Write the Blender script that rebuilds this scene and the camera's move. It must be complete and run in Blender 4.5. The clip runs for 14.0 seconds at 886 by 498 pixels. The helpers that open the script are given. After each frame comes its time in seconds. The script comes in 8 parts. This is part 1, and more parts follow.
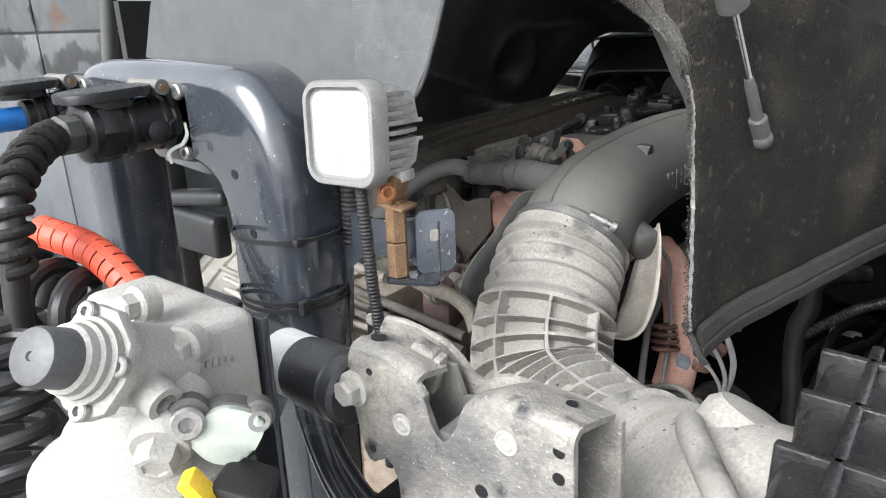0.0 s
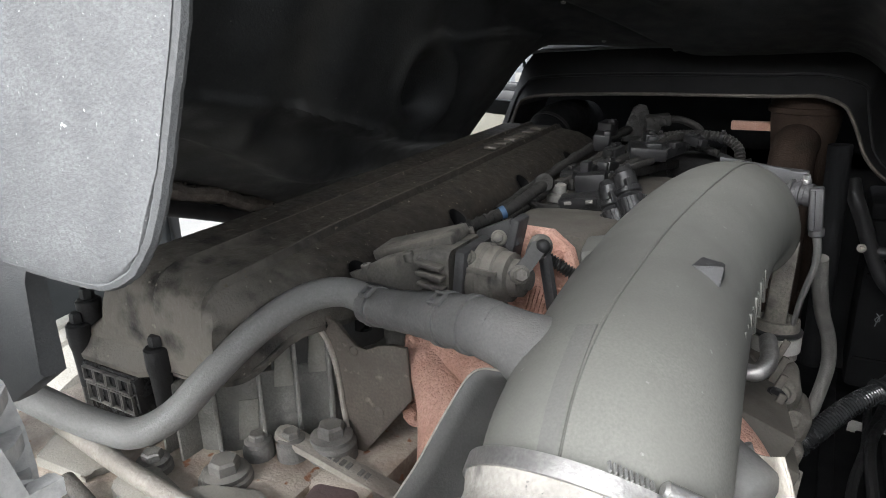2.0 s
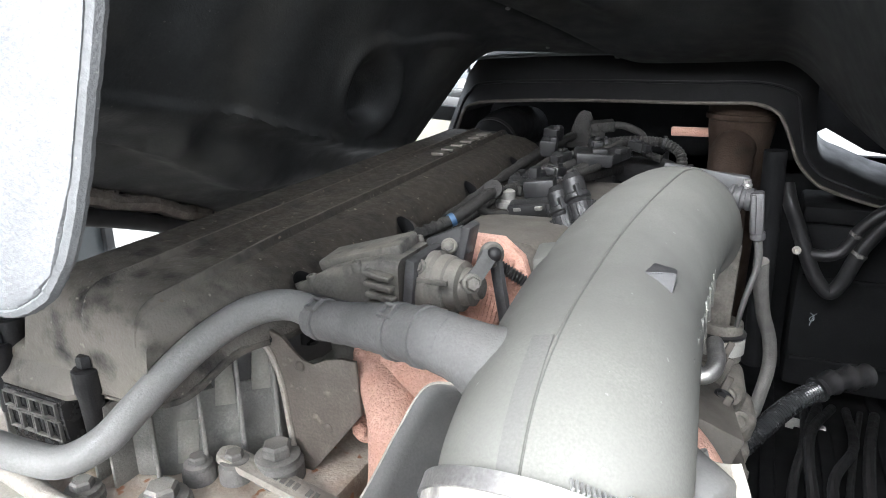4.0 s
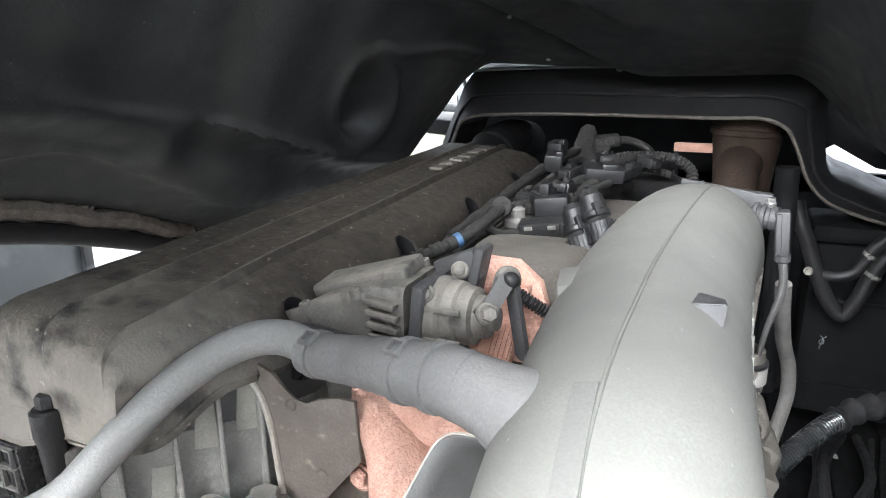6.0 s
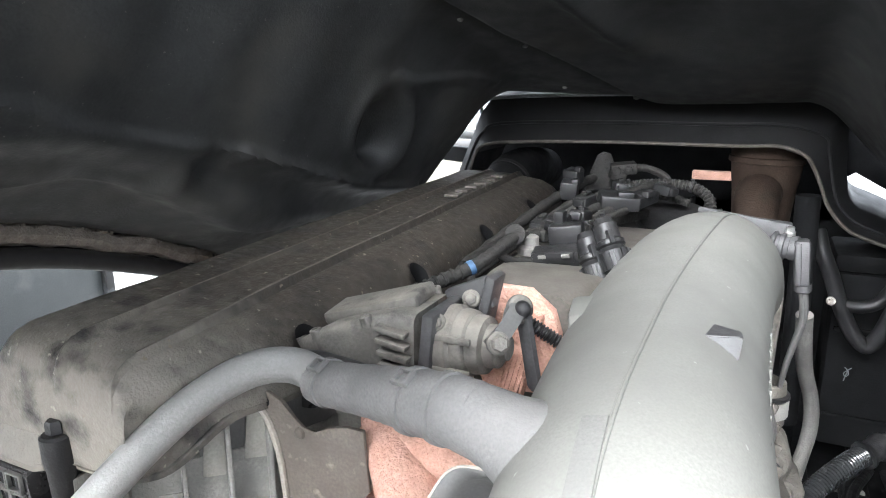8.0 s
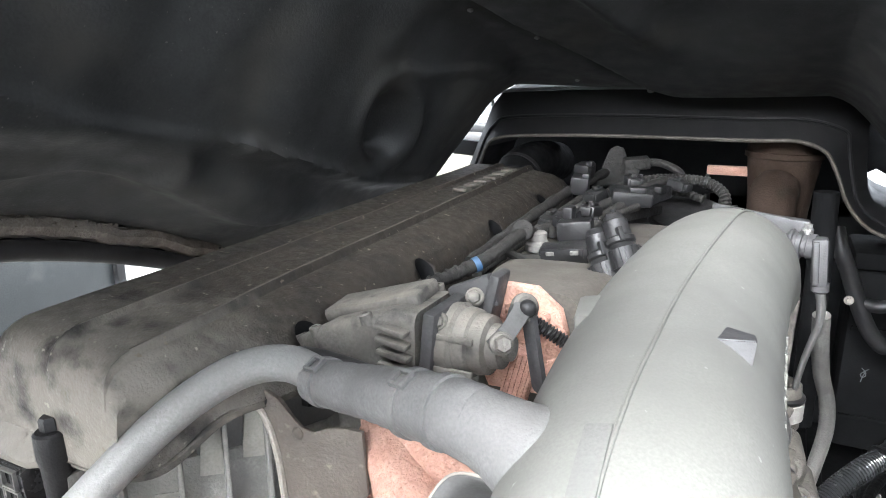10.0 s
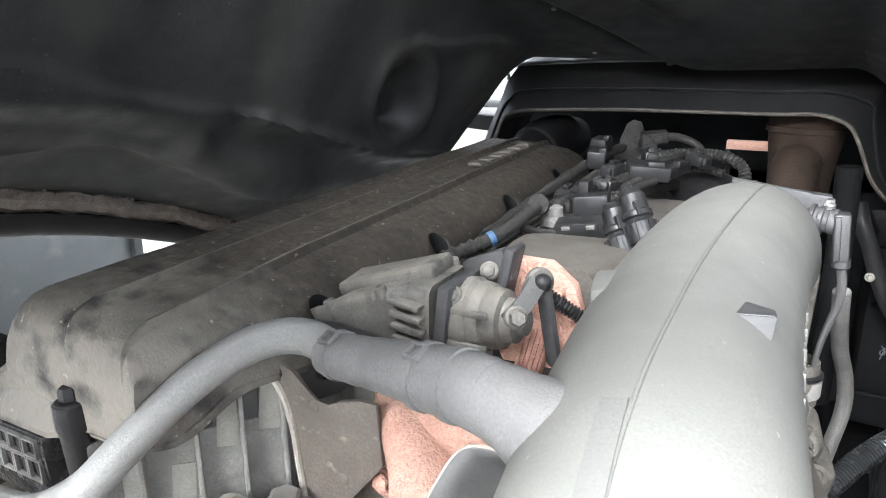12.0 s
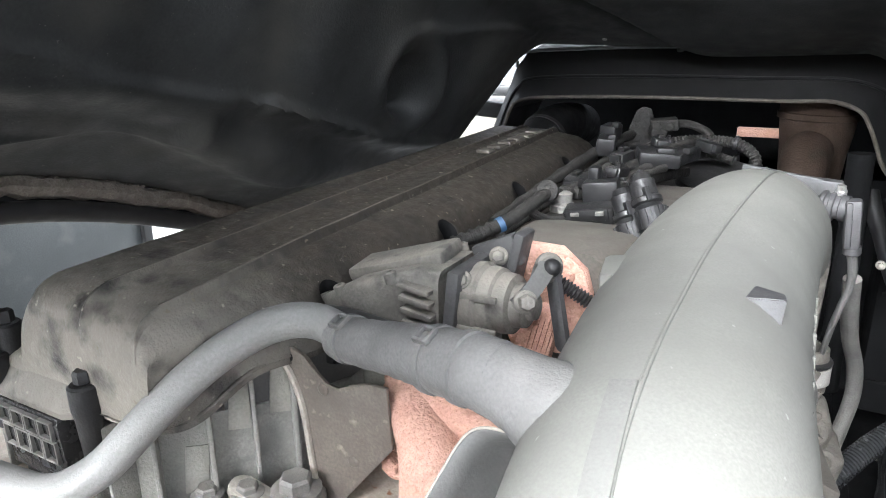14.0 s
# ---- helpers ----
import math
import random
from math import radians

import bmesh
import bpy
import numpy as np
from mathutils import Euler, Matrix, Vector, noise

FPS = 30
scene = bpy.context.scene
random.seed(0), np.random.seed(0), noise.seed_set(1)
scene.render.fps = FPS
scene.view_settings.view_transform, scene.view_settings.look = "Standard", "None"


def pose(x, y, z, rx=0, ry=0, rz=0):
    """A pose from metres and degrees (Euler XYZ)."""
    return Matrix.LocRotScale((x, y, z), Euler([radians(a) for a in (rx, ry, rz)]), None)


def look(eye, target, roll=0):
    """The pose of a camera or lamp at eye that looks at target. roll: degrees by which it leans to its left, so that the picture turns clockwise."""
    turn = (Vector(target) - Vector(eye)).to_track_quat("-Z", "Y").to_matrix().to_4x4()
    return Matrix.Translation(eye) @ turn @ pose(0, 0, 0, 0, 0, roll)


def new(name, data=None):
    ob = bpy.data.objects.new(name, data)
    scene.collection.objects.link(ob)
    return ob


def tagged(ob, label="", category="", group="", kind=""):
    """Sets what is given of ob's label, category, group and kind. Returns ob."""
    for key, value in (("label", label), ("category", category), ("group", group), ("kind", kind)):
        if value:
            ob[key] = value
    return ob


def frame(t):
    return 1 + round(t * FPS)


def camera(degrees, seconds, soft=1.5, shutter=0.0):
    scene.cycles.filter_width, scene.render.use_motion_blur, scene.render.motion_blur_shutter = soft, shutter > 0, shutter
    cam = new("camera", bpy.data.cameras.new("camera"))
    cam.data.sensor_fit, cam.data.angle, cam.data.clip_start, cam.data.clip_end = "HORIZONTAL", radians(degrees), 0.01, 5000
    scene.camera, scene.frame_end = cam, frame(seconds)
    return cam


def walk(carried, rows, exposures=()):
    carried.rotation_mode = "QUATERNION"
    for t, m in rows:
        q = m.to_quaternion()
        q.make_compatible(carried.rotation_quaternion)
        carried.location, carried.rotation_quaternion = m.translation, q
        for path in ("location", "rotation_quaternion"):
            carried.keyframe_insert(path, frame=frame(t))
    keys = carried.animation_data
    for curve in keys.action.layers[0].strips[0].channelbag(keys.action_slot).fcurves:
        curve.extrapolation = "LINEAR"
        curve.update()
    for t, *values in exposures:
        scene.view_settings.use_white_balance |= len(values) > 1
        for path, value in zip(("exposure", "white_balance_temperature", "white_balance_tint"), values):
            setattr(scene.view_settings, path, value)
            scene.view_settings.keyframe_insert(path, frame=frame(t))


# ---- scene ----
cam = camera(67.2, 14.0, 1.0)
PATH = [
    (0, (0.7844, -0.7328, 1.5648), (-0.3007, 0.6278, 0.9677), -1.70),
    (0.3, (0.7650, -0.6501, 1.5990), (-0.3124, 0.7171, 1.0015), -1.92),
    (0.5, (0.6894, -0.5574, 1.6224), (-0.3789, 0.8175, 1.0276), -1.44),
    (0.7, (0.6112, -0.5046, 1.6253), (-0.4495, 0.8786, 1.0367), -1.38),
    (0.8, (0.5875, -0.4773, 1.6274), (-0.4771, 0.9057, 1.0430), -1.70),
    (1, (0.5391, -0.3949, 1.6183), (-0.5143, 0.9973, 1.0355), -2.08),
    (1.2, (0.5125, -0.3320, 1.5944), (-0.5230, 1.0738, 1.0125), -1.96),
    (1.5, (0.4977, -0.2846, 1.5835), (-0.4891, 1.1596, 1.0146), -1.90),
    (2, (0.4348, -0.2231, 1.5501), (-0.4495, 1.2867, 0.9804), -1.70),
    (2.5, (0.3802, -0.1606, 1.5494), (-0.4341, 1.3890, 0.9820), -1.37),
    (3, (0.4230, -0.2146, 1.5365), (-0.3720, 1.3493, 0.9809), -1.33),
    (3.2, (0.4364, -0.2409, 1.5535), (-0.3506, 1.3275, 0.9974), -1.20),
    (5.3, (0.3686, -0.1382, 1.5289), (-0.3466, 1.4657, 0.9817), -0.77),
    (5.5, (0.3635, -0.1531, 1.5281), (-0.3540, 1.4525, 0.9859), -0.50),
    (6, (0.3705, -0.1518, 1.5332), (-0.3525, 1.4596, 1.0163), -0.46),
    (6.5, (0.3733, -0.1526, 1.5349), (-0.3640, 1.4611, 1.0476), -0.49),
    (7, (0.3743, -0.1508, 1.5347), (-0.3785, 1.4622, 1.0687), -0.53),
    (7.5, (0.3827, -0.1328, 1.5372), (-0.3833, 1.4765, 1.0821), -0.52),
    (8, (0.3751, -0.1456, 1.5343), (-0.4013, 1.4606, 1.0867), -0.50),
    (10.5, (0.3744, -0.1213, 1.5302), (-0.4411, 1.4576, 1.0519), -0.40),
    (11, (0.3731, -0.1209, 1.5279), (-0.4508, 1.4461, 1.0278), -0.55),
    (11.5, (0.3728, -0.1236, 1.5277), (-0.4584, 1.4348, 1.0118), -0.55),
    (12, (0.3731, -0.1209, 1.5279), (-0.4619, 1.4318, 1.0022), -0.55),
    (12.5, (0.3726, -0.1219, 1.5291), (-0.4673, 1.4237, 0.9897), -0.55),
    (13, (0.3713, -0.1248, 1.5277), (-0.4710, 1.4164, 0.9792), -0.59),
    (13.5, (0.3717, -0.1270, 1.5274), (-0.4735, 1.4120, 0.9761), -0.58),
    (14, (0.3733, -0.1244, 1.5251), (-0.4772, 1.4107, 0.9709), -0.70),
]
walk(cam, [(t, look(eye, target, roll)) for t, eye, target, roll in PATH],
     exposures=[(t, s, 6200 if t < 2.2 else 6040, 9) for t, s in ((0, 1.36), (0.5, 1.42), (1.0, 1.42), (1.5, 1.66), (2.0, 1.85), (2.5, 2.22), (3.2, 2.6), (5.5, 3.05), (8, 3.35), (11, 3.4), (13, 3.38), (14, 3.24))])

# ---- world and sun: bright overcast day ----
world = bpy.data.worlds.new("overcast")
scene.world = world
world.use_nodes = True
wn = world.node_tree
sky = wn.nodes.new("ShaderNodeTexSky")
sky.sky_type, sky.sun_disc = "NISHITA", False
sky.sun_elevation, sky.sun_rotation = radians(36), radians(186)
sky.dust_density, sky.air_density = 4.0, 1.0
hsv = wn.nodes.new("ShaderNodeHueSaturation")
hsv.inputs["Saturation"].default_value = 0.15
wn.links.new(sky.outputs[0], hsv.inputs["Color"])
wn.links.new(hsv.outputs[0], wn.nodes["Background"].inputs["Color"])
wn.nodes["Background"].inputs["Strength"].default_value = 0.15
sun = new("sun", bpy.data.lights.new("sun", "SUN"))
sun.data.energy, sun.data.angle, sun.data.color = 1.1, radians(45), (1.0, 0.985, 0.97)
sun.matrix_world = look((-0.08, -0.80, 0.58), (0, 0, 0))
scene.view_settings.exposure = 0.0


# ---- materials ----
def mat(name, base, second=None, scale=30.0, rough=0.6, metal=0.0, bump=0.1, fine=300.0, dust=0.0,
        dust_colour=(0.30, 0.28, 0.25), spots=0.0, spot_colour=(0.6, 0.6, 0.6), spot_scale=250.0, coat=0.0, emit=0.0, rear_dust_and_light=None, grain=0.85, layers=(), spec=0.5):
    m = bpy.data.materials.new(name)
    m.use_nodes = True
    n, l = m.node_tree.nodes, m.node_tree.links
    b = n["Principled BSDF"]
    tc = n.new("ShaderNodeTexCoord").outputs["Object"]

    def noise_tex(sc, detail, lo, hi):
        t = n.new("ShaderNodeTexNoise")
        t.inputs["Scale"].default_value, t.inputs["Detail"].default_value = sc, detail
        l.new(tc, t.inputs["Vector"])
        r = n.new("ShaderNodeMapRange")
        r.inputs[1].default_value, r.inputs[2].default_value = lo, hi
        l.new(t.outputs[0], r.inputs[0])
        return r.outputs[0]

    def mix(f, a, c):
        x = n.new("ShaderNodeMix")
        x.data_type = "RGBA"
        for sock, v in ((x.inputs[0], f), (x.inputs[6], a), (x.inputs[7], c)):
            if isinstance(v, (tuple, list)):
                sock.default_value = (*v, 1)
            elif isinstance(v, float):
                sock.default_value = v
            else:
                l.new(v, sock)
        return x.outputs[2]

    second = second or tuple(c * 0.7 for c in base)
    col = mix(noise_tex(scale, 6, 0.35, 0.65), base, second)
    col = mix(noise_tex(fine, 3, 0.3, 0.8), col, tuple(c * grain for c in second))
    if dust:
        geo = n.new("ShaderNodeNewGeometry")
        sep = n.new("ShaderNodeSeparateXYZ")
        l.new(geo.outputs["Normal"], sep.inputs[0])
        up = n.new("ShaderNodeMapRange")
        up.inputs[1].default_value, up.inputs[2].default_value = -0.3, 1.0
        up.inputs[3].default_value, up.inputs[4].default_value = 0.25, 1.0
        l.new(sep.outputs[2], up.inputs[0])
        mul = n.new("ShaderNodeMath")
        mul.operation = "MULTIPLY"
        l.new(up.outputs[0], mul.inputs[0])
        l.new(noise_tex(scale * 0.6, 8, 0.2, 0.75), mul.inputs[1])
        mul2 = n.new("ShaderNodeMath")
        mul2.operation = "MULTIPLY"
        l.new(mul.outputs[0], mul2.inputs[0])
        mul2.inputs[1].default_value = dust
        col = mix(mul2.outputs[0], col, dust_colour)
    if rear_dust_and_light:
        # road dirt on the exposed rear end, paler to paint in the rear skylight
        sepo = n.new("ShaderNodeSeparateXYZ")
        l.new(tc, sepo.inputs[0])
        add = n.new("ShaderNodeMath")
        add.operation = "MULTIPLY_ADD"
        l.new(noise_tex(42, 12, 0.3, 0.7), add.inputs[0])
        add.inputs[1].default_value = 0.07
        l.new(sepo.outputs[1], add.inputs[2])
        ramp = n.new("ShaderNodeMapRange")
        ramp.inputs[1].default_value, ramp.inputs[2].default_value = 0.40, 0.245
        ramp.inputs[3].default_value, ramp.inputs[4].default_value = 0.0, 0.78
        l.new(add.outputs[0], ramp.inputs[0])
        col = mix(ramp.outputs[0], col, rear_dust_and_light)
    if spots:
        col = mix(noise_tex(spot_scale, 2, 0.72 - 0.14 * spots, 0.76 - 0.14 * spots), col, spot_colour)
    for colour, sc, lo, hi in layers:
        col = mix(noise_tex(sc, 12, lo, hi), col, colour)
    l.new(col, b.inputs["Base Color"])
    rr = n.new("ShaderNodeMapRange")
    rr.inputs[3].default_value, rr.inputs[4].default_value = max(0.03, rough - 0.12), min(1.0, rough + 0.12)
    l.new(noise_tex(scale * 1.7, 5, 0.3, 0.7), rr.inputs[0])
    l.new(rr.outputs[0], b.inputs["Roughness"])
    b.inputs["Metallic"].default_value = metal
    b.inputs["Coat Weight"].default_value = coat
    b.inputs["Specular IOR Level"].default_value = spec
    if bump:
        bp = n.new("ShaderNodeBump")
        bp.inputs["Strength"].default_value, bp.inputs["Distance"].default_value = bump, 0.002
        l.new(noise_tex(fine, 4, 0.2, 0.8), bp.inputs["Height"])
        l.new(bp.outputs[0], b.inputs["Normal"])
    if emit:
        b.inputs["Emission Color"].default_value = (0.95, 0.98, 1.0, 1)
        b.inputs["Emission Strength"].default_value = emit
    return m


M = {
    "pipe": mat("dusty grey plastic", (0.1766, 0.1757, 0.1584), (0.1488, 0.1478, 0.1334), 14, 0.85, 0, 0.05, 500, 0.3, (0.2131, 0.2102, 0.192), layers=(((0.1306, 0.1286, 0.1171), 5, 0.50, 0.80), ((0.2688, 0.2688, 0.2544), 120, 0.70, 0.78)), spec=0.25),
    "cover": mat("dusty black plastic", (0.034, 0.029, 0.024), (0.018, 0.0165, 0.0145), 60, 0.58, 0, 0.4, 330, 0.40, (0.130, 0.108, 0.084), 0.12, (0.17, 0.145, 0.11), 110, rear_dust_and_light=(0.235, 0.215, 0.182), grain=0.5, layers=(((0.020, 0.018, 0.016), 22, 0.52, 0.70), ((0.28, 0.26, 0.215), 95, 0.67, 0.715))),
    "hose_grey": mat("grey dusty rubber pipe", (0.2475, 0.2453, 0.2387), (0.1958, 0.1936, 0.187), 20, 0.55, 0, 0.15, 400, 0.45, (0.341, 0.33, 0.3113)),
    "sleeve_grey": mat("grey rubber sleeve", (0.175, 0.174, 0.171), (0.125, 0.124, 0.121), 26, 0.6, 0, 0.25, 400, 0.5, (0.26, 0.25, 0.235)),
    "rocker": mat("grey dusty moulded case", (0.2623, 0.2586, 0.2379), (0.1647, 0.161, 0.1501), 28, 0.62, 0, 0.3, 350, 0.45, (0.4148, 0.3941, 0.3453), layers=(((0.0732, 0.07076, 0.06588), 18, 0.58, 0.80),)),
    "pale_cast": mat("dusty pale cast alloy", (0.18, 0.165, 0.142), (0.10, 0.092, 0.08), 34, 0.7, 0.1, 0.4, 260, 0.45, (0.27, 0.248, 0.213), layers=(((0.05, 0.047, 0.042), 24, 0.55, 0.75),)),
    "barrel": mat("satin black cylinder paint", (0.030, 0.032, 0.036), (0.022, 0.024, 0.027), 25, 0.38, 0, 0.08, 400, 0.3, (0.20, 0.195, 0.185), 0.1, (0.3, 0.3, 0.3), 300),
    "cover_edge": mat("worn dusty cover edge and arch rim highlight", (0.1326, 0.1186, 0.09984), (0.0702, 0.0624, 0.05304), 60, 0.65, 0, 0.3, 380, 0.5, (0.1638, 0.1443, 0.117)),
    "wet_black": mat("greasy black plastic", (0.014, 0.014, 0.015), (0.009, 0.009, 0.010), 34, 0.24, 0, 0.2, 240, 0.22, (0.14, 0.13, 0.12), layers=(((0.10, 0.097, 0.09), 300, 0.68, 0.72),)),
    "deep_black": mat("deep black for rubber and shaded recesses", (0.010, 0.010, 0.0105), (0.007, 0.007, 0.0075), 30, 0.6, 0, 0.1, 400, spec=0.15),
    "coupler": mat("black coupling plastic", (0.013, 0.013, 0.014), (0.009, 0.009, 0.0095), 40, 0.33, 0, 0.1, 400, 0.12, (0.15, 0.145, 0.14), spec=0.35),
    "rust_red": mat("dark rust-red casting", (0.17, 0.075, 0.052), (0.055, 0.028, 0.021), 38, 0.9, 0, 1.0, 220, 0.3, (0.30, 0.17, 0.13), 0.3, (0.03, 0.022, 0.02), 70),
    "pad": mat("pale dusty raised pad", (0.36, 0.345, 0.305), (0.28, 0.265, 0.235), 22, 0.7, 0, 0.25, 350, 0.4, (0.40, 0.37, 0.32)),
    "tan_sheet": mat("dusty tan sheet metal", (0.150, 0.128, 0.108), (0.095, 0.081, 0.069), 26, 0.6, 0.1, 0.3, 300, 0.45, (0.21, 0.182, 0.152), layers=(((0.23, 0.20, 0.17), 60, 0.62, 0.72),)),
    "loom": mat("dusty wrapped loom", (0.026, 0.025, 0.024), (0.017, 0.0165, 0.016), 60, 0.75, 0, 0.6, 250, 0.35, (0.070, 0.064, 0.056), spec=0.2),
    "far_panel": mat("grey-green side panel", (0.082, 0.089, 0.089), (0.058, 0.064, 0.065), 5, 0.4, 0.1, 0.08, 200, layers=(((0.105, 0.11, 0.108), 9, 0.55, 0.75),)),
    "black": mat("black plastic", (0.019, 0.019, 0.020), (0.012, 0.012, 0.013), 40, 0.42, 0, 0.15, 400, 0.16, (0.085, 0.078, 0.070), spec=0.35),
    "dull_black": mat("dull black moulding", (0.031, 0.032, 0.033), (0.020, 0.021, 0.022), 9, 0.46, 0, 0.1, 200, 0.0),
    "cab_moulding": mat("dull black dusty moulding", (0.03432, 0.03588, 0.03588), (0.02028, 0.02184, 0.02262), 16, 0.60, 0, 0.2, 240, 0.5, (0.07488, 0.07332, 0.06864), 0.03, (0.0936, 0.08892, 0.08268), 160, grain=0.75, layers=(((0.0468, 0.04524, 0.04056), 7, 0.52, 0.75),)),
    # bay sheet near black: the bay's deep shade is put into the colour
    "bay_black": mat("near-black sheet with bay shade in it", (0.009, 0.0094, 0.0102), (0.005, 0.0052, 0.0057), 14, 0.85, 0, 0.15, 240, 0.2, (0.02, 0.019, 0.018), spec=0.12),
    "rubber": mat("dusty rubber", (0.085, 0.085, 0.082), (0.06, 0.06, 0.058), 25, 0.62, 0, 0.1, 400, 0.4, (0.22, 0.21, 0.20)),
    "clean_rubber": mat("black rubber", (0.02, 0.02, 0.021), (0.012, 0.012, 0.013), 30, 0.45, 0, 0.06, 400, 0.15, (0.2, 0.19, 0.18)),
    "hose": mat("grey dusty bellows rubber", (0.43, 0.405, 0.365), (0.27, 0.255, 0.23), 16, 0.78, 0, 0.35, 260, 0.50, (0.52, 0.495, 0.45), 0.08, (0.08, 0.08, 0.08), 110, grain=0.75, layers=(((0.13, 0.125, 0.12), 20, 0.60, 0.72), ((0.07, 0.07, 0.068), 150, 0.69, 0.74))),
    "alloy": mat("dusty cast alloy", (0.42, 0.39, 0.34), (0.27, 0.245, 0.215), 30, 0.6, 0.2, 0.35, 260, 0.6, (0.50, 0.46, 0.40)),
    "case": mat("grey cast case", (0.1593, 0.1569, 0.1475), (0.0944, 0.09204, 0.08732), 34, 0.62, 0.1, 0.3, 350, 0.6, (0.4012, 0.3752, 0.3363)),
    "rust_block": mat("dusty block paint", (0.368, 0.299, 0.23), (0.184, 0.115, 0.0782), 36, 0.8, 0, 0.4, 240, 0.75, (0.644, 0.5922, 0.5175), 0.35, (0.276, 0.1265, 0.069), 45),
    "salmon": mat("rust-red oxidised casting", (0.68, 0.42, 0.335), (0.57, 0.32, 0.24), 45, 0.9, 0, 1.0, 300, 0.35, (0.68, 0.46, 0.38), 0.25, (0.42, 0.21, 0.155), 420, layers=(((0.45, 0.24, 0.18), 500, 0.52, 0.74),)),
    "rust": mat("rusty steel", (0.24, 0.145, 0.075), (0.15, 0.085, 0.045), 60, 0.85, 0.1, 0.5, 400, 0.2, (0.4, 0.28, 0.15), 0.4, (0.10, 0.05, 0.03), 200),
    "steel": mat("zinc-plated steel", (0.52, 0.51, 0.49), (0.36, 0.35, 0.34), 60, 0.42, 0.8, 0.12, 400, 0.2),
    "chrome": mat("polished rod", (0.7, 0.7, 0.7), (0.6, 0.6, 0.6), 60, 0.16, 1.0, 0.02, 400),
    "galv": mat("weathered galvanised steel", (0.37, 0.345, 0.305), (0.25, 0.235, 0.21), 45, 0.68, 0.15, 0.6, 260, 0.5, (0.46, 0.425, 0.37), grain=0.7, layers=(((0.13, 0.128, 0.125), 14, 0.46, 0.66), ((0.05, 0.05, 0.052), 42, 0.56, 0.72), ((0.50, 0.50, 0.48), 420, 0.655, 0.69))),
    "paint_black": mat("glossy dark blue-black paint", (0.018, 0.022, 0.030), (0.014, 0.017, 0.024), 20, 0.20, 0, 0.03, 300, 0.15, (0.2, 0.19, 0.18), 0.0, (0.4, 0.4, 0.4), 300, 0.6),
    "frame_paint": mat("glossy blue-grey frame paint", (0.036, 0.044, 0.058), (0.026, 0.031, 0.042), 20, 0.12, 0, 0.03, 300, 0.22, (0.26, 0.255, 0.245), 0.03, (0.4, 0.4, 0.4), 300, 0.9),
    "felt": mat("grey needle felt", (0.1088, 0.1108, 0.1122), (0.08837, 0.09038, 0.09181), 24, 0.95, 0, 0.22, 800, 0.0, (0, 0, 0), 0.10, (0.1428, 0.1428, 0.1401), 520),
    "felt_front": mat("speckled grey felt", (0.1419, 0.1441, 0.1456), (0.0983, 0.09967, 0.1019), 34, 0.95, 0, 0.3, 700, 0.0, (0, 0, 0), 0.25, (0.2184, 0.2184, 0.2147), 520, layers=(((0.4003, 0.4003, 0.3858), 160, 0.72, 0.735),)),
    "felt_edge": mat("frayed felt edge", (0.33, 0.32, 0.30), (0.20, 0.19, 0.18), 120, 0.95, 0, 1.0, 500),
    "flap": mat("dirty black fibre panel", (0.0165, 0.0140, 0.0108), (0.0085, 0.0076, 0.0064), 11, 0.85, 0, 1.0, 300, 0.0, (0, 0, 0), 0.3, (0.050, 0.043, 0.033), 330, grain=0.45, layers=(((0.034, 0.029, 0.020), 9, 0.50, 0.72), ((0.055, 0.048, 0.037), 75, 0.60, 0.72), ((0.004, 0.004, 0.0036), 140, 0.58, 0.68), ((0.35, 0.34, 0.32), 330, 0.735, 0.755)), spec=0.3),
    "flap_hem": mat("worn dark hem strip", (0.028, 0.0259, 0.0224), (0.0154, 0.014, 0.0126), 26, 0.75, 0, 0.5, 300, 0.3, (0.049, 0.0448, 0.0385), 0.3, (0.091, 0.084, 0.0735), 260),
    "white_cast": mat("pale grey cast housing", (0.4085, 0.3974, 0.3732), (0.3422, 0.3312, 0.3036), 16, 0.6, 0, 0.3, 420, 0.15, (0.4747, 0.4416, 0.3864), 0.12, (0.276, 0.2208, 0.1601), 38, layers=(((0.2098, 0.1822, 0.1435), 26, 0.60, 0.80),)),
    "cream": mat("milky plastic", (0.47, 0.50, 0.44), (0.42, 0.45, 0.395), 20, 0.35, 0, 0.02, 300),
    "white": mat("white label", (0.8, 0.8, 0.79), (0.72, 0.72, 0.71), 40, 0.6, 0, 0.05, 300),
    "orange": mat("orange-red plastic", (0.80, 0.095, 0.035), (0.62, 0.07, 0.03), 40, 0.5, 0, 0.1, 300, 0.15, (0.5, 0.35, 0.3)),
    "blue": mat("blue plastic", (0.03, 0.22, 0.62), (0.02, 0.16, 0.5), 40, 0.4, 0, 0.05, 300),
    "tape_blue": mat("faded blue tape", (0.035, 0.12, 0.26), (0.025, 0.085, 0.19), 60, 0.55, 0, 0.1, 300, 0.3, (0.2, 0.2, 0.2)),
    "yellow": mat("yellow plastic", (0.85, 0.60, 0.03), (0.8, 0.5, 0.03), 40, 0.45, 0, 0.05, 300),
    "lamp_body": mat("weathered alloy lamp housing", (0.56, 0.55, 0.53), (0.40, 0.395, 0.38), 50, 0.5, 0.3, 0.2, 380, 0.4, (0.56, 0.55, 0.53), grain=0.75, layers=(((0.16, 0.16, 0.157), 40, 0.60, 0.85),)),
    "lamp_rim": mat("pale grey lamp rim", (0.27, 0.268, 0.26), (0.21, 0.208, 0.20), 50, 0.5, 0.1, 0.15, 380),
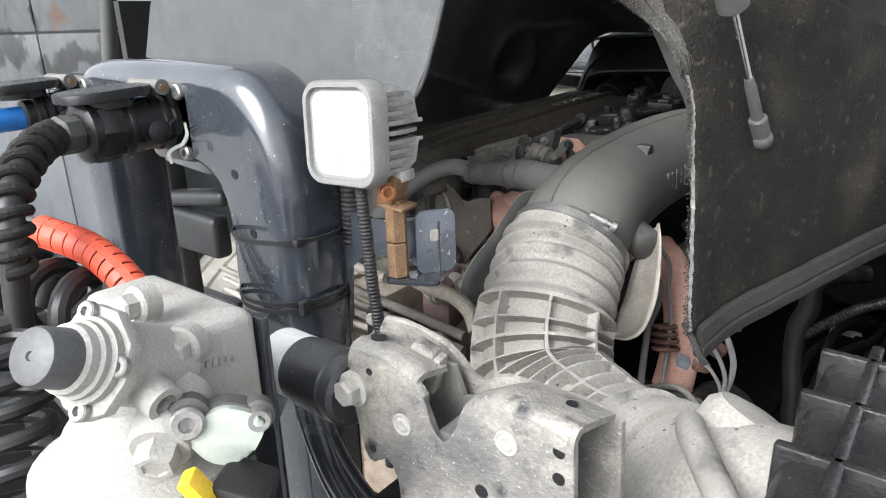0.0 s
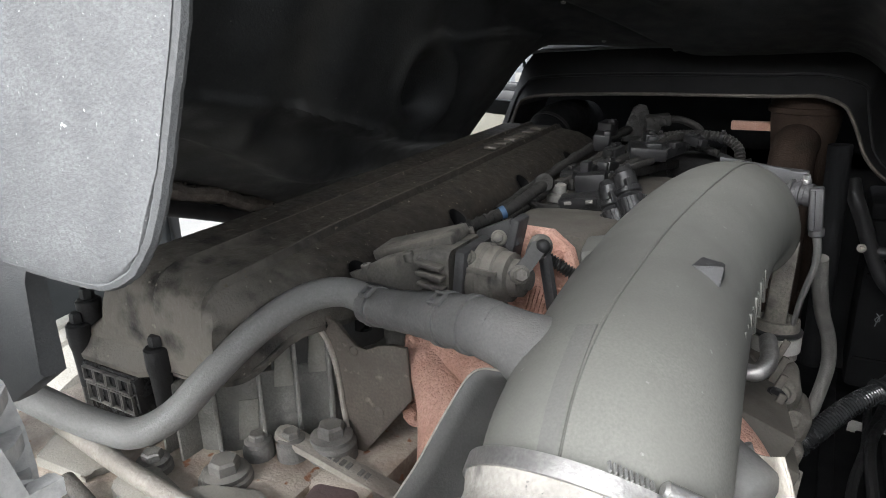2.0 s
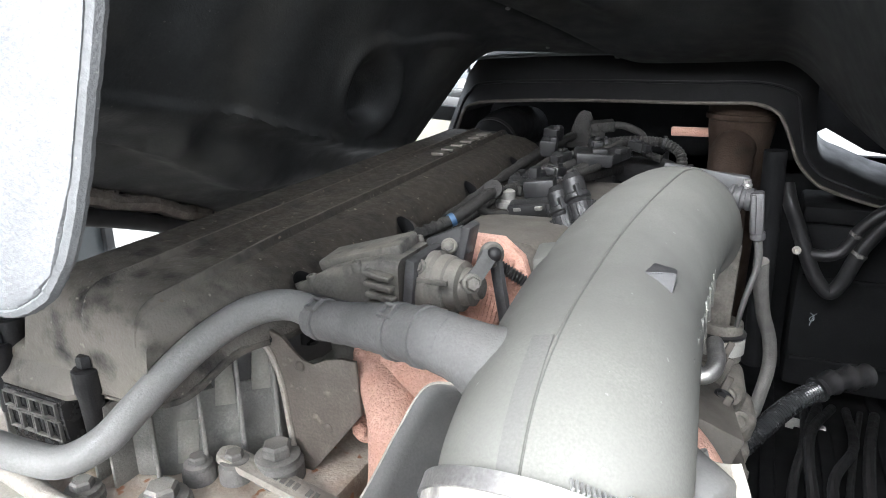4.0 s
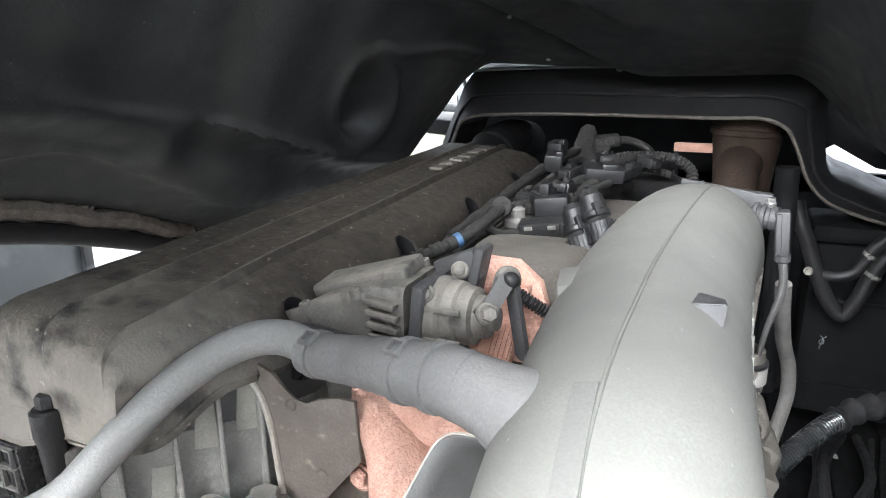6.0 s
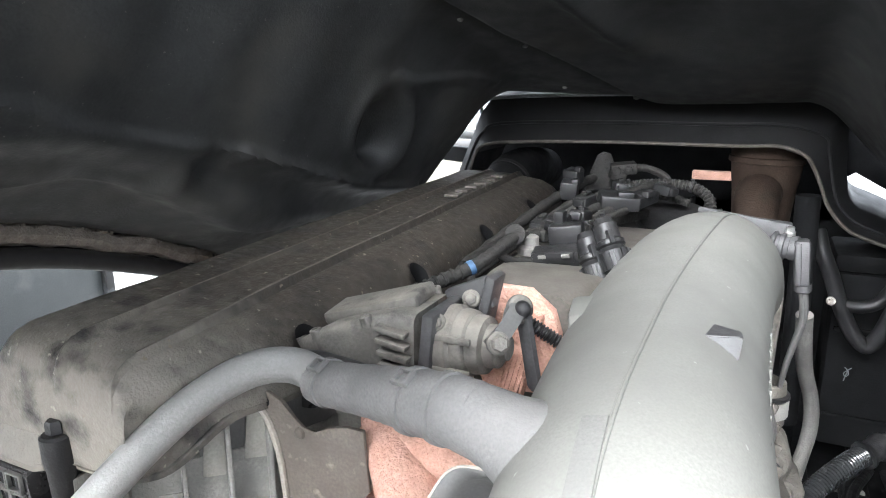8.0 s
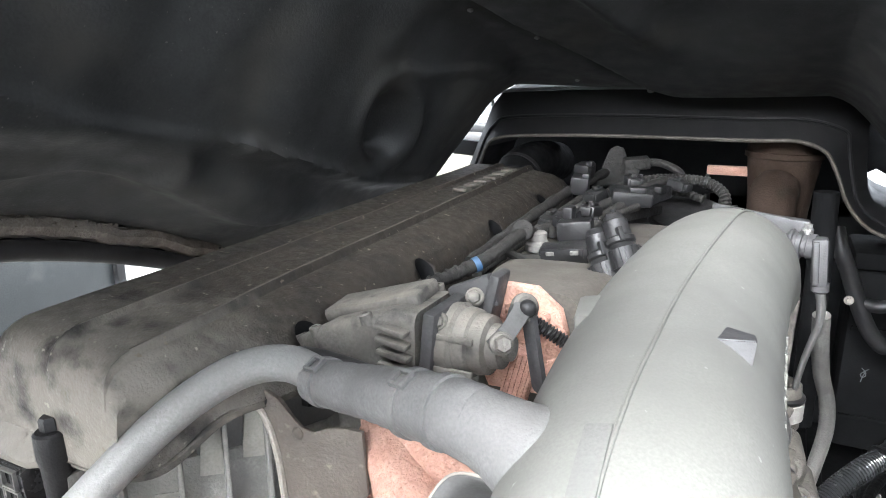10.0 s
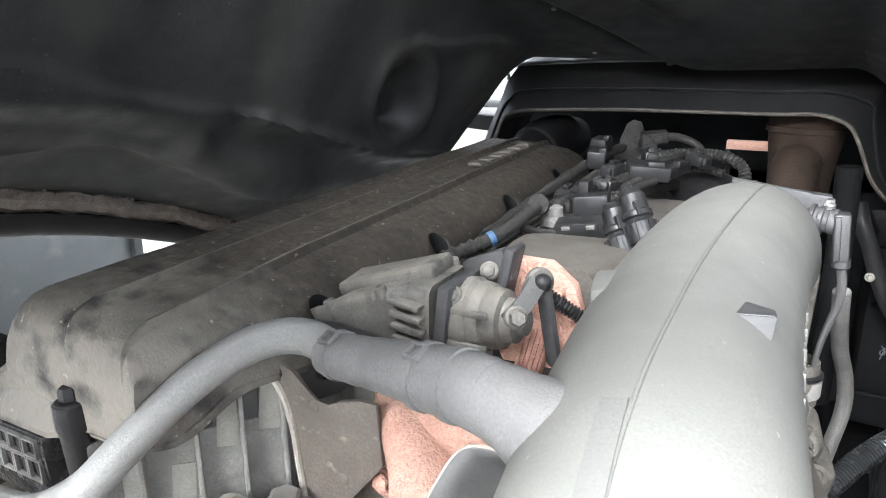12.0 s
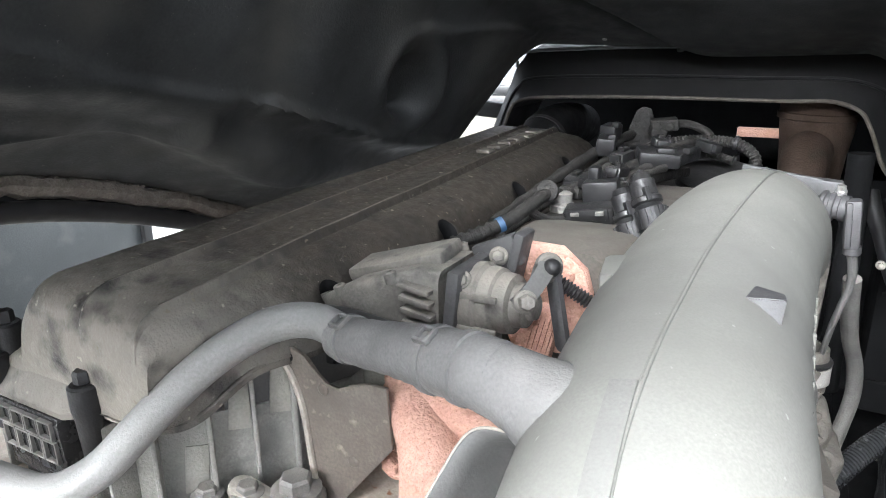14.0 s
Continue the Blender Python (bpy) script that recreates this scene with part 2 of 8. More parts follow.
    "led": mat("lit lamp lens", (0.34, 0.345, 0.35), (0.22, 0.225, 0.23), 90, 0.3, 0, 0.2, 250, emit=0.17),
    "asphalt": mat("grey concrete yard", (0.34, 0.333, 0.32), (0.27, 0.264, 0.253), 3, 0.9, 0, 0.5, 200),
    "sheet": mat("grey sheet metal", (0.27, 0.28, 0.285), (0.21, 0.22, 0.225), 6, 0.5, 0.2, 0.05, 200),
    "cab_grey": mat("stained grey panel", (0.115, 0.12, 0.125), (0.075, 0.08, 0.085), 9, 0.42, 0.1, 0.1, 200, layers=(((0.022, 0.022, 0.022), 3.2, 0.56, 0.585), ((0.09, 0.055, 0.035), 6, 0.62, 0.70))),
    "tyre": mat("pale dusty tyre", (0.42, 0.405, 0.36), (0.30, 0.285, 0.25), 20, 0.85, 0, 0.3, 250),
    # cream lowered to dark beige: the wall's shade is in the colour
    "cream_wall": mat("cream wall darkened for its shade", (0.115, 0.109, 0.084), (0.095, 0.090, 0.072), 5, 0.7, 0, 0.1, 100),
    "braid": mat("braided steel hose", (0.5, 0.46, 0.38), (0.38, 0.34, 0.28), 90, 0.5, 0.5, 0.6, 700),
    "egr": mat("dusty brown-grey casting", (0.10, 0.09, 0.077), (0.065, 0.059, 0.051), 18, 0.75, 0.0, 0.2, 300, 0.45, (0.185, 0.165, 0.138)),
    "brown_rust": mat("brown heat-rusted steel", (0.055, 0.037, 0.028), (0.035, 0.024, 0.018), 25, 0.85, 0.1, 0.3, 250, 0.3, (0.075, 0.055, 0.043), layers=(((0.020, 0.015, 0.012), 12, 0.52, 0.75),), spec=0.15),
    "pump_grey": mat("grey pump plastic", (0.115, 0.115, 0.118), (0.085, 0.085, 0.088), 30, 0.5, 0, 0.05, 300),
    "rust_bolt": mat("orange rusted bolt", (0.36, 0.15, 0.06), (0.25, 0.10, 0.04), 80, 0.85, 0, 0.4, 500),
    "blue_steel": mat("spotted blue-grey paint", (0.13, 0.145, 0.17), (0.10, 0.11, 0.13), 30, 0.35, 0.2, 0.15, 300, 0.2, (0.4, 0.4, 0.4), 0.4, (0.45, 0.45, 0.45), 160),
    "felt_dirty": mat("dirty grey felt", (0.095, 0.093, 0.088), (0.058, 0.057, 0.054), 14, 0.95, 0, 0.5, 900, 0.0, (0, 0, 0), 0.04, (0.18, 0.173, 0.165), 500),
    "locker_low": mat("dull grey painted panel", (0.13, 0.135, 0.145), (0.095, 0.10, 0.108), 5, 0.45, 0.1, 0.06, 200, layers=(((0.05, 0.05, 0.052), 4, 0.58, 0.70),)),
    "dust_patch": mat("dusty paler patch", (0.34, 0.33, 0.295), (0.27, 0.26, 0.23), 40, 0.7, 0, 0.25, 350, 0.3, (0.38, 0.36, 0.315)),
    "arch_black": mat("dusty black panel", (0.012, 0.012, 0.013), (0.008, 0.008, 0.009), 12, 0.5, 0, 0.08, 300, 0.12, (0.07, 0.066, 0.06), layers=(((0.03, 0.028, 0.026), 200, 0.66, 0.74),), spec=0.3),
    "sensor_grey": mat("dark grey sensor plastic", (0.060, 0.060, 0.062), (0.042, 0.042, 0.044), 30, 0.55, 0, 0.15, 350, 0.35, (0.105, 0.10, 0.094)),
    "lining_pale": mat("pale fibrous lining", (0.145, 0.139, 0.126), (0.085, 0.081, 0.073), 30, 0.95, 0, 1.0, 420, 0.0, (0, 0, 0), 0.2, (0.22, 0.213, 0.195), 260, grain=0.55, layers=(((0.035, 0.032, 0.027), 11, 0.50, 0.72),), spec=0.15),
    "strip_grey": mat("slightly darker grey plastic", (0.147, 0.146, 0.1352), (0.1254, 0.1245, 0.1147), 14, 0.8, 0, 0.05, 500, 0.3, (0.1764, 0.1735, 0.1597), spec=0.25),
    "spiral_black": mat("shiny black spiral hose", (0.022, 0.023, 0.025), (0.014, 0.015, 0.016), 30, 0.20, 0, 0.06, 400, 0.2, (0.10, 0.098, 0.094)),
    "actuator_grey": mat("dusty brown-grey cast housing", (0.15, 0.1438, 0.13), (0.0775, 0.075, 0.06875), 30, 0.62, 0.1, 0.35, 320, 0.65, (0.375, 0.34, 0.2875), layers=(((0.05625, 0.05375, 0.05), 45, 0.56, 0.72),)),
    "foam": mat("crumbling dusty foam", (0.26, 0.235, 0.20), (0.15, 0.13, 0.11), 60, 0.95, 0, 0.8, 300),
    "purple": mat("dull maroon casting", (0.22, 0.13, 0.13), (0.16, 0.10, 0.10), 40, 0.7, 0.1, 0.3, 300, 0.4),
}


# ---- mesh tools ----
def finish(name, bm, material, parent=None, label="", smooth=35):
    bmesh.ops.recalc_face_normals(bm, faces=bm.faces)
    me = bpy.data.meshes.new(name)
    bm.to_mesh(me)
    bm.free()
    me.materials.append(M[material])
    if smooth:
        me.polygons.foreach_set("use_smooth", [True] * len(me.polygons))
        me.set_sharp_from_angle(angle=radians(smooth))
    ob = new(name, me)
    if parent is not None:
        ob.parent = parent
        ob.matrix_parent_inverse = parent.matrix_world.inverted()
    if label:
        ob["label"] = label
    return ob


def part(name, bm, material, parent, label="", smooth=35):
    return finish(name, bm, material, parent, label, smooth)


def thing(name, label, category, group="", kind="", at=(0, 0, 0)):
    ob = new(name)
    ob.empty_display_size = 0.02
    return tagged(ob, label, category, group, kind)


def structure(name, bm, material, label="", smooth=35):
    ob = finish(name, bm, material, None, "", smooth)
    return tagged(ob, label, "", "", "structure")


def box(bm, centre, size, turn=None, bevel=0.0, seg=2):
    out = bmesh.ops.create_cube(bm, size=1.0)
    vs = out["verts"]
    bmesh.ops.scale(bm, vec=size, verts=vs)
    if bevel:
        es = list({e for v in vs for e in v.link_edges})
        r = bmesh.ops.bevel(bm, geom=es, offset=bevel, segments=seg, affect="EDGES", profile=0.5)
        vs = list({v for f in r["faces"] for v in f.verts} | {v for v in vs if v.is_valid})
    m = Matrix.Translation(centre) @ (turn if turn is not None else Matrix())
    bmesh.ops.transform(bm, matrix=m, verts=vs)
    return vs


def basis(axis):
    return Vector(axis).to_track_quat("Z", "X").to_matrix().to_4x4()


def cyl(bm, a, b, r1, r2=None, seg=20, caps=True):
    a, b = Vector(a), Vector(b)
    d = b - a
    out = bmesh.ops.create_cone(bm, cap_ends=caps, segments=seg, radius1=r1, radius2=r1 if r2 is None else r2, depth=d.length)
    bmesh.ops.transform(bm, matrix=Matrix.Translation((a + b) / 2) @ basis(d), verts=out["verts"])
    return out["verts"]


def lathe(bm, a, axis, profile, seg=32, cap=True):
    """profile: rows of (distance along axis, radius)."""
    m = Matrix.Translation(a) @ basis(axis)
    rings = []
    for z, r in profile:
        rings.append([bm.verts.new(m @ Vector((r * math.cos(2 * math.pi * i / seg), r * math.sin(2 * math.pi * i / seg), z))) for i in range(seg)])
    for p, q in zip(rings, rings[1:]):
        for i in range(seg):
            bm.faces.new((p[i], p[(i + 1) % seg], q[(i + 1) % seg], q[i]))
    if cap:
        bm.faces.new(rings[0][::-1])
        bm.faces.new(rings[-1])


def curve_points(ctrl, step=6):
    """A smooth line through the control points."""
    c = [Vector(p) for p in ctrl]
    c = [c[0] * 2 - c[1]] + c + [c[-1] * 2 - c[-2]]
    out = []
    for i in range(1, len(c) - 2):
        for k in range(step):
            u = k / step
            p0, p1, p2, p3 = c[i - 1:i + 3]
            out.append(0.5 * ((2 * p1) + (p2 - p0) * u + (2 * p0 - 5 * p1 + 4 * p2 - p3) * u * u + (3 * p1 - p0 - 3 * p2 + p3) * u ** 3))
    out.append(c[-2])
    return out


def frames_along(pts):
    tang = [(pts[min(i + 1, len(pts) - 1)] - pts[max(i - 1, 0)]).normalized() for i in range(len(pts))]
    up = Vector((0, 0, 1))
    if abs(tang[0].dot(up)) > 0.9:
        up = Vector((1, 0, 0))
    n = (up - tang[0] * up.dot(tang[0])).normalized()
    out = []
    for t in tang:
        n = (n - t * n.dot(t)).normalized()
        out.append((t, n, t.cross(n)))
    return out


def sweep(bm, pts, radius, seg=14, caps=True, squash=1.0):
    """A tube along pts; radius is a number or a function of (index, share of the way)."""
    pts = [Vector(p) for p in pts]
    fr = frames_along(pts)
    rings = []
    for i, (p, (t, n, s)) in enumerate(zip(pts, fr)):
        r = radius(i, i / (len(pts) - 1)) if callable(radius) else radius
        rings.append([bm.verts.new(p + n * r * squash * math.cos(2 * math.pi * k / seg) + s * r * math.sin(2 * math.pi * k / seg)) for k in range(seg)])
    for p, q in zip(rings, rings[1:]):
        for k in range(seg):
            bm.faces.new((p[k], p[(k + 1) % seg], q[(k + 1) % seg], q[k]))
    if caps:
        bm.faces.new(rings[0][::-1])
        bm.faces.new(rings[-1])
    return rings


def loft(bm, rings, caps=True):
    vr = [[bm.verts.new(p) for p in r] for r in rings]
    n = len(vr[0])
    for p, q in zip(vr, vr[1:]):
        for k in range(n):
            bm.faces.new((p[k], p[(k + 1) % n], q[(k + 1) % n], q[k]))
    if caps:
        bm.faces.new(vr[0][::-1])
        bm.faces.new(vr[-1])
    return vr


def plate(bm, outline, thick, m, bevel=0.0):
    """A flat plate: outline in x, y of the pose m, thick along its z."""
    lo = [bm.verts.new(m @ Vector((x, y, -thick / 2))) for x, y in outline]
    hi = [bm.verts.new(m @ Vector((x, y, thick / 2))) for x, y in outline]
    n = len(outline)
    f = [bm.faces.new(lo[::-1]), bm.faces.new(hi)]
    for i in range(n):
        f.append(bm.faces.new((lo[i], lo[(i + 1) % n], hi[(i + 1) % n], hi[i])))
    if bevel:
        es = [e for e in f[1].edges]
        bmesh.ops.bevel(bm, geom=es, offset=bevel, segments=2, affect="EDGES", profile=0.5)


def rounded(w, h, r, seg=5):
    """The outline of a rounded rectangle about 0, 0."""
    out = []
    for cx, cy, a0 in ((w / 2 - r, h / 2 - r, 0), (-w / 2 + r, h / 2 - r, 90), (-w / 2 + r, -h / 2 + r, 180), (w / 2 - r, -h / 2 + r, 270)):
        for k in range(seg + 1):
            a = radians(a0 + 90 * k / seg)
            out.append((cx + r * math.cos(a), cy + r * math.sin(a)))
    return out


def hexbolt(bm, at, axis, r=0.009, h=0.008, flange=1.5, sunk=0.004):
    """A hex head on a washer, standing on the point at, along axis."""
    a, d = Vector(at), Vector(axis).normalized()
    if flange:
        lathe(bm, a - d * sunk, d, [(0, r * flange), (sunk + 0.001, r * flange), (sunk + 0.0025, r * (flange - 0.25))], 20)
    lathe(bm, a, d, [(0, r), (h * 0.8, r), (h, r * 0.82)], 6)


def grid_surface(bm, f, us, vs, thick=None):
    g = [[bm.verts.new(f(u, v)) for v in vs] for u in us]
    for a, b in zip(g, g[1:]):
        for i in range(len(vs) - 1):
            bm.faces.new((a[i], a[i + 1], b[i + 1], b[i]))
    return g


def spaced(a, b, n):
    return [a + (b - a) * i / (n - 1) for i in range(n)]


def smooth01(x):
    x = min(1.0, max(0.0, x))
    return x * x * (3 - 2 * x)


# ---- the setting: yard, cab underside, insulation panels ----
bm = bmesh.new()
grid_surface(bm, lambda u, v: Vector((u, v, 0)), [-400, -40, -6, 0, 6, 40, 400], [-400, -40, -6, 0, 6, 40, 400])
structure("ground", bm, "asphalt", "pale concrete yard")


def roof(x, y):
    """The height of the cab's underside."""
    top = 1.512 + 0.55 * (max(0.0, 1.42 - y) / 1.42) ** 1.25
    edge = -0.13 + 0.018 * smooth01((y - 0.95) / 0.25)
    left = smooth01((edge - x) / 0.30) * (1 - smooth01((y - 1.24) / 0.20))
    low = 1.278 + 0.135 * smooth01((0.78 - y) / 0.36) - 0.02 * math.exp(-((y - 1.15) / 0.3) ** 2)
    foam = max(1.20, 1.357 - 0.13 * (max(0.0, y - 0.32) / 0.45) ** 1.5)
    low += (min(low, foam) - low) * smooth01((-0.46 - x) / 0.14)
    z = top + (low - top) * left
    right = smooth01((x - 0.44) / 0.22)
    z += (1.33 - z) * right * smooth01((y - 0.45) / 0.3)
    z += 0.012 * math.sin(7 * y + 3 * x) * math.exp(-((x - 0.1) / 0.35) ** 2)
    z -= 0.022 * math.exp(-((x - 0.10 - 0.25 * (y - 0.9)) / 0.03) ** 2) * smooth01((y - 0.5) / 0.2) * (1 - smooth01((y - 1.0) / 0.2))
    z += 0.020 * math.exp(-(((x - 0.24) / 0.07) ** 2 + ((y - 1.0) / 0.14) ** 2))
    # the lower panel whose edge crosses the underside on a slant
    line = np.interp(y, (0.60, 0.85, 0.935, 1.01, 1.13, 1.28, 1.367, 1.45, 1.56), (-0.20, -0.130, -0.100, -0.080, -0.023, 0.054, 0.098, 0.17, 0.28))
    z -= 0.020 * smooth01((x - line) / 0.020) * smooth01((y - 0.60) / 0.2) * (1 - right)
    z += 0.010 * math.exp(-((x - line + 0.018) / 0.016) ** 2) * smooth01((y - 0.60) / 0.2)
    return float(z)


def near_line(line, y, z):
    """Distance to a line of (y, z) points, and the side of it (above: plus)."""
    best, side = 9.0, 1.0
    for (ya, za), (yb, zb) in zip(line, line[1:]):
        dy, dz = yb - ya, zb - za
        u = min(1.0, max(0.0, ((y - ya) * dy + (z - za) * dz) / (dy * dy + dz * dz)))
        d = math.hypot(y - ya - u * dy, z - za - u * dz)
        if d < best:
            best, side = d, (1.0 if (z - za) * dy - (y - ya) * dz > 0 else -1.0)
    return best, side


def relief(y, z):
    """Pressed beads and pockets in the flank of the moulding, towards the engine."""
    out = 0.0
    d, up = near_line([(0.10, 1.535), (0.256, 1.519), (0.309, 1.509), (0.37, 1.486), (0.489, 1.459), (0.632, 1.427)], y, z)
    out += 0.012 * math.exp(-(d / 0.011) ** 2)
    d, up = near_line([(0.08, 1.452), (0.26, 1.446), (0.40, 1.428), (0.515, 1.394)], y, z)
    out += -0.030 * (1 - smooth01((d - 0.012) / 0.024)) + 0.008 * math.exp(-((d - 0.042) / 0.010) ** 2)
    d, up = near_line([(0.632, 1.427), (0.824, 1.37), (0.996, 1.326), (1.18, 1.30)], y, z)
    out += 0.016 * math.exp(-(d / 0.012) ** 2) - (0.020 * smooth01(d / 0.02) * (1 - smooth01((d - 0.03) / 0.05)) if up < 0 else 0)
    q = math.hypot((y - 0.955) / 0.098, (z - 1.442 + 0.35 * (y - 0.955)) / 0.082)
    out += -0.050 * (1 - smooth01((q - 0.40) / 0.42)) + 0.010 * math.exp(-((q - 1.0) / 0.16) ** 2)
    d, up = near_line([(0.93, 1.545), (0.989, 1.533), (1.128, 1.543), (1.25, 1.53)], y, z)
    out += 0.010 * math.exp(-(d / 0.008) ** 2)
    out += 0.004 * math.sin(31 * y + 17 * z) * math.sin(23 * z - 9 * y)
    return out


def cab_point(x, y):
    z = roof(x, y)
    flank = smooth01((x + 0.47) / 0.06) * (1 - smooth01((x + 0.16) / 0.06))
    return Vector((x + relief(y, z) * flank, y, z))


bm = bmesh.new()
xs = spaced(-0.62, -0.49, 8)[:-1] + spaced(-0.49, -0.10, 90)[:-1] + spaced(-0.10, 0.45, 90)[:-1] + spaced(0.45, 0.80, 22)
grid_surface(bm, cab_point, xs, spaced(-0.02, 1.56, 190))
bm.normal_update()
ob = structure("cab_floor", bm, "cab_moulding", "black moulded underside of a tilt cab", 60)
sol = ob.modifiers.new("thickness", "SOLIDIFY")
sol.thickness, sol.offset = 0.02, 1
for p in ((-0.1324, 0.9834, 1.6401), (-0.0614, 1.1298, 1.5993), (-0.0486, 1.3726, 1.5195)):
    bm = bmesh.new()
    lathe(bm, Vector(p) + Vector((0, 0, 0.004)), (0, -0.4, -1), [(0, 0.0055), (0.005, 0.0055), (0.007, 0.0035)], 12)
    part("screw", bm, "steel", ob, "small bright screw")

# inner wing with the wheel arch, on the far side of the engine
bm = bmesh.new()
edge = [(y, 1.306 - 0.13 * (max(0.0, y - 0.32) / 0.45) ** 1.5) for y in spaced(-0.008, 0.80, 24)] + [(0.83, 1.10), (0.86, 0.75), (1.32, 0.75), (1.36, 1.18), (1.40, 1.255)]
lo = [Vector((-0.61, y, z)) for y, z in edge]
hi = [Vector((-0.61, y, 1.62)) for y, z in edge]
loft(bm, [[p, q, q + Vector((-0.02, 0, 0)), p + Vector((-0.02, 0, 0))] for p, q in zip(lo, hi)])
structure("wall_wing", bm, "dull_black", "black inner wing panel with a wheel arch")
rng = random.Random(8)
bm = bmesh.new()
sweep(bm, curve_points([(-0.602 + rng.uniform(-1, 1) * 0.002, y, z + 0.034 + rng.uniform(-1, 1) * 0.005) for y, z in edge[:24]], 3), lambda i, u: 0.018 + 0.003 * math.sin(i * 1.3) * math.sin(i * 0.41), 8)
for y, z in edge[4:24]:
    for k in range(9):
        a = Vector((-0.592 + rng.uniform(-0.006, 0.008), y + rng.uniform(-0.02, 0.02), z + 0.038 + rng.uniform(0.0, 0.016)))
        vs = [bm.verts.new(a + Vector((rng.uniform(-1, 1) * 0.006, rng.uniform(-1, 1) * 0.008, rng.uniform(-0.4, 1) * 0.007))) for _ in range(4)]
        for tri in ((0, 1, 2), (0, 3, 1), (1, 3, 2), (2, 3, 0)):
            bm.faces.new([vs[i] for i in tri])
structure("trim_arch_edge", bm, "foam", "crumbling dusty foam edge of the wheel arch")
bm = bmesh.new()
sweep(bm, curve_points([(-0.596, y, z - 0.001) for y, z in edge[:24]], 2), 0.0165, 12)
structure("trim_arch_seal", bm, "clean_rubber", "black rubber seal of the wheel arch")

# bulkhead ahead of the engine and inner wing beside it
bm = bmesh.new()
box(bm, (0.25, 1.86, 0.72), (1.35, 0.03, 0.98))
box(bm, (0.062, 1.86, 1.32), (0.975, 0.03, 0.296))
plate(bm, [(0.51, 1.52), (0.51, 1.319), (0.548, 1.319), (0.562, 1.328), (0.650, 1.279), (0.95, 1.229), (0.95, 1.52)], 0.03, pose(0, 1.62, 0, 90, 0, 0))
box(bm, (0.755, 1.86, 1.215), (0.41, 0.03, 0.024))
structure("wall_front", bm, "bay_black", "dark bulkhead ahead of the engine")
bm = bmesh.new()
# rear part is added to keep side light off the intake pipe
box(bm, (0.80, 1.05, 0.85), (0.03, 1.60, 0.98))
structure("wall_side", bm, "bay_black", "dark inner wing, lengthened rearwards to block light")

# plain cab shell that closes the place above
bm = bmesh.new()
prof = [(-0.03, 2.36), (0.5, 2.06), (1.0, 1.78), (1.5, 1.62), (1.8, 1.62), (1.85, 2.6), (1.6, 3.0), (0.0, 3.1), (-0.05, 3.0)]
loft(bm, [[Vector((x, y, z)) for y, z in prof] for x in (-0.68, 0.84)])
structure("cab_shell", bm, "dull_black", "plain dark shell of the cab above the engine")


def arch_crossmember():
    ob = thing("crossmember", "glossy black arched panel under the front of the cab", "panel")
    bm = bmesh.new()
    inner = [(-0.40, 1.10), (-0.365, 1.20), (-0.335, 1.29), (-0.312, 1.352), (-0.285, 1.370), (-0.22, 1.379), (0.0, 1.386), (0.30, 1.386), (0.40, 1.388), (0.452, 1.370), (0.472, 1.343), (0.490, 1.304), (0.503, 1.271), (0.5215, 1.2426), (0.546, 1.218), (0.575, 1.202), (0.66, 1.176), (0.80, 1.15)]
    outer = [(-0.465, 1.10), (-0.42, 1.22), (-0.375, 1.33), (-0.345, 1.40), (-0.325, 1.45), (-0.295, 1.488), (0.0, 1.498), (0.26, 1.495), (0.42, 1.495), (0.53, 1.47), (0.532, 1.42), (0.5385, 1.34), (0.547, 1.288), (0.560, 1.266), (0.575, 1.256), (0.60, 1.247), (0.67, 1.217), (0.80, 1.18)]
    rings = []
    for (xi, zi), (xo, zo) in zip(inner, outer):
        rings.append([Vector((xi, 1.50, zi)), Vector((xi, 1.485, zi + 0.006)), Vector(((xi * 0.9 + xo * 0.1), 1.49, zi * 0.9 + zo * 0.1)),
                      Vector(((xi + xo) / 2, 1.515, (zi + zo) / 2)), Vector((xo, 1.545, zo)), Vector((xo, 1.70, zo + 0.028)), Vector((xi, 1.70, zi))])
    loft(bm, rings)
    part("panel", bm, "arch_black", ob)
    # pale strip paints the skylit highlight along the top edge
    bm = bmesh.new()
    sweep(bm, curve_points([(x, 1.546, z + 0.002) for x, z in outer[4:10]], 6), 0.0045, 8)
    part("top_edge", bm, "sheet", ob, "pale rolled top edge, its highlight in the colour")
    # lighter strip paints the highlight along the inner opening
    bm = bmesh.new()
    sweep(bm, curve_points([(x, 1.484, z + 0.004) for x, z in inner], 4), 0.0042, 8)
    part("rim", bm, "cover_edge", ob, "lighter rolled lower rim, its highlight in the colour")
    bm = bmesh.new()
    sweep(bm, curve_points([(x * 0.55 + a * 0.45, 1.509, z * 0.55 + b * 0.45) for (x, z), (a, b) in zip(inner, outer)], 4), 0.004, 8)
    part("bead", bm, "arch_black", ob)
    for x, z in ((0.085, 1.497), (0.065, 1.418)):
        bm = bmesh.new()
        hexbolt(bm, (x, 1.525, z), (0, -0.5, 0.8), 0.006, 0.006)
        part("bolt", bm, "steel", ob, "bright small bolt")
    return ob


arch_crossmember()


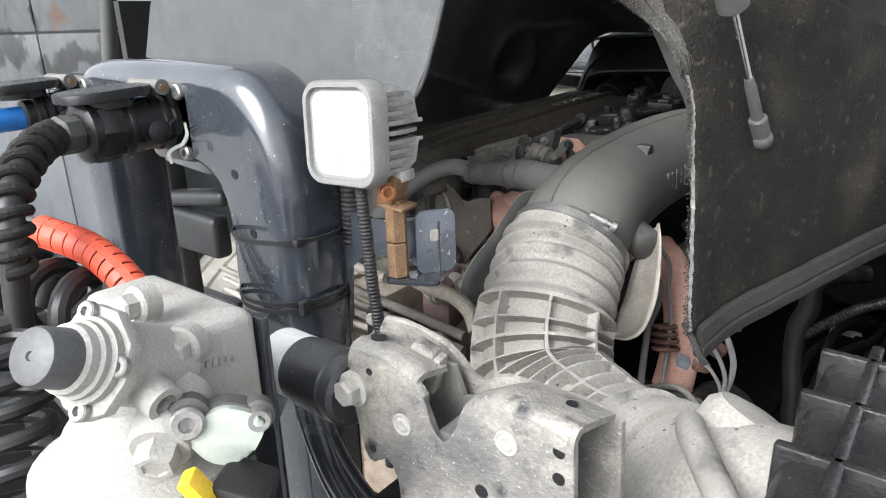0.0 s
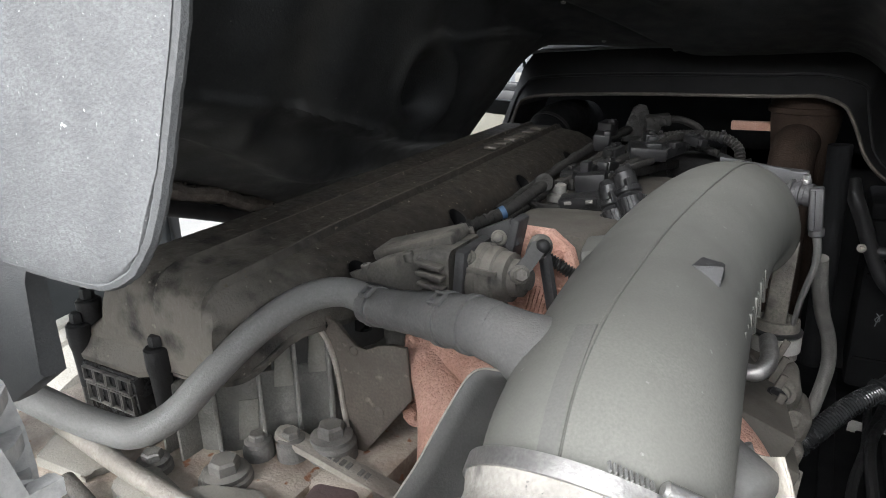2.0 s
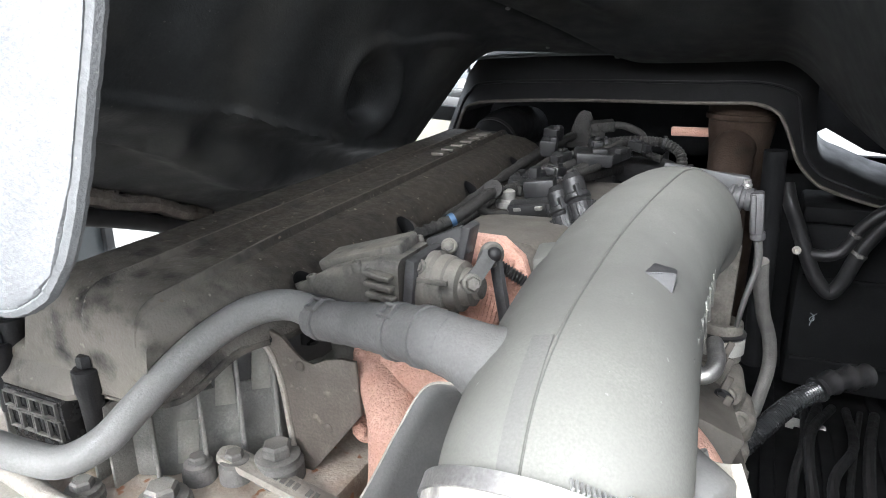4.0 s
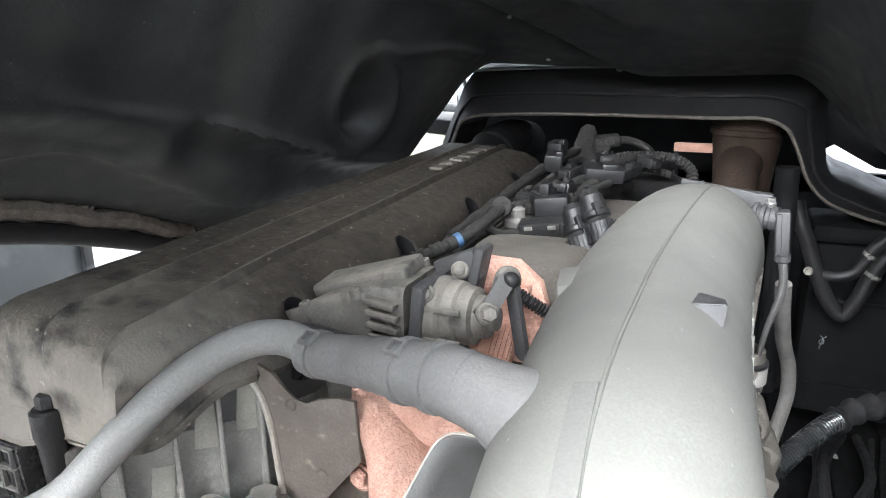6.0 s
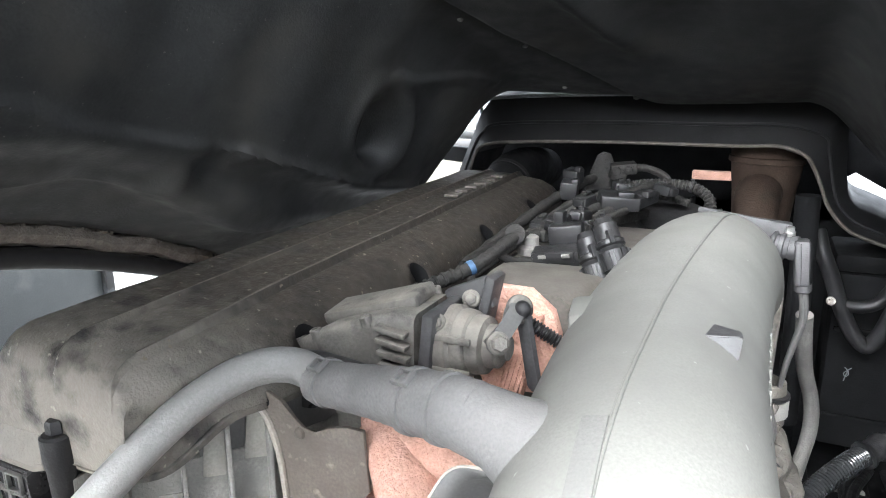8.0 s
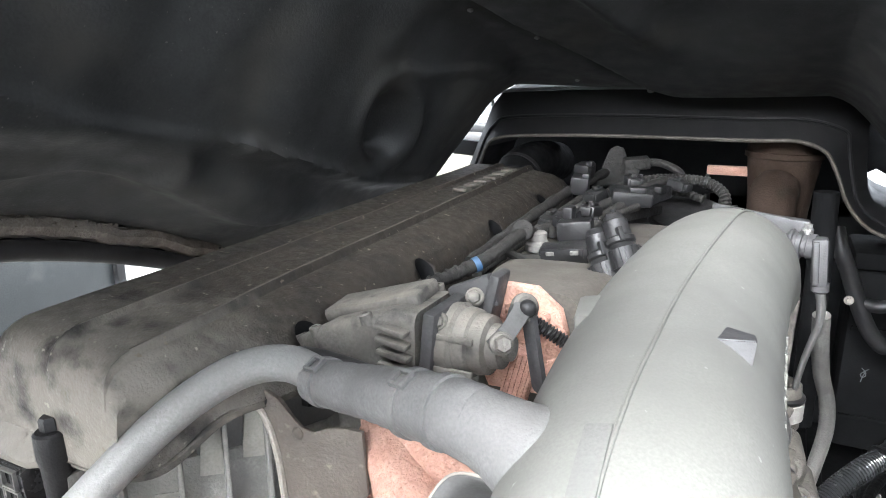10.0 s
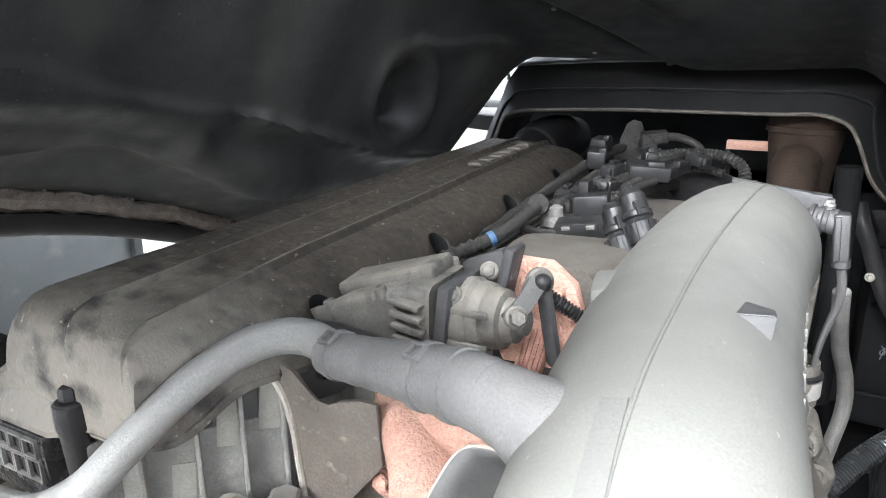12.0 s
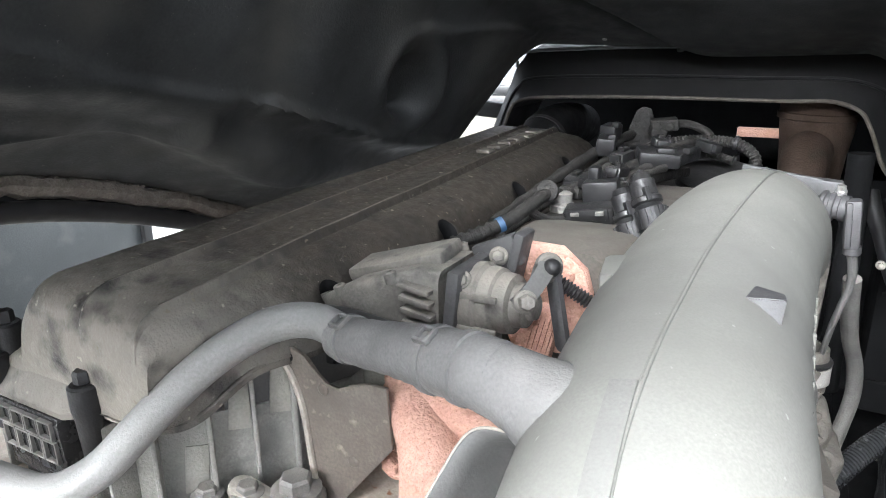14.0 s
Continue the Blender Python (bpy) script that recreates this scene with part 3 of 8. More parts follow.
def felt_panel():
    ob = thing("insulation_panel", "grey felt insulation panel hanging behind the engine", "insulation panel")
    # wide back sheet with an arched notch
    m = pose(0, -0.055, 0, 90, 0, 0)
    out = [(0.098, 1.44), (0.14, 1.50), (0.14, 1.82), (-0.30, 1.82), (-0.36, 1.66), (-0.40, 1.60), (-0.44, 1.52), (-0.46, 1.49), (-0.47, 1.325), (-0.30, 1.312), (-0.205, 1.318),
           (-0.205, 1.36), (-0.188, 1.405), (-0.168, 1.435), (-0.152, 1.442), (-0.142, 1.432), (-0.130, 1.395), (-0.118, 1.33), (0.0, 1.335), (0.06, 1.36), (0.098, 1.385)]
    bm = bmesh.new()
    plate(bm, out, 0.012, m, 0.003)
    part("back_sheet", bm, "felt", ob)
    # near strip with a rounded lower corner
    m = pose(0.001, -0.083, 0, 90, 0, 0)
    out = [(0.318, 1.82), (0.302, 1.66), (0.2755, 1.585), (0.2630, 1.548), (0.2555, 1.529), (0.2485, 1.511), (0.2390, 1.491), (0.2310, 1.480), (0.2220, 1.471), (0.2090, 1.4645), (0.198, 1.4625), (0.17, 1.4625), (0.138, 1.4630), (0.132, 1.466), (0.13, 1.49), (0.128, 1.82)]
    bm = bmesh.new()
    plate(bm, out, 0.007, m, 0.002)
    part("front_strip", bm, "felt_front", ob)
    bm = bmesh.new()
    rng = random.Random(3)
    pts = [Vector((x + 0.001, -0.083, z)) for x, z in out[:13]]
    line = curve_points(pts, 8)
    sweep(bm, [p + Vector((rng.uniform(-1, 1), rng.uniform(-1, 1), rng.uniform(-1, 1))) * 0.00015 for p in line], lambda i, u: 0.0030 + 0.0001 * math.sin(i * 2.1), 8)
    part("edge", bm, "felt", ob, "pale frayed edge")
    return ob


felt_panel()


def side_flap():
    ob = thing("side_flap", "dirty black fibre side flap held by a gas strut", "flap")
    # rows from the free edge (near) to the far end; each row runs from top to bottom
    cols = [
        [(0.350, -0.090, 1.80), (0.354, -0.087, 1.68), (0.364, -0.080, 1.616), (0.440, -0.038, 1.602), (0.515, -0.016, 1.548), (0.548, -0.012, 1.487), (0.556, -0.012, 1.42), (0.566, -0.018, 1.32), (0.572, -0.024, 1.25), (0.576, -0.028, 1.222)],
        [(0.42, -0.05, 1.84), (0.45, -0.03, 1.73), (0.50, 0.0, 1.66), (0.535, 0.010, 1.61), (0.560, 0.020, 1.545), (0.570, 0.03, 1.49), (0.578, 0.035, 1.42), (0.585, 0.04, 1.33), (0.588, 0.045, 1.26), (0.590, 0.05, 1.233)],
        [(0.50, 0.02, 1.88), (0.54, 0.05, 1.77), (0.575, 0.08, 1.69), (0.595, 0.10, 1.62), (0.607, 0.11, 1.55), (0.613, 0.12, 1.49), (0.618, 0.125, 1.42), (0.622, 0.13, 1.34), (0.625, 0.14, 1.285), (0.627, 0.15, 1.245)],
        [(0.58, 0.10, 1.90), (0.62, 0.15, 1.78), (0.645, 0.19, 1.70), (0.66, 0.22, 1.63), (0.668, 0.24, 1.55), (0.673, 0.25, 1.49), (0.677, 0.26, 1.42), (0.68, 0.27, 1.35), (0.683, 0.28, 1.305), (0.685, 0.29, 1.266)],
        [(0.70, 0.30, 1.88), (0.73, 0.36, 1.77), (0.75, 0.40, 1.70), (0.76, 0.43, 1.63), (0.767, 0.45, 1.55), (0.77, 0.46, 1.49), (0.773, 0.47, 1.42), (0.775, 0.48, 1.37), (0.777, 0.49, 1.33), (0.778, 0.50, 1.296)],
        [(0.86, 0.62, 1.80), (0.88, 0.66, 1.74), (0.89, 0.69, 1.68), (0.90, 0.72, 1.62), (0.905, 0.74, 1.55), (0.91, 0.75, 1.49), (0.913, 0.76, 1.43), (0.915, 0.77, 1.40), (0.917, 0.78, 1.37), (0.918, 0.79, 1.340)],
    ]
    def trimmed(col, top):
        """The column's line below the given height, in 37 even steps."""
        line = [p for p in curve_points(col, 16) if p.z <= top]
        return [line[round(i * (len(line) - 1) / 36)] for i in range(37)]

    rows = list(zip(*[trimmed(c, top) for c, top in zip(cols, (9, 9, 1.625, 1.552, 1.50, 1.47))]))
    rows = [curve_points(r, 6) for r in rows]
    bm = bmesh.new()
    g = [[bm.verts.new(p) for p in r] for r in rows]
    for a, b in zip(g, g[1:]):
        for i in range(len(a) - 1):
            bm.faces.new((a[i], a[i + 1], b[i + 1], b[i]))
    bm.normal_update()
    pn = part("panel", bm, "flap", ob, "", 60)
    s = pn.modifiers.new("thickness", "SOLIDIFY")
    s.thickness, s.offset = 0.007, 0
    rng = random.Random(5)
    bm = bmesh.new()
    edge = [r[0] for r in rows]
    edge = curve_points(edge, 4)
    sweep(bm, [p + Vector((rng.uniform(-1, 1), rng.uniform(-1, 1), rng.uniform(-1, 1))) * 0.0010 for p in edge], lambda i, u: 0.0026 + 0.0007 * math.sin(i * 1.7) * math.sin(i * 0.37), 7)
    part("edge", bm, "felt_edge", ob, "torn frayed pale edge")
    # pale lining turned out over the torn upper edge
    bm = bmesh.new()
    g = []
    for k, r in enumerate(rows[1:20]):
        wide = 8.0 * (1 - smooth01((k - 3) / 8)) + 1.4 + rng.uniform(0, 1.2)
        line = []
        for n in range(15):
            f = wide * n / 14
            i = int(f)
            lift = Vector((-0.003, -0.007, 0)) * (1 - 0.6 * n / 14) + Vector((rng.uniform(-1, 1), rng.uniform(-1, 1), rng.uniform(-1, 1))) * (0.0022 if n == 0 else 0.0010)
            line.append(bm.verts.new(Vector(r[i]).lerp(Vector(r[i + 1]), f - i) + lift))
        g.append(line)
    for a, b in zip(g, g[1:]):
        for i in range(len(a) - 1):
            bm.faces.new((a[i], a[i + 1], b[i + 1], b[i]))
    bm.normal_update()
    ln = part("lining", bm, "lining_pale", ob, "pale fibrous lining along the torn edge", 60)
    md = ln.modifiers.new("thickness", "SOLIDIFY")
    md.thickness, md.offset = 0.004, 0
    # inner felt layer behind the free edge
    inn = curve_points([(0.405, 0.050, 1.640), (0.430, 0.052, 1.618), (0.448, 0.055, 1.593), (0.463, 0.056, 1.566), (0.480, 0.056, 1.538), (0.501, 0.057, 1.497), (0.518, 0.058, 1.468), (0.532, 0.062, 1.42), (0.545, 0.068, 1.34), (0.555, 0.072, 1.25)], 5)
    outr = curve_points([(0.470, 0.010, 1.690), (0.510, 0.020, 1.668), (0.538, 0.030, 1.640), (0.556, 0.036, 1.602), (0.562, 0.046, 1.56), (0.568, 0.056, 1.50), (0.573, 0.066, 1.45), (0.577, 0.073, 1.40), (0.581, 0.079, 1.33), (0.585, 0.084, 1.245)], 5)
    bm = bmesh.new()
    g = [[bm.verts.new(a.lerp(b, k / 5) + Vector((0, 0.006 * math.sin(math.pi * k / 5), 0))) for k in range(6)] for a, b in zip(inn, outr)]
    for a, b in zip(g, g[1:]):
        for i in range(5):
            bm.faces.new((a[i], a[i + 1], b[i + 1], b[i]))
    bm.normal_update()
    ln = part("inner_lining", bm, "felt_dirty", ob, "dirty grey inner felt layer", 60)
    md = ln.modifiers.new("thickness", "SOLIDIFY")
    md.thickness, md.offset = 0.004, 0
    # loose fibres hanging from the torn edge
    bm = bmesh.new()
    fine = curve_points([r[0] for r in rows], 22)
    for i, p in enumerate(fine):
        if p.z < 1.40 and rng.random() < 0.6:
            continue
        for _ in range(2):
            drop = Vector((rng.uniform(-0.004, 0.001), rng.uniform(-0.004, 0.002), -rng.uniform(0.001, 0.007))) * (1.0 if p.z > 1.56 else 0.4)
            a = p + Vector((-0.002, -0.006, 0.002)) + Vector((rng.uniform(-1, 1), rng.uniform(-1, 1), rng.uniform(-1, 1))) * 0.0024
            w = Vector((rng.uniform(0.0006, 0.0018), rng.uniform(-0.0006, 0.0006), 0.0003))
            v = [bm.verts.new(q) for q in (a - w, a + w, a + w.cross(Vector((0, 0, 1))), a + drop)]
            for tri in ((0, 1, 2), (0, 3, 1), (1, 3, 2), (2, 3, 0)):
                bm.faces.new([v[k] for k in tri])
    part("fringe", bm, "lining_pale", ob, "frayed pale fibres", 0)
    # folded lower ledge: a flat strip over a rolled hem
    low = list(rows[-1])[1:]
    for name, prof, label in (("ledge", [(-0.25, 0.003), (0.55, 0.002), (0.72, 0.0), (1.0, -0.014), (0.95, -0.0165), (0.0, -0.0165), (-0.4, -0.010)], "flat strip along the lower edge"),
                              ("hem", [(0.1, -0.0172), (0.85, -0.0172), (1.12, -0.020), (1.18, -0.028), (1.10, -0.034), (0.9, -0.036), (0.0, -0.034)], "rolled dusty lower hem")):
        bm = bmesh.new()
        loft(bm, [[p + Vector((0.013 * k, -0.009 * k, dz + 0.0006 * math.sin(i * 1.9))) for k, dz in prof] for i, p in enumerate(low)])
        part(name, bm, "flap_hem", ob, label, 30)
    bm = bmesh.new()
    sweep(bm, curve_points([low[0] + Vector((-0.012, -0.003, 0.004)), low[0] + Vector((0.0, -0.008, -0.010)), low[0] + Vector((0.012, -0.012, -0.028)), low[0] + Vector((0.018, -0.010, -0.036))], 6), 0.004, 8)
    part("hem_end", bm, "flap_hem", ob)
    return ob


side_flap()


def gas_strut():
    ob = thing("gas_strut", "thin gas strut with a chromed rod and ball end", "gas strut")
    a, b = Vector((0.602, 0.078, 1.428)), Vector((0.584, -0.022, 1.5692))
    d = (b - a).normalized()
    bm = bmesh.new()
    bmesh.ops.create_uvsphere(bm, u_segments=24, v_segments=16, radius=0.0120, matrix=Matrix.Translation(a))
    lathe(bm, a + d * 0.006, d, [(0, 0.0095), (0.004, 0.0100), (0.024, 0.0100), (0.026, 0.0085)], 24)
    part("ball_socket", bm, "rubber", ob, "dusty plastic ball socket")
    bm = bmesh.new()
    w = Vector((-0.90, -0.44, -0.10)).normalized()
    cyl(bm, a, a + w * 0.030, 0.0042)
    lathe(bm, a + w * 0.012, w, [(0, 0.0060), (0.001, 0.0085), (0.004, 0.0085), (0.005, 0.006)], 6)
    lathe(bm, a + w * 0.015, (-0.80, 0.55, 0.0), [(-0.004, 0.018), (-0.002, 0.020), (0.002, 0.020)], 28)
    part("ball_stud", bm, "black", ob, "dull stud and washer")
    bm = bmesh.new()
    lathe(bm, a + d * 0.030, d, [(0, 0.0062), (0.045, 0.0062), (0.052, 0.0050), (0.056, 0.0050), (0.058, 0.0036)], 18)
    part("rod_end", bm, "rubber", ob, "scuffed grey rod end")
    bm = bmesh.new()
    cyl(bm, a + d * 0.080, b, 0.0038, None, 16)
    part("rod", bm, "chrome", ob, "polished rod")
    bm = bmesh.new()
    lathe(bm, b - d * 0.002, d, [(0, 0.0125), (0.002, 0.0150), (0.024, 0.0150), (0.025, 0.0125), (0.20, 0.0125)], 24)
    part("cylinder", bm, "rubber", ob, "grey cylinder")
    return ob


gas_strut()


# ---- engine ----
def valve_cover():
    ob = thing("valve_cover", "dusty black plastic valve cover along the engine top", "valve cover")
    sec = [(-0.008, 1.195), (-0.010, 1.235), (-0.014, 1.258), (-0.022, 1.276), (-0.036, 1.291), (-0.056, 1.302), (-0.076, 1.3085), (-0.0820, 1.3095), (-0.0835, 1.3115), (-0.0842, 1.3165), (-0.0862, 1.3190), (-0.0885, 1.3190), (-0.0905, 1.3160), (-0.094, 1.3135),
           (-0.104, 1.3140), (-0.150, 1.3150), (-0.155, 1.3165), (-0.1585, 1.3210), (-0.1610, 1.3210), (-0.1632, 1.3185), (-0.1655, 1.3135), (-0.168, 1.3128), (-0.176, 1.3132), (-0.20, 1.3155), (-0.234, 1.3170), (-0.2375, 1.3150), (-0.241, 1.3110), (-0.248, 1.3040), (-0.256, 1.2920), (-0.261, 1.2760), (-0.264, 1.2580), (-0.268, 1.244), (-0.300, 1.236), (-0.342, 1.232), (-0.348, 1.195)]
    cx = -0.178
    st = [(0.189, 0.98, 0.0), (0.187, 0.98, 0.38), (0.187, 0.98, 0.62), (0.189, 0.98, 0.77), (0.193, 0.98, 0.86), (0.199, 0.985, 0.925), (0.208, 0.99, 0.970), (0.220, 1, 0.992), (0.238, 1, 1), (0.258, 1, 1), (0.275, 1, 1)]
    st += [(0.295, 1, 1), (0.315, 1, 1)] + [(y, 1, 1) for y in spaced(0.33, 1.20, 44)]
    st += [(1.25, 0.99, 0.98), (1.28, 0.95, 0.88), (1.295, 0.9, 0.6), (1.297, 0.9, 0.0)]
    bm = bmesh.new()

    def cut(x, y, z):
        low = 0.070 * smooth01((x + 0.165) / 0.155)
        high = 0.06 * max(0.0, (x + 0.095) / 0.087)
        return (low + (high - low) * smooth01((z - 1.235) / 0.06)) * (1 - smooth01((y - 0.185) / 0.165))

    def base(x, y):
        return 1.206 + 0.038 * smooth01((x + 0.105) / 0.06) * smooth01((y - 0.20) / 0.08)

    def skin(x, z, y, m, k):
        xx = cx + (x - cx) * m - cut(x, y, z)
        zb = base(xx, y)
        zz = zb + (z + 0.004 + 0.022 * (y - 0.3) - zb) * (k if z > 1.1951 else 0.0)
        if z > 1.1951 and zz < zb:
            zz = zb + 0.004 * k
        zz -= 0.007 * k * (1 - smooth01((y - 0.20) / 0.20)) * smooth01((x + 0.165) / 0.06) * (z > 1.29)
        ripple = (0.0004 * math.sin(17 * y + 9 * x) + 0.0002 * math.sin(43 * y - 31 * x)) if 0.02 < y < 1.25 else 0
        return Vector((xx - 0.022 * (y - 0.3) * smooth01((x + 0.20) / 0.06) * smooth01((-0.05 - x) / 0.03), y, zz + ripple))
    loft(bm, [[skin(x, z, y, m, k) for x, z in sec] for y, m, k in st])
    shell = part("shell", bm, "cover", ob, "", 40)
    # worn dusty edges of the raised bands
    for x, z, r in ((-0.0873, 1.3190, 0.0014), (-0.1598, 1.3210, 0.0011), (-0.2345, 1.3165, 0.0009)):
        bm = bmesh.new()
        sweep(bm, [skin(x, z, y, 1, 1) - Vector((0, 0, 0.0004)) for y in spaced(0.216, 1.23, 66)], lambda i, u: r * min(1.0, 0.35 + 12 * u) * (1 + 0.25 * math.sin(i * 1.7) * math.sin(i * 0.6)), 8)
        part("ridge", bm, "cover_edge", ob)
    # deep bolt wells cut into the flank
    wells = (0.366, 0.606, 0.846, 1.08)
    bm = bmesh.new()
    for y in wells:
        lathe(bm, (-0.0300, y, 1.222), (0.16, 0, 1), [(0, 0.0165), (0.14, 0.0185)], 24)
    cutter = finish("cutter", bm, "deep_black")
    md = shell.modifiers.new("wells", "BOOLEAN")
    # well walls take the cutter's near black: shade inside is in the colour
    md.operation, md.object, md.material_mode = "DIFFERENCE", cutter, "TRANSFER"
    bpy.context.view_layer.update()
    carved = bpy.data.meshes.new_from_object(shell.evaluated_get(bpy.context.evaluated_depsgraph_get()))
    shell.modifiers.clear()
    shell.data = carved
    bpy.data.objects.remove(cutter)
    for y in wells:
        bm = bmesh.new()
        lathe(bm, (-0.0270, y, 1.212), (0.12, 0, 1), [(0, 0.0130), (0.042, 0.0125), (0.046, 0.0118), (0.047, 0.0100), (0.036, 0.0090), (0.036, 0.0003)], 28)
        part("bolt_sleeve", bm, "coupler", ob, "black bolt sleeve")
    # lip round the base
    bm = bmesh.new()
    lip = curve_points([(-0.350, 1.28, 0), (-0.350, 0.60, 0), (-0.346, 0.235, 0), (-0.328, 0.198, 0), (-0.25, 0.193, 0), (-0.165, 0.192, 0), (-0.105, 0.196, 0), (-0.080, 0.206, 0), (-0.056, 0.238, 0), (-0.030, 0.290, 0), (-0.010, 0.36, 0), (-0.005, 0.60, 0), (-0.005, 1.28, 0)], 6)
    rings = []
    for p in lip:
        z = base(p.x, p.y)
        inw = Vector((cx - p.x, max(0.3, min(1.2, p.y)) - p.y, 0)).normalized() * 0.05
        rings.append([Vector((p.x, p.y, z - 0.008)), Vector((p.x, p.y, z - 0.002)), Vector((p.x, p.y, z)) + inw * 0.04, Vector((p.x, p.y, z + 0.001)) + inw, Vector((p.x, p.y, z - 0.012)) + inw])
    loft(bm, rings)
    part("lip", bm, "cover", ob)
    for x, y, z in ((-0.168, 0.186, 1.240), (-0.300, 0.198, 1.268), (-0.302, 0.182, 1.243)):
        bm = bmesh.new()
        lathe(bm, (x, y, z - 0.085), (0, 0, 1), [(0, 0.0105), (0.045, 0.0125), (0.055, 0.0145), (0.078, 0.0145), (0.080, 0.012)], 18)
        hexbolt(bm, (x, y, z - 0.004), (0, 0, 1), 0.0082, 0.012, 0)
        part("cover_bolt", bm, "black", ob, "black sleeved hex bolt")
    # raised lettering near the front end: plain bars
    for k in range(6):
        bm = bmesh.new()
        box(bm, (-0.122, 0.93 + 0.045 * k, 1.3375 + 0.001 * k), (0.026, 0.030, 0.006), None, 0.002)
        part("raised_letter", bm, "cover_edge", ob)
    return ob


valve_cover()


def engine():
    ob = thing("engine", "dusty truck engine with a ribbed case and cast block", "engine")
    bm = bmesh.new()
    plate(bm, [(-0.346, 0.218), (-0.150, 0.214), (-0.118, 0.228), (-0.040, 0.318), (-0.016, 0.37), (-0.014, 1.27), (-0.346, 1.27)], 0.105, pose(0, 0, 1.135), 0.004)
    part("rocker_case", bm, "rocker", ob)
    # darker rail paints the shadow gap below the lip
    bm = bmesh.new()
    plate(bm, [(-0.086, 0.268), (-0.040, 0.325), (-0.018, 0.378), (-0.016, 1.26), (-0.10, 1.26)], 0.049, pose(0, 0, 1.2105), 0.003)
    part("case_shoulder", bm, "rubber", ob, "dark rail for the shadow under the cover lip")
    # upright ribs on the rear wall, the slanted corner and the flank
    ribs = [((x, 0.208), 0.0) for x in (-0.330, -0.295, -0.262, -0.215, -0.185, -0.158)]
    ribs += [((-0.132 + 0.078 * u, 0.214 + 0.092 * u), 49) for u in (0.05, 0.46, 0.80, 1.12)]
    ribs += [((-0.008, y), 90) for y in spaced(0.40, 0.80, 9)]
    for (x, y), a in ribs:
        bm = bmesh.new()
        tall = 0.148 if x > -0.10 else 0.108
        box(bm, (x, y, 1.083 + tall / 2), (0.0048, 0.044, tall), pose(0, 0, 0, 0, 0, a), 0.0016)
        part("rib", bm, "rocker", ob)
    for u, z in ((0.66, 1.190), (0.99, 1.200), (0.28, 1.130)):
        bm = bmesh.new()
        box(bm, (-0.128 + 0.078 * u, 0.218 + 0.092 * u, z), (0.022, 0.005, 0.052), pose(0, 0, 0, 0, 6, 49), 0.001)
        part("raised_pad", bm, "dust_patch", ob)
    bm = bmesh.new()
    box(bm, (-0.155, 0.75, 1.06), (0.44, 1.06, 0.06), None, 0.01)
    part("cylinder_head", bm, "rust_block", ob)
    bm = bmesh.new()
    box(bm, (-0.155, 0.75, 0.80), (0.40, 1.0, 0.50), None, 0.02)
    part("block", bm, "rust_block", ob)
    # rear ledge: timing and flywheel housing
    bm = bmesh.new()
    box(bm, (-0.225, 0.185, 1.01), (0.45, 0.21, 0.165), None, 0.012)
    box(bm, (-0.17, 0.12, 0.80), (0.62, 0.14, 0.30), None, 0.02)
    part("rear_housing", bm, "rust_block", ob)
    for x, y, w, h, a in ((-0.045, 0.150, 0.085, 0.045, 28), (-0.135, 0.125, 0.075, 0.05, -12), (-0.26, 0.13, 0.10, 0.05, 6)):
        bm = bmesh.new()
        plate(bm, [(p * (1 + 0.25 * math.sin(3 * p * 40 + q * 55)), q) for p, q in rounded(w, h, 0.016, 6)], 0.022, pose(x, y, 1.094, 3, 4, a), 0.005)
        part("raised_land", bm, "pad", ob, "pale dusty raised land")
    # black vented corner cap with a sloping top
    bm = bmesh.new()
    prof = [(0.176, 1.12), (0.172, 1.188), (0.174, 1.194), (0.178, 1.196), (0.215, 1.196), (0.215, 1.12)]
    loft(bm, [[Vector((x, y + dy, z)) for y, z in prof] for x, dy in ((-0.298, 0.006), (-0.294, 0.0), (-0.200, 0.0), (-0.196, 0.006))])
    cap = part("vented_cap", bm, "wet_black", ob, "black oily vented plastic cap")
    bm = bmesh.new()
    prof = [(0.174, 1.1965), (0.173, 1.203), (0.177, 1.209), (0.198, 1.238), (0.214, 1.240), (0.214, 1.1965)]
    loft(bm, [[Vector((x, y + dy, z)) for y, z in prof] for x, dy in ((-0.300, 0.005), (-0.296, 0.0), (-0.192, 0.0), (-0.180, 0.008))])
    part("cap_top", bm, "cover", cap, "dirty sloping top")
    for k in range(4):
        for z, h in ((1.181, 0.017), (1.157, 0.022)):
            bm = bmesh.new()
            x = -0.281 + 0.0215 * k
            for dx, dz, w, hh in ((0, h / 2, 0.0205, 0.0022), (-0.0092, 0, 0.0022, h), (0.0092, 0, 0.0022, h), (0, -h / 2, 0.0205, 0.0022)):
                box(bm, (x + dx, 0.1722 + (1.188 - z) * 0.06, z + dz), (w, 0.008, hh), None, 0.0006)
            part("vent_frame", bm, "case", cap)
            # near-black block: the pocket's shade is put into the colour
            bm = bmesh.new()
            box(bm, (x + 0.003, 0.1730 + (1.188 - z) * 0.06, z), (0.007, 0.005, h * 0.8), None, 0.001)
            part("vent_pocket", bm, "deep_black", cap)
    # bolts of the ledge
    for x, y, z, r, tower in ((-0.013, 0.278, 1.112, 0.0165, 0.04), (-0.051, 0.253, 1.112, 0.0105, 0.035), (-0.087, 0.236, 1.108, 0.0105, 0.032), (-0.086, 0.185, 1.100, 0.0170, 0.014), (-0.172, 0.160, 1.102, 0.012, 0.02)):
        bm = bmesh.new()
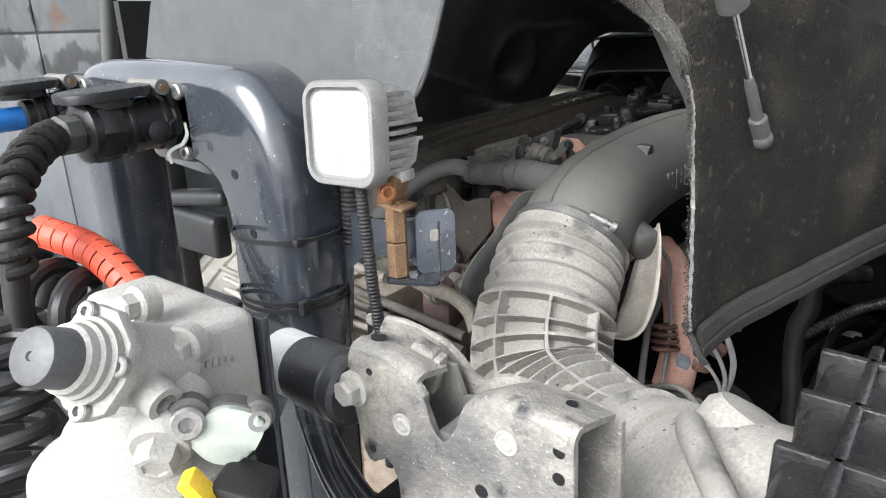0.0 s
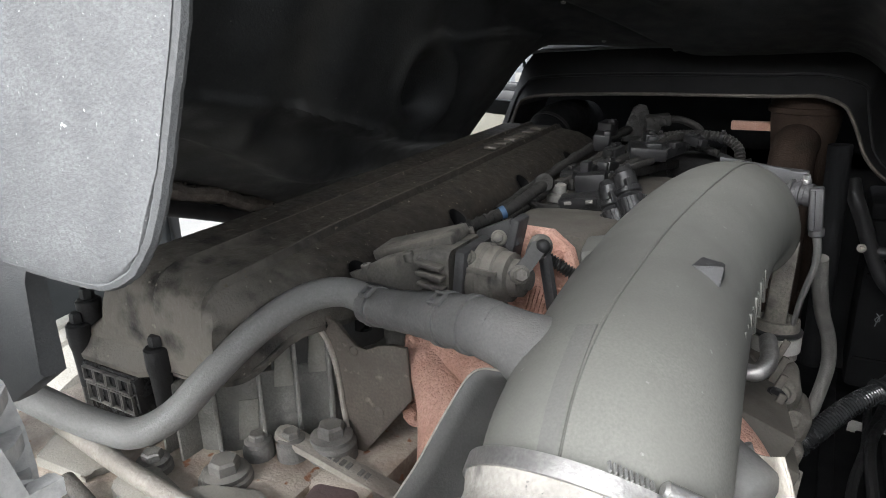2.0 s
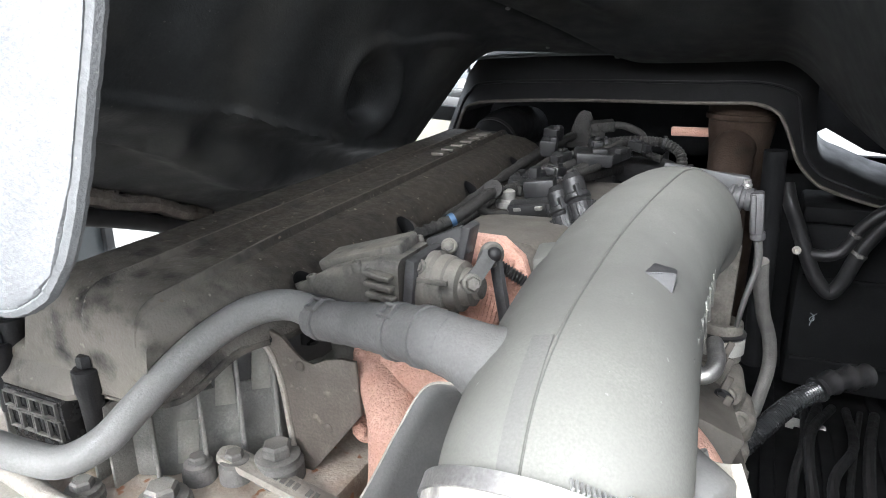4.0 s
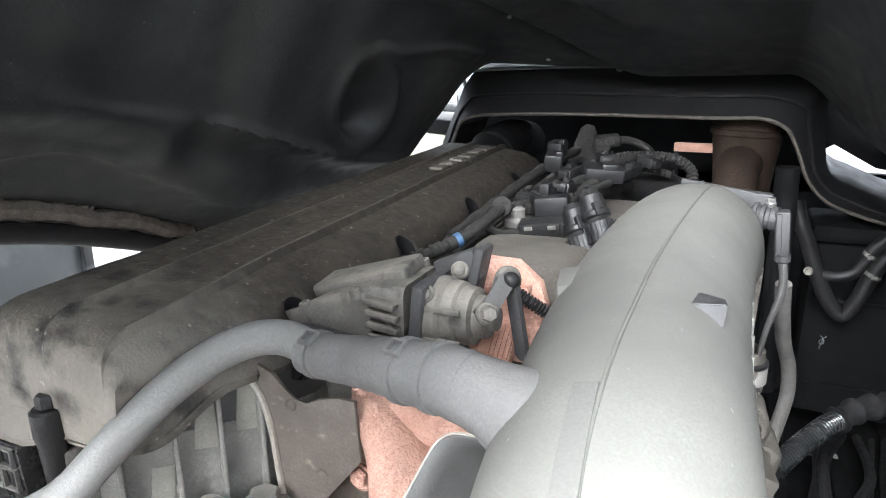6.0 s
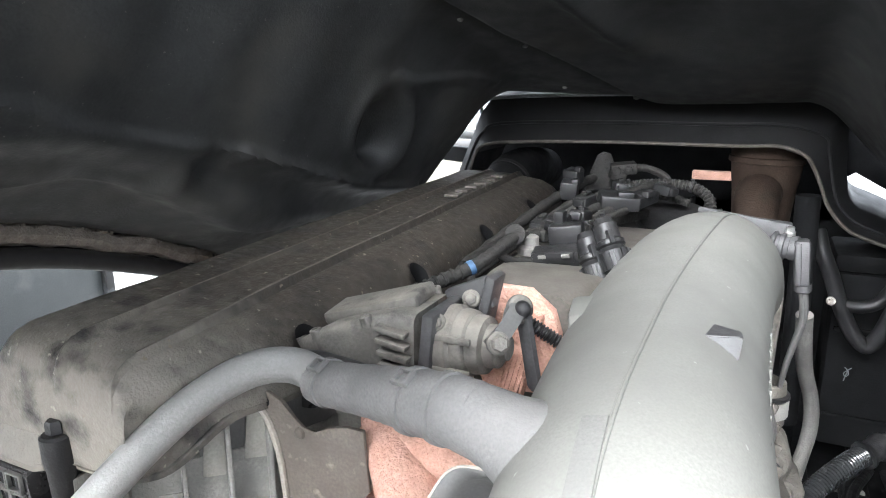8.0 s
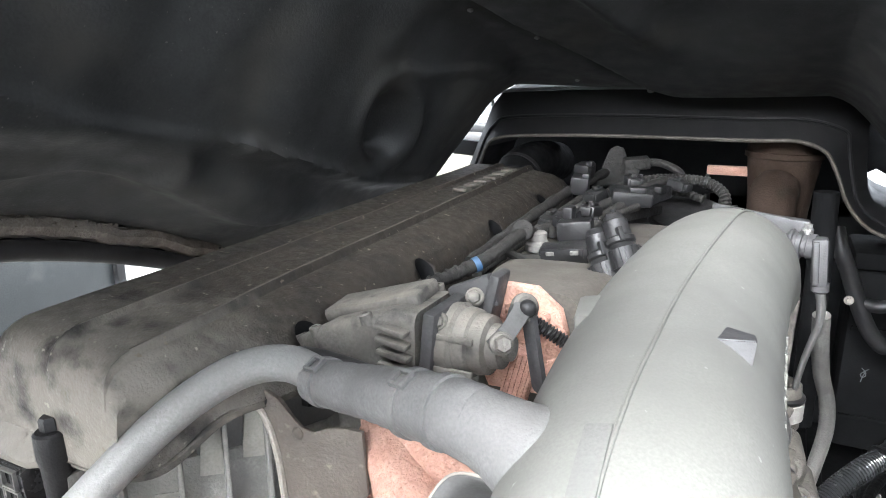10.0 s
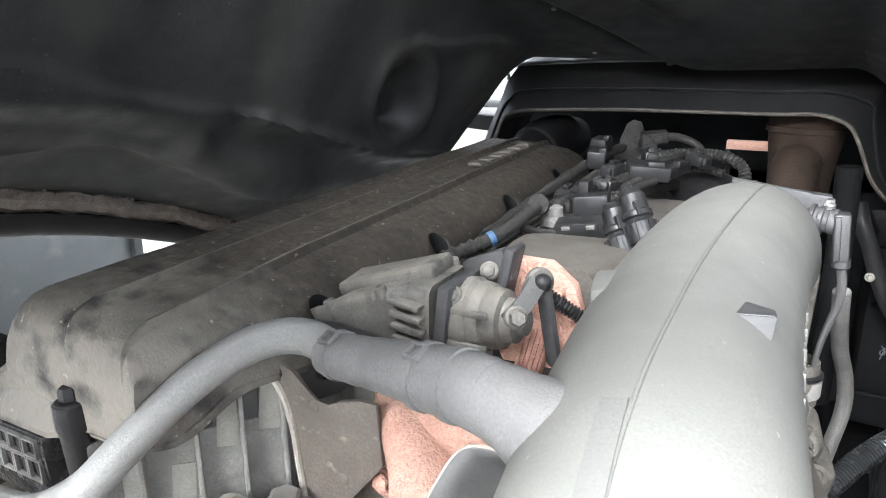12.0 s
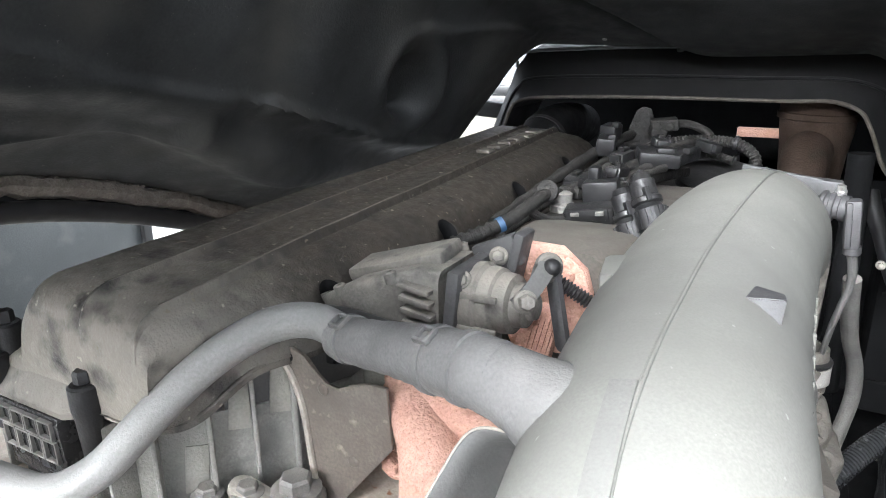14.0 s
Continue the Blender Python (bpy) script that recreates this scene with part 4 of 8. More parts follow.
        lathe(bm, (x, y, z - tower), (0, 0, 1), [(0, r * 1.75), (tower * 0.9, r * 1.7), (tower, r * 1.5)], 22)
        hexbolt(bm, (x, y, z + 0.004), (0, 0, 1), r, r * 0.95, 1.5)
        part("flange_bolt", bm, "case" if r < 0.0175 else "alloy", ob, "dusty hex flange bolt")
    bm = bmesh.new()
    a, b = Vector((-0.056, 0.254, 1.117)), Vector((0.085, 0.262, 1.080))
    d = (b - a).normalized()
    m = Matrix.Translation((a + b) / 2) @ d.to_track_quat("X", "Z").to_matrix().to_4x4()
    plate(bm, rounded((b - a).length + 0.03, 0.026, 0.010), 0.008, m, 0.002)
    part("link_bar", bm, "alloy", ob, "flat cast link bar")
    for k in range(6):
        bm = bmesh.new()
        c = a + d * (0.06 + 0.008 * k + (0.008 if k > 3 else 0))
        box(bm, c + Vector((0, 0, 0.0045)), (0.005, 0.010, 0.0015), d.to_track_quat("X", "Z").to_matrix().to_4x4())
        part("stamped_mark", bm, "case", ob)
    # pipes and lines on the rear of the block
    bm = bmesh.new()
    sweep(bm, curve_points([(-0.36, 0.150, 1.118), (-0.27, 0.142, 1.112), (-0.195, 0.132, 1.112), (-0.115, 0.125, 1.110), (-0.035, 0.120, 1.106)], 8), 0.0105, 16)
    part("return_pipe", bm, "alloy", ob, "dusty pale metal pipe")
    return ob


engine()


def heat_shield_plate():
    ob = thing("shield_plate", "dusty folded sheet-metal shield plate on the engine", "shield plate")
    out = [(-0.062, 1.246), (-0.055, 1.256), (-0.040, 1.258), (-0.020, 1.250), (-0.008, 1.236), (0.002, 1.228), (0.016, 1.226), (0.028, 1.234), (0.05, 1.240), (0.068, 1.240), (0.072, 1.180), (0.004, 1.094), (-0.010, 1.086), (-0.016, 1.10), (-0.022, 1.15), (-0.027, 1.195), (-0.040, 1.232)]
    bm = bmesh.new()
    plate(bm, out, 0.004, pose(0.012, 0.302, -0.004, 90, 0, 0), 0.0012)
    part("plate", bm, "tan_sheet", ob)
    bm = bmesh.new()
    line = [Vector((x + 0.012, 0.299, z - 0.004)) for x, z in out[12:] + out[:1]]
    sweep(bm, curve_points(line, 4), 0.0035, 8)
    part("rolled_edge", bm, "alloy", ob, "worn pale rolled edge")
    # flat near-black disc, the shade of a hole as colour
    bm = bmesh.new()
    lathe(bm, (-0.040 + 0.012, 0.2996, 1.2465 - 0.004), (0, -1, 0), [(0, 0.0048), (0.0006, 0.0048), (0.0006, 0.0001)], 16)
    part("tab_hole", bm, "deep_black", ob, "near-black disc in place of a hole")
    for x, z, r in ((-0.002, 1.222, 0.0065), (0.028, 1.154, 0.0065)):
        bm = bmesh.new()
        lathe(bm, (x + 0.012, 0.3002, z - 0.004), (0, -1, 0), [(-0.001, r), (0.0006, r * 0.95), (0.0016, r * 0.75), (0.0020, r * 0.4), (0.0020, 0.0001)], 16)
        part("pressed_dimple", bm, "tan_sheet", ob)
    return ob


heat_shield_plate()


def intake_pipe():
    ob = thing("intake_pipe", "dusty grey moulded plastic air intake pipe", "pipe")
    axis = curve_points([(0.3285, 0.145, 1.228), (0.325, 0.182, 1.251), (0.321, 0.235, 1.267), (0.316, 0.30, 1.276), (0.311, 0.40, 1.285), (0.311, 0.52, 1.291), (0.315, 0.64, 1.292), (0.322, 0.74, 1.287), (0.330, 0.82, 1.272), (0.335, 0.86, 1.245)], 6)
    bm = bmesh.new()
    sweep(bm, axis, lambda i, u: 0.0865 - 0.004 * smooth01((u - 0.6) / 0.4) - 0.004 * smooth01((0.12 - u) / 0.12), 48)
    part("tube", bm, "pipe", ob, "", 60)
    # mould seam over the crown
    bm = bmesh.new()
    fr = frames_along(axis)
    seam = []
    for i, (p, (t, n, s)) in enumerate(zip(axis, fr)):
        u = i / (len(axis) - 1)
        r = 0.0865 - 0.004 * smooth01((u - 0.6) / 0.4) - 0.004 * smooth01((0.12 - u) / 0.12)
        a = radians(10 - 21 * smooth01((u - 0.1) / 0.6))
        seam.append(p + (n * math.cos(a) - s * math.sin(a)) * (r + 0.0003))
    sweep(bm, seam, 0.0016, 8)
    part("mould_seam", bm, "pipe", ob)
    bm = bmesh.new()
    half = [(p, f) for p, f in zip(axis, fr)][:int(len(axis) * 0.23)]
    rings = []
    for i, (p, (t, n, s)) in enumerate(half):
        ring = []
        for deg, rr in ((9, 0.0), (9.6, 0.0030), (19.4, 0.0030), (20, 0.0)):
            a = radians(deg)
            u = i / (len(axis) - 1)
            r = 0.0862 - 0.004 * smooth01((0.12 - u) / 0.12)
            ring.append(p + (n * math.cos(a) - s * math.sin(a)) * (r + rr))
        rings.append(ring)
    loft(bm, rings)
    part("raised_strip", bm, "strip_grey", ob, "flat raised strip")
    # raised wedge mark
    bm = bmesh.new()

    def on_pipe(deg, y, r):
        return Vector((0.3145 + r * math.sin(radians(deg)), y, 1.277 + r * math.cos(radians(deg))))
    for deg, y, r in ((20.5, 0.332, 0.0872), (20.5, 0.366, 0.0868), (36.0, 0.340, 0.1010), (36.0, 0.357, 0.0985), (41.5, 0.332, 0.0872), (42.0, 0.358, 0.0866), (22.0, 0.332, 0.082), (22.0, 0.350, 0.082), (39.0, 0.334, 0.080), (39.0, 0.350, 0.080)):
        bm.verts.new(on_pipe(deg, y, r))
    bmesh.ops.convex_hull(bm, input=list(bm.verts))
    bmesh.ops.dissolve_limit(bm, angle_limit=radians(4), verts=list(bm.verts), edges=list(bm.edges))
    bmesh.ops.bevel(bm, geom=list(bm.edges), offset=0.0009, segments=2, affect="EDGES")
    # darker than the pipe: the wedge's shaded faces are put into its colour
    part("wedge_mark", bm, "sensor_grey", ob, "raised triangular mark")
    # raised lettering down the flank: plain strokes
    for k in range(6):
        bm = bmesh.new()
        y = 0.30 + 0.042 * k
        for dy, dz, w, h in ((-0.011, 0, 0.005, 0.036), (0.011, 0.004, 0.005, 0.026), (0, 0.016, 0.023, 0.005), (0, -0.001, 0.020, 0.005)):
            ang = radians(3) + dz * 9
            q = Vector((0.3135, y + dy, 1.286)) + Vector((math.cos(ang), 0, math.sin(ang))) * 0.0816
            box(bm, q, (0.006, w, h), pose(0, 0, 0, 0, -math.degrees(ang), 0), 0.001)
        part("raised_letter", bm, "pipe", ob)
    # side boss and front flange
    bm = bmesh.new()
    box(bm, (0.258, 0.408, 1.336), (0.05, 0.055, 0.022), pose(0, 0, 0, 0, -8, 10), 0.006)
    part("boss", bm, "pipe", ob)
    bm = bmesh.new()
    sweep(bm, [(0.205, 0.2415, 1.3085), (0.222, 0.238, 1.3075), (0.238, 0.234, 1.305), (0.252, 0.231, 1.302), (0.268, 0.228, 1.298), (0.29, 0.224, 1.292)], lambda i, u: 0.0258 + 0.022 * u ** 2.2, 30)
    part("side_outlet", bm, "sleeve_grey", ob)
    bm = bmesh.new()
    box(bm, (0.372, 0.845, 1.334), (0.09, 0.02, 0.032), pose(0, 0, 0, 0, 4, 0), 0.004)
    part("flange", bm, "sensor_grey", ob)
    return ob


intake_pipe()


def bellows_hose():
    ob = thing("bellows_hose", "ribbed grey rubber intake bellows caked with dust", "hose")
    ctrl = [(0.3285, 0.155, 1.233), (0.330, 0.116, 1.204), (0.345, 0.058, 1.162), (0.358, 0.020, 1.118), (0.385, -0.015, 1.078), (0.435, -0.048, 1.062), (0.50, -0.082, 1.068), (0.565, -0.115, 1.085)]
    line = curve_points(ctrl, 64)
    bm = bmesh.new()

    def rad(i, u):
        if u < 0.10:
            return 0.0905 + 0.002 * math.sin(u * 60)
        if u < 0.31:
            return 0.0925 + 0.0060 * math.cos((u - 0.10) / 0.0525 * 2 * math.pi)
        ph = ((u - 0.31) / 0.068) % 1.0
        wall = max(smooth01((0.20 - ph) / 0.06), smooth01((ph - 0.94) / 0.06))
        return 0.083 + 0.0180 * wall - 0.012 * smooth01((u - 0.75) / 0.2)

    sweep(bm, line, rad, 44)
    part("bellows", bm, "hose", ob, "", 40)
    # lengthwise fins between the rings
    fr = frames_along(line)
    n = len(line)
    for deg in (-62, -20, 22, 64, 110, -105):
        bm = bmesh.new()
        rings = []
        for i in range(int(n * 0.315), int(n * 0.97), 3):
            p, (t, nn, s) = line[i], fr[i]
            a = radians(deg)
            r0 = rad(i, i / (n - 1))
            dirn = nn * math.cos(a) - s * math.sin(a)
            side = t.cross(dirn)
            r1 = 0.1005 - 0.012 * smooth01((i / (n - 1) - 0.75) / 0.2)
            rings.append([p + dirn * 0.08 - side * 0.0022, p + dirn * r1 - side * 0.0022, p + dirn * r1 + side * 0.0022, p + dirn * 0.08 + side * 0.0022])
        loft(bm, rings)
        part("fin", bm, "hose", ob)
    # worm-drive clamp
    p0, p1 = line[10], line[20]
    d = (p0 - p1).normalized()
    bm = bmesh.new()
    lathe(bm, p0 - d * 0.004, d, [(0, 0.0925), (0.0005, 0.0945), (0.013, 0.0945), (0.0135, 0.0925)], 56, False)
    cl = part("clamp", bm, "steel", ob, "worm-drive hose clamp")
    bm = bmesh.new()
    q = Vector((0.397, 0.121, 1.288))
    ax = Vector((0.80, 0.30, -0.40)).normalized()
    lathe(bm, q - ax * 0.022, ax, [(0, 0.004), (0.002, 0.006), (0.026, 0.006), (0.027, 0.0045), (0.034, 0.0045), (0.035, 0.0075), (0.042, 0.0075), (0.043, 0.004)], 16)
    part("clamp_screw", bm, "steel", cl)
    for k in range(9):
        bm = bmesh.new()
        w = q - ax * (0.028 + 0.0034 * k)
        box(bm, w - Vector((0, 0, 0.0012)), (0.0012, 0.009, 0.0022), ax.to_track_quat("X", "Z").to_matrix().to_4x4())
        part("thread_slot", bm, "lamp_rim", cl)
    # cuff towards the filter housing
    e0, e1 = line[-1], line[-25]
    d = (e0 - e1).normalized()
    bm = bmesh.new()
    lathe(bm, e0 - d * 0.02, d, [(0, 0.080), (0.004, 0.090), (0.02, 0.092), (0.022, 0.086), (0.05, 0.086), (0.052, 0.090), (0.07, 0.090), (0.072, 0.084)], 48)
    part("cuff", bm, "hose", ob)
    bm = bmesh.new()
    lathe(bm, e0 + d * 0.034, d, [(0, 0.0865), (0.0005, 0.0890), (0.012, 0.0890), (0.0125, 0.0865)], 48, False)
    part("cuff_clamp", bm, "steel", ob, "bright band clamp")
    return ob


bellows_hose()


def breather_hose():
    ob = thing("breather_hose", "bent dusty rubber breather hose over the engine", "hose")
    bm = bmesh.new()
    sweep(bm, curve_points([(-0.30, 0.05, 1.255), (-0.21, 0.085, 1.205), (-0.165, 0.11, 1.178), (-0.135, 0.125, 1.172), (-0.11, 0.15, 1.185), (-0.09, 0.175, 1.212), (-0.07, 0.205, 1.242), (-0.045, 0.235, 1.270), (-0.015, 0.266, 1.290), (0.02, 0.284, 1.295), (0.062, 0.282, 1.287)], 8), 0.0158, 18)
    part("pipe", bm, "hose_grey", ob)
    bm = bmesh.new()
    sweep(bm, curve_points([(0.046, 0.2845, 1.286), (0.075, 0.2775, 1.289), (0.1125, 0.268, 1.296), (0.140, 0.260, 1.301), (0.167, 0.252, 1.305), (0.1975, 0.243, 1.309), (0.215, 0.239, 1.309)], 6), lambda i, u: 0.0192 + 0.0065 * smooth01(u * 1.1) + 0.0004 * math.sin(i * 1.9), 26)
    part("sleeve", bm, "sleeve_grey", ob)
    d = Vector((0.95, -0.30, 0.12)).normalized()
    for x, y, z, r, nm in ((0.060, 0.281, 1.2875, 0.0200, "clamp"), (0.158, 0.2548, 1.3035, 0.0248, "clip"), (0.188, 0.2458, 1.3080, 0.0258, "clip")):
        bm = bmesh.new()
        lathe(bm, Vector((x, y, z)) - d * 0.004, d, [(0, r - 0.001), (0.0006, r + 0.0012), (0.008, r + 0.0012), (0.0085, r - 0.001)], 28, False)
        cl = part(nm, bm, "sleeve_grey", ob)
        up = Vector((-0.12, -0.45, 0.88)).normalized()
        m = Matrix.Translation(Vector((x, y, z)) + up * (r + 0.0025)) @ Matrix((d, up.cross(d), up)).transposed().to_4x4()
        bm = bmesh.new()
        for u, v, w, h in ((0, 0.006, 0.015, 0.003), (0, -0.006, 0.015, 0.003), (0.006, 0, 0.003, 0.012), (-0.006, 0, 0.003, 0.012)):
            box(bm, m @ Vector((u, v, 0)), (w, h, 0.005), m.to_3x3().to_4x4(), 0.001)
        if x < 0.17:
            part("buckle", bm, "sleeve_grey", cl)
        else:
            bm.free()
    return ob


breather_hose()

# ---- engine bay, smaller things ----
def actuator():
    ob = thing("actuator", "dusty dark grey electric actuator with a lever", "actuator")

    def ring(x, y0, y1, z0, z1, r):
        return [Vector((x, (y0 + y1) / 2 + u, (z0 + z1) / 2 + v)) for u, v in rounded(y1 - y0, z1 - z0, r, 4)]
    bm = bmesh.new()
    loft(bm, [ring(-0.030, 0.352, 0.372, 1.270, 1.284, 0.006), ring(-0.012, 0.346, 0.388, 1.268, 1.294, 0.008), ring(0.012, 0.343, 0.405, 1.266, 1.308, 0.009),
              ring(0.045, 0.343, 0.418, 1.264, 1.320, 0.010), ring(0.082, 0.343, 0.424, 1.262, 1.331, 0.010), ring(0.108, 0.345, 0.424, 1.262, 1.333, 0.010)])
    part("gear_housing", bm, "actuator_grey", ob)
    bm = bmesh.new()
    sweep(bm, curve_points([(-0.045, 0.345, 1.262), (-0.010, 0.338, 1.268), (0.040, 0.330, 1.270), (0.085, 0.326, 1.266)], 6), lambda i, u: 0.012 + 0.005 * smooth01(u * 2), 20)
    part("duct", bm, "clean_rubber", ob, "smooth dark rubber duct")
    bm = bmesh.new()
    box(bm, (0.045, 0.392, 1.322), (0.11, 0.045, 0.014), pose(0, 0, 0, 6, -17, 0), 0.004)
    part("lid", bm, "actuator_grey", ob)
    for x, y, z in ((0.0, 0.350, 1.302), (0.060, 0.346, 1.326), (0.095, 0.420, 1.337), (0.02, 0.396, 1.316)):
        bm = bmesh.new()
        lathe(bm, (x, y, z - 0.010), (-0.25, -0.1, 1), [(0, 0.0062), (0.010, 0.0062), (0.011, 0.0048), (0.011, 0.0030), (0.009, 0.0028)], 14)
        part("screw", bm, "actuator_grey", ob)
    bm = bmesh.new()
    cyl(bm, (-0.034, 0.361, 1.276), (-0.022, 0.361, 1.282), 0.007, None, 14)
    part("end_plug", bm, "actuator_grey", ob)
    for k in range(5):
        bm = bmesh.new()
        box(bm, (0.088 + 0.0012 * k, 0.339, 1.318 - 0.0115 * k), (0.032, 0.012, 0.005), pose(0, 0, 0, 0, 8, 0), 0.0015)
        part("cooling_fin", bm, "actuator_grey", ob)
    bm = bmesh.new()
    box(bm, (0.121, 0.378, 1.300), (0.012, 0.078, 0.076), pose(0, 0, 0, 0, 6, 0), 0.003)
    box(bm, (0.137, 0.408, 1.336), (0.045, 0.014, 0.030), pose(0, 0, 0, 0, -24, 0), 0.003)
    box(bm, (0.155, 0.412, 1.335), (0.010, 0.03, 0.052), pose(0, 0, 0, 0, 12, 0), 0.003)
    part("bracket", bm, "sensor_grey", ob, "dark mounting bracket")
    for p in ((0.127, 0.352, 1.328), (0.141, 0.398, 1.338), (0.129, 0.340, 1.268)):
        bm = bmesh.new()
        hexbolt(bm, p, (0.2, -0.9, 0.3), 0.0062, 0.006, 1.4)
        part("bolt", bm, "actuator_grey", ob)
    bm = bmesh.new()
    lathe(bm, (0.122, 0.378, 1.302), (1, -0.05, 0.05), [(0, 0.034), (0.018, 0.0345), (0.021, 0.031), (0.024, 0.0315), (0.032, 0.030), (0.034, 0.027), (0.037, 0.0275), (0.046, 0.026), (0.048, 0.020), (0.058, 0.019), (0.060, 0.012), (0.066, 0.011)], 28)
    part("motor", bm, "actuator_grey", ob)
    for z in (-0.016, 0.014):
        bm = bmesh.new()
        box(bm, (0.142, 0.347, 1.302 + z), (0.04, 0.004, 0.006), None, 0.001)
        part("rib", bm, "actuator_grey", ob)
    bm = bmesh.new()
    a, b = Vector((0.181, 0.358, 1.314)), Vector((0.188, 0.403, 1.337))
    up = (b - a).normalized()
    out = Vector((0.45, -0.80, 0.40))
    out = (out - up * out.dot(up)).normalized()
    m = Matrix.Translation((a + b) / 2) @ Matrix((up.cross(out), up, out)).transposed().to_4x4()
    plate(bm, [(-0.010, -0.028), (0.002, -0.032), (0.010, -0.024), (0.006, 0.0), (0.010, 0.020), (0.005, 0.032), (-0.007, 0.031), (-0.010, 0.014), (-0.005, -0.004)], 0.007, m, 0.002)
    part("lever", bm, "rubber", ob)
    bm = bmesh.new()
    hexbolt(bm, (0.186, 0.352, 1.318), (0.55, -0.75, 0.3), 0.0075, 0.009, 1.35)
    part("lever_nut", bm, "actuator_grey", ob, "plain hex nut")
    bm = bmesh.new()
    bmesh.ops.create_uvsphere(bm, u_segments=18, v_segments=12, radius=0.0085, matrix=Matrix.Translation((0.191, 0.399, 1.334)))
    part("ball", bm, "black", ob, "shiny dark ball joint")
    bm = bmesh.new()
    lathe(bm, (0.184, 0.405, 1.332), (0.7, -0.6, 0.2), [(0, 0.012), (0.002, 0.0135), (0.006, 0.0135), (0.008, 0.011)], 22)
    part("joint_ring", bm, "actuator_grey", ob)
    bm = bmesh.new()
    a, b = Vector((0.190, 0.405, 1.328)), Vector((0.204, 0.400, 1.262))
    m = Matrix.Translation((a + b) / 2) @ (b - a).to_track_quat("X", "Y").to_matrix().to_4x4()
    plate(bm, rounded((b - a).length + 0.01, 0.013, 0.005), 0.006, m, 0.0015)
    part("link_rod", bm, "sensor_grey", ob)
    return ob


actuator()


def egr_housing():
    ob = thing("egr_housing", "dark cast housing with a rust-red flange", "housing")
    bm = bmesh.new()
    secs = []
    for y, x0, x1, z0, z1, r in ((0.462, 0.125, 0.222, 1.18, 1.330, 0.022), (0.49, 0.105, 0.232, 1.18, 1.333, 0.024), (0.55, 0.095, 0.240, 1.18, 1.328, 0.022), (0.63, 0.085, 0.245, 1.18, 1.318, 0.02), (0.72, 0.075, 0.25, 1.18, 1.308, 0.02), (0.95, 0.07, 0.25, 1.18, 1.30, 0.02)):
        secs.append([Vector(((x0 + x1) / 2 + u, y, (z0 + z1) / 2 + v)) for u, v in rounded(x1 - x0, z1 - z0, r, 4)])
    loft(bm, secs)
    part("body", bm, "egr", ob)
    bm = bmesh.new()
    plate(bm, [(0.128, 1.338), (0.182, 1.337), (0.206, 1.318), (0.213, 1.295), (0.212, 1.270), (0.195, 1.230), (0.135, 1.228), (0.120, 1.26), (0.118, 1.32)], 0.012, pose(0, 0.452, 0, 90, 0, 0), 0.002)
    part("flange", bm, "salmon", ob, "rust-red flange plate")
    bm = bmesh.new()
    lathe(bm, (0.192, 0.447, 1.311), (0, -1, 0), [(0, 0.006), (0.012, 0.006), (0.013, 0.004)], 12)
    part("stud", bm, "salmon", ob)
    bm = bmesh.new()
    box(bm, (0.171, 0.44, 1.250), (0.026, 0.02, 0.06), pose(0, 0, 0, 0, 14, 0), 0.004)
    for k in range(5):
        box(bm, (0.160 + 0.005 * k, 0.4285, 1.250), (0.0022, 0.004, 0.055), pose(0, 0, 0, 0, 14, 0))
    part("fin_block", bm, "salmon", ob, "rust-red finned block")
    bm = bmesh.new()
    line = [Vector((0.178 + 0.045 * u, 0.425 + 0.01 * u, 1.318 - 0.028 * u)) for u in spaced(0, 1, 60)]
    sweep(bm, line, lambda i, u: 0.0062 + 0.0012 * math.sin(i * 1.6), 12)
    part("spring_sleeve", bm, "black", ob)
    return ob


egr_housing()


def exhaust_elbow():
    ob = thing("exhaust_manifold", "rust-red oxidised exhaust manifold casting", "manifold")
    bm = bmesh.new()
    sweep(bm, curve_points([(0.072, 0.345, 1.215), (0.098, 0.325, 1.205), (0.125, 0.305, 1.180), (0.138, 0.290, 1.140), (0.140, 0.275, 1.09), (0.140, 0.26, 1.02)], 8), lambda i, u: 0.024 + 0.012 * smooth01(u * 1.6), 26)
    part("elbow", bm, "salmon", ob)
    bm = bmesh.new()
    sweep(bm, curve_points([(0.10, 0.345, 1.215), (0.16, 0.335, 1.215), (0.24, 0.35, 1.20), (0.34, 0.40, 1.16)], 8), 0.03, 18)
    part("runner", bm, "salmon", ob)
    for p in ((0.073, 0.325, 1.224), (0.070, 0.318, 1.140)):
        bm = bmesh.new()
        lathe(bm, Vector(p) + Vector((0, 0.02, 0)), (0, -1, 0.25), [(0, 0.017), (0.012, 0.017), (0.015, 0.014)], 20)
        hexbolt(bm, Vector(p) + Vector((0, 0.004, 0.004)), (0, -1, 0.25), 0.0095, 0.009, 1.2)
        part("flange_bolt", bm, "salmon", ob)
    bm = bmesh.new()
    sweep(bm, curve_points([(0.36, 0.46, 1.145), (0.395, 0.43, 1.125), (0.425, 0.40, 1.085), (0.445, 0.37, 1.03), (0.450, 0.34, 0.96), (0.44, 0.32, 0.88)], 8), lambda i, u: 0.028 + 0.008 * u, 24)
    part("turbine_elbow", bm, "salmon", ob)
    bm = bmesh.new()
    lathe(bm, (0.395, 0.345, 0.86), (0.2, -1, 0.1), [(0, 0.055), (0.02, 0.075), (0.05, 0.08), (0.08, 0.065), (0.09, 0.04)], 28)
    part("turbine_scroll", bm, "brown_rust", ob, "brown rusted turbine scroll")
    return ob


exhaust_elbow()


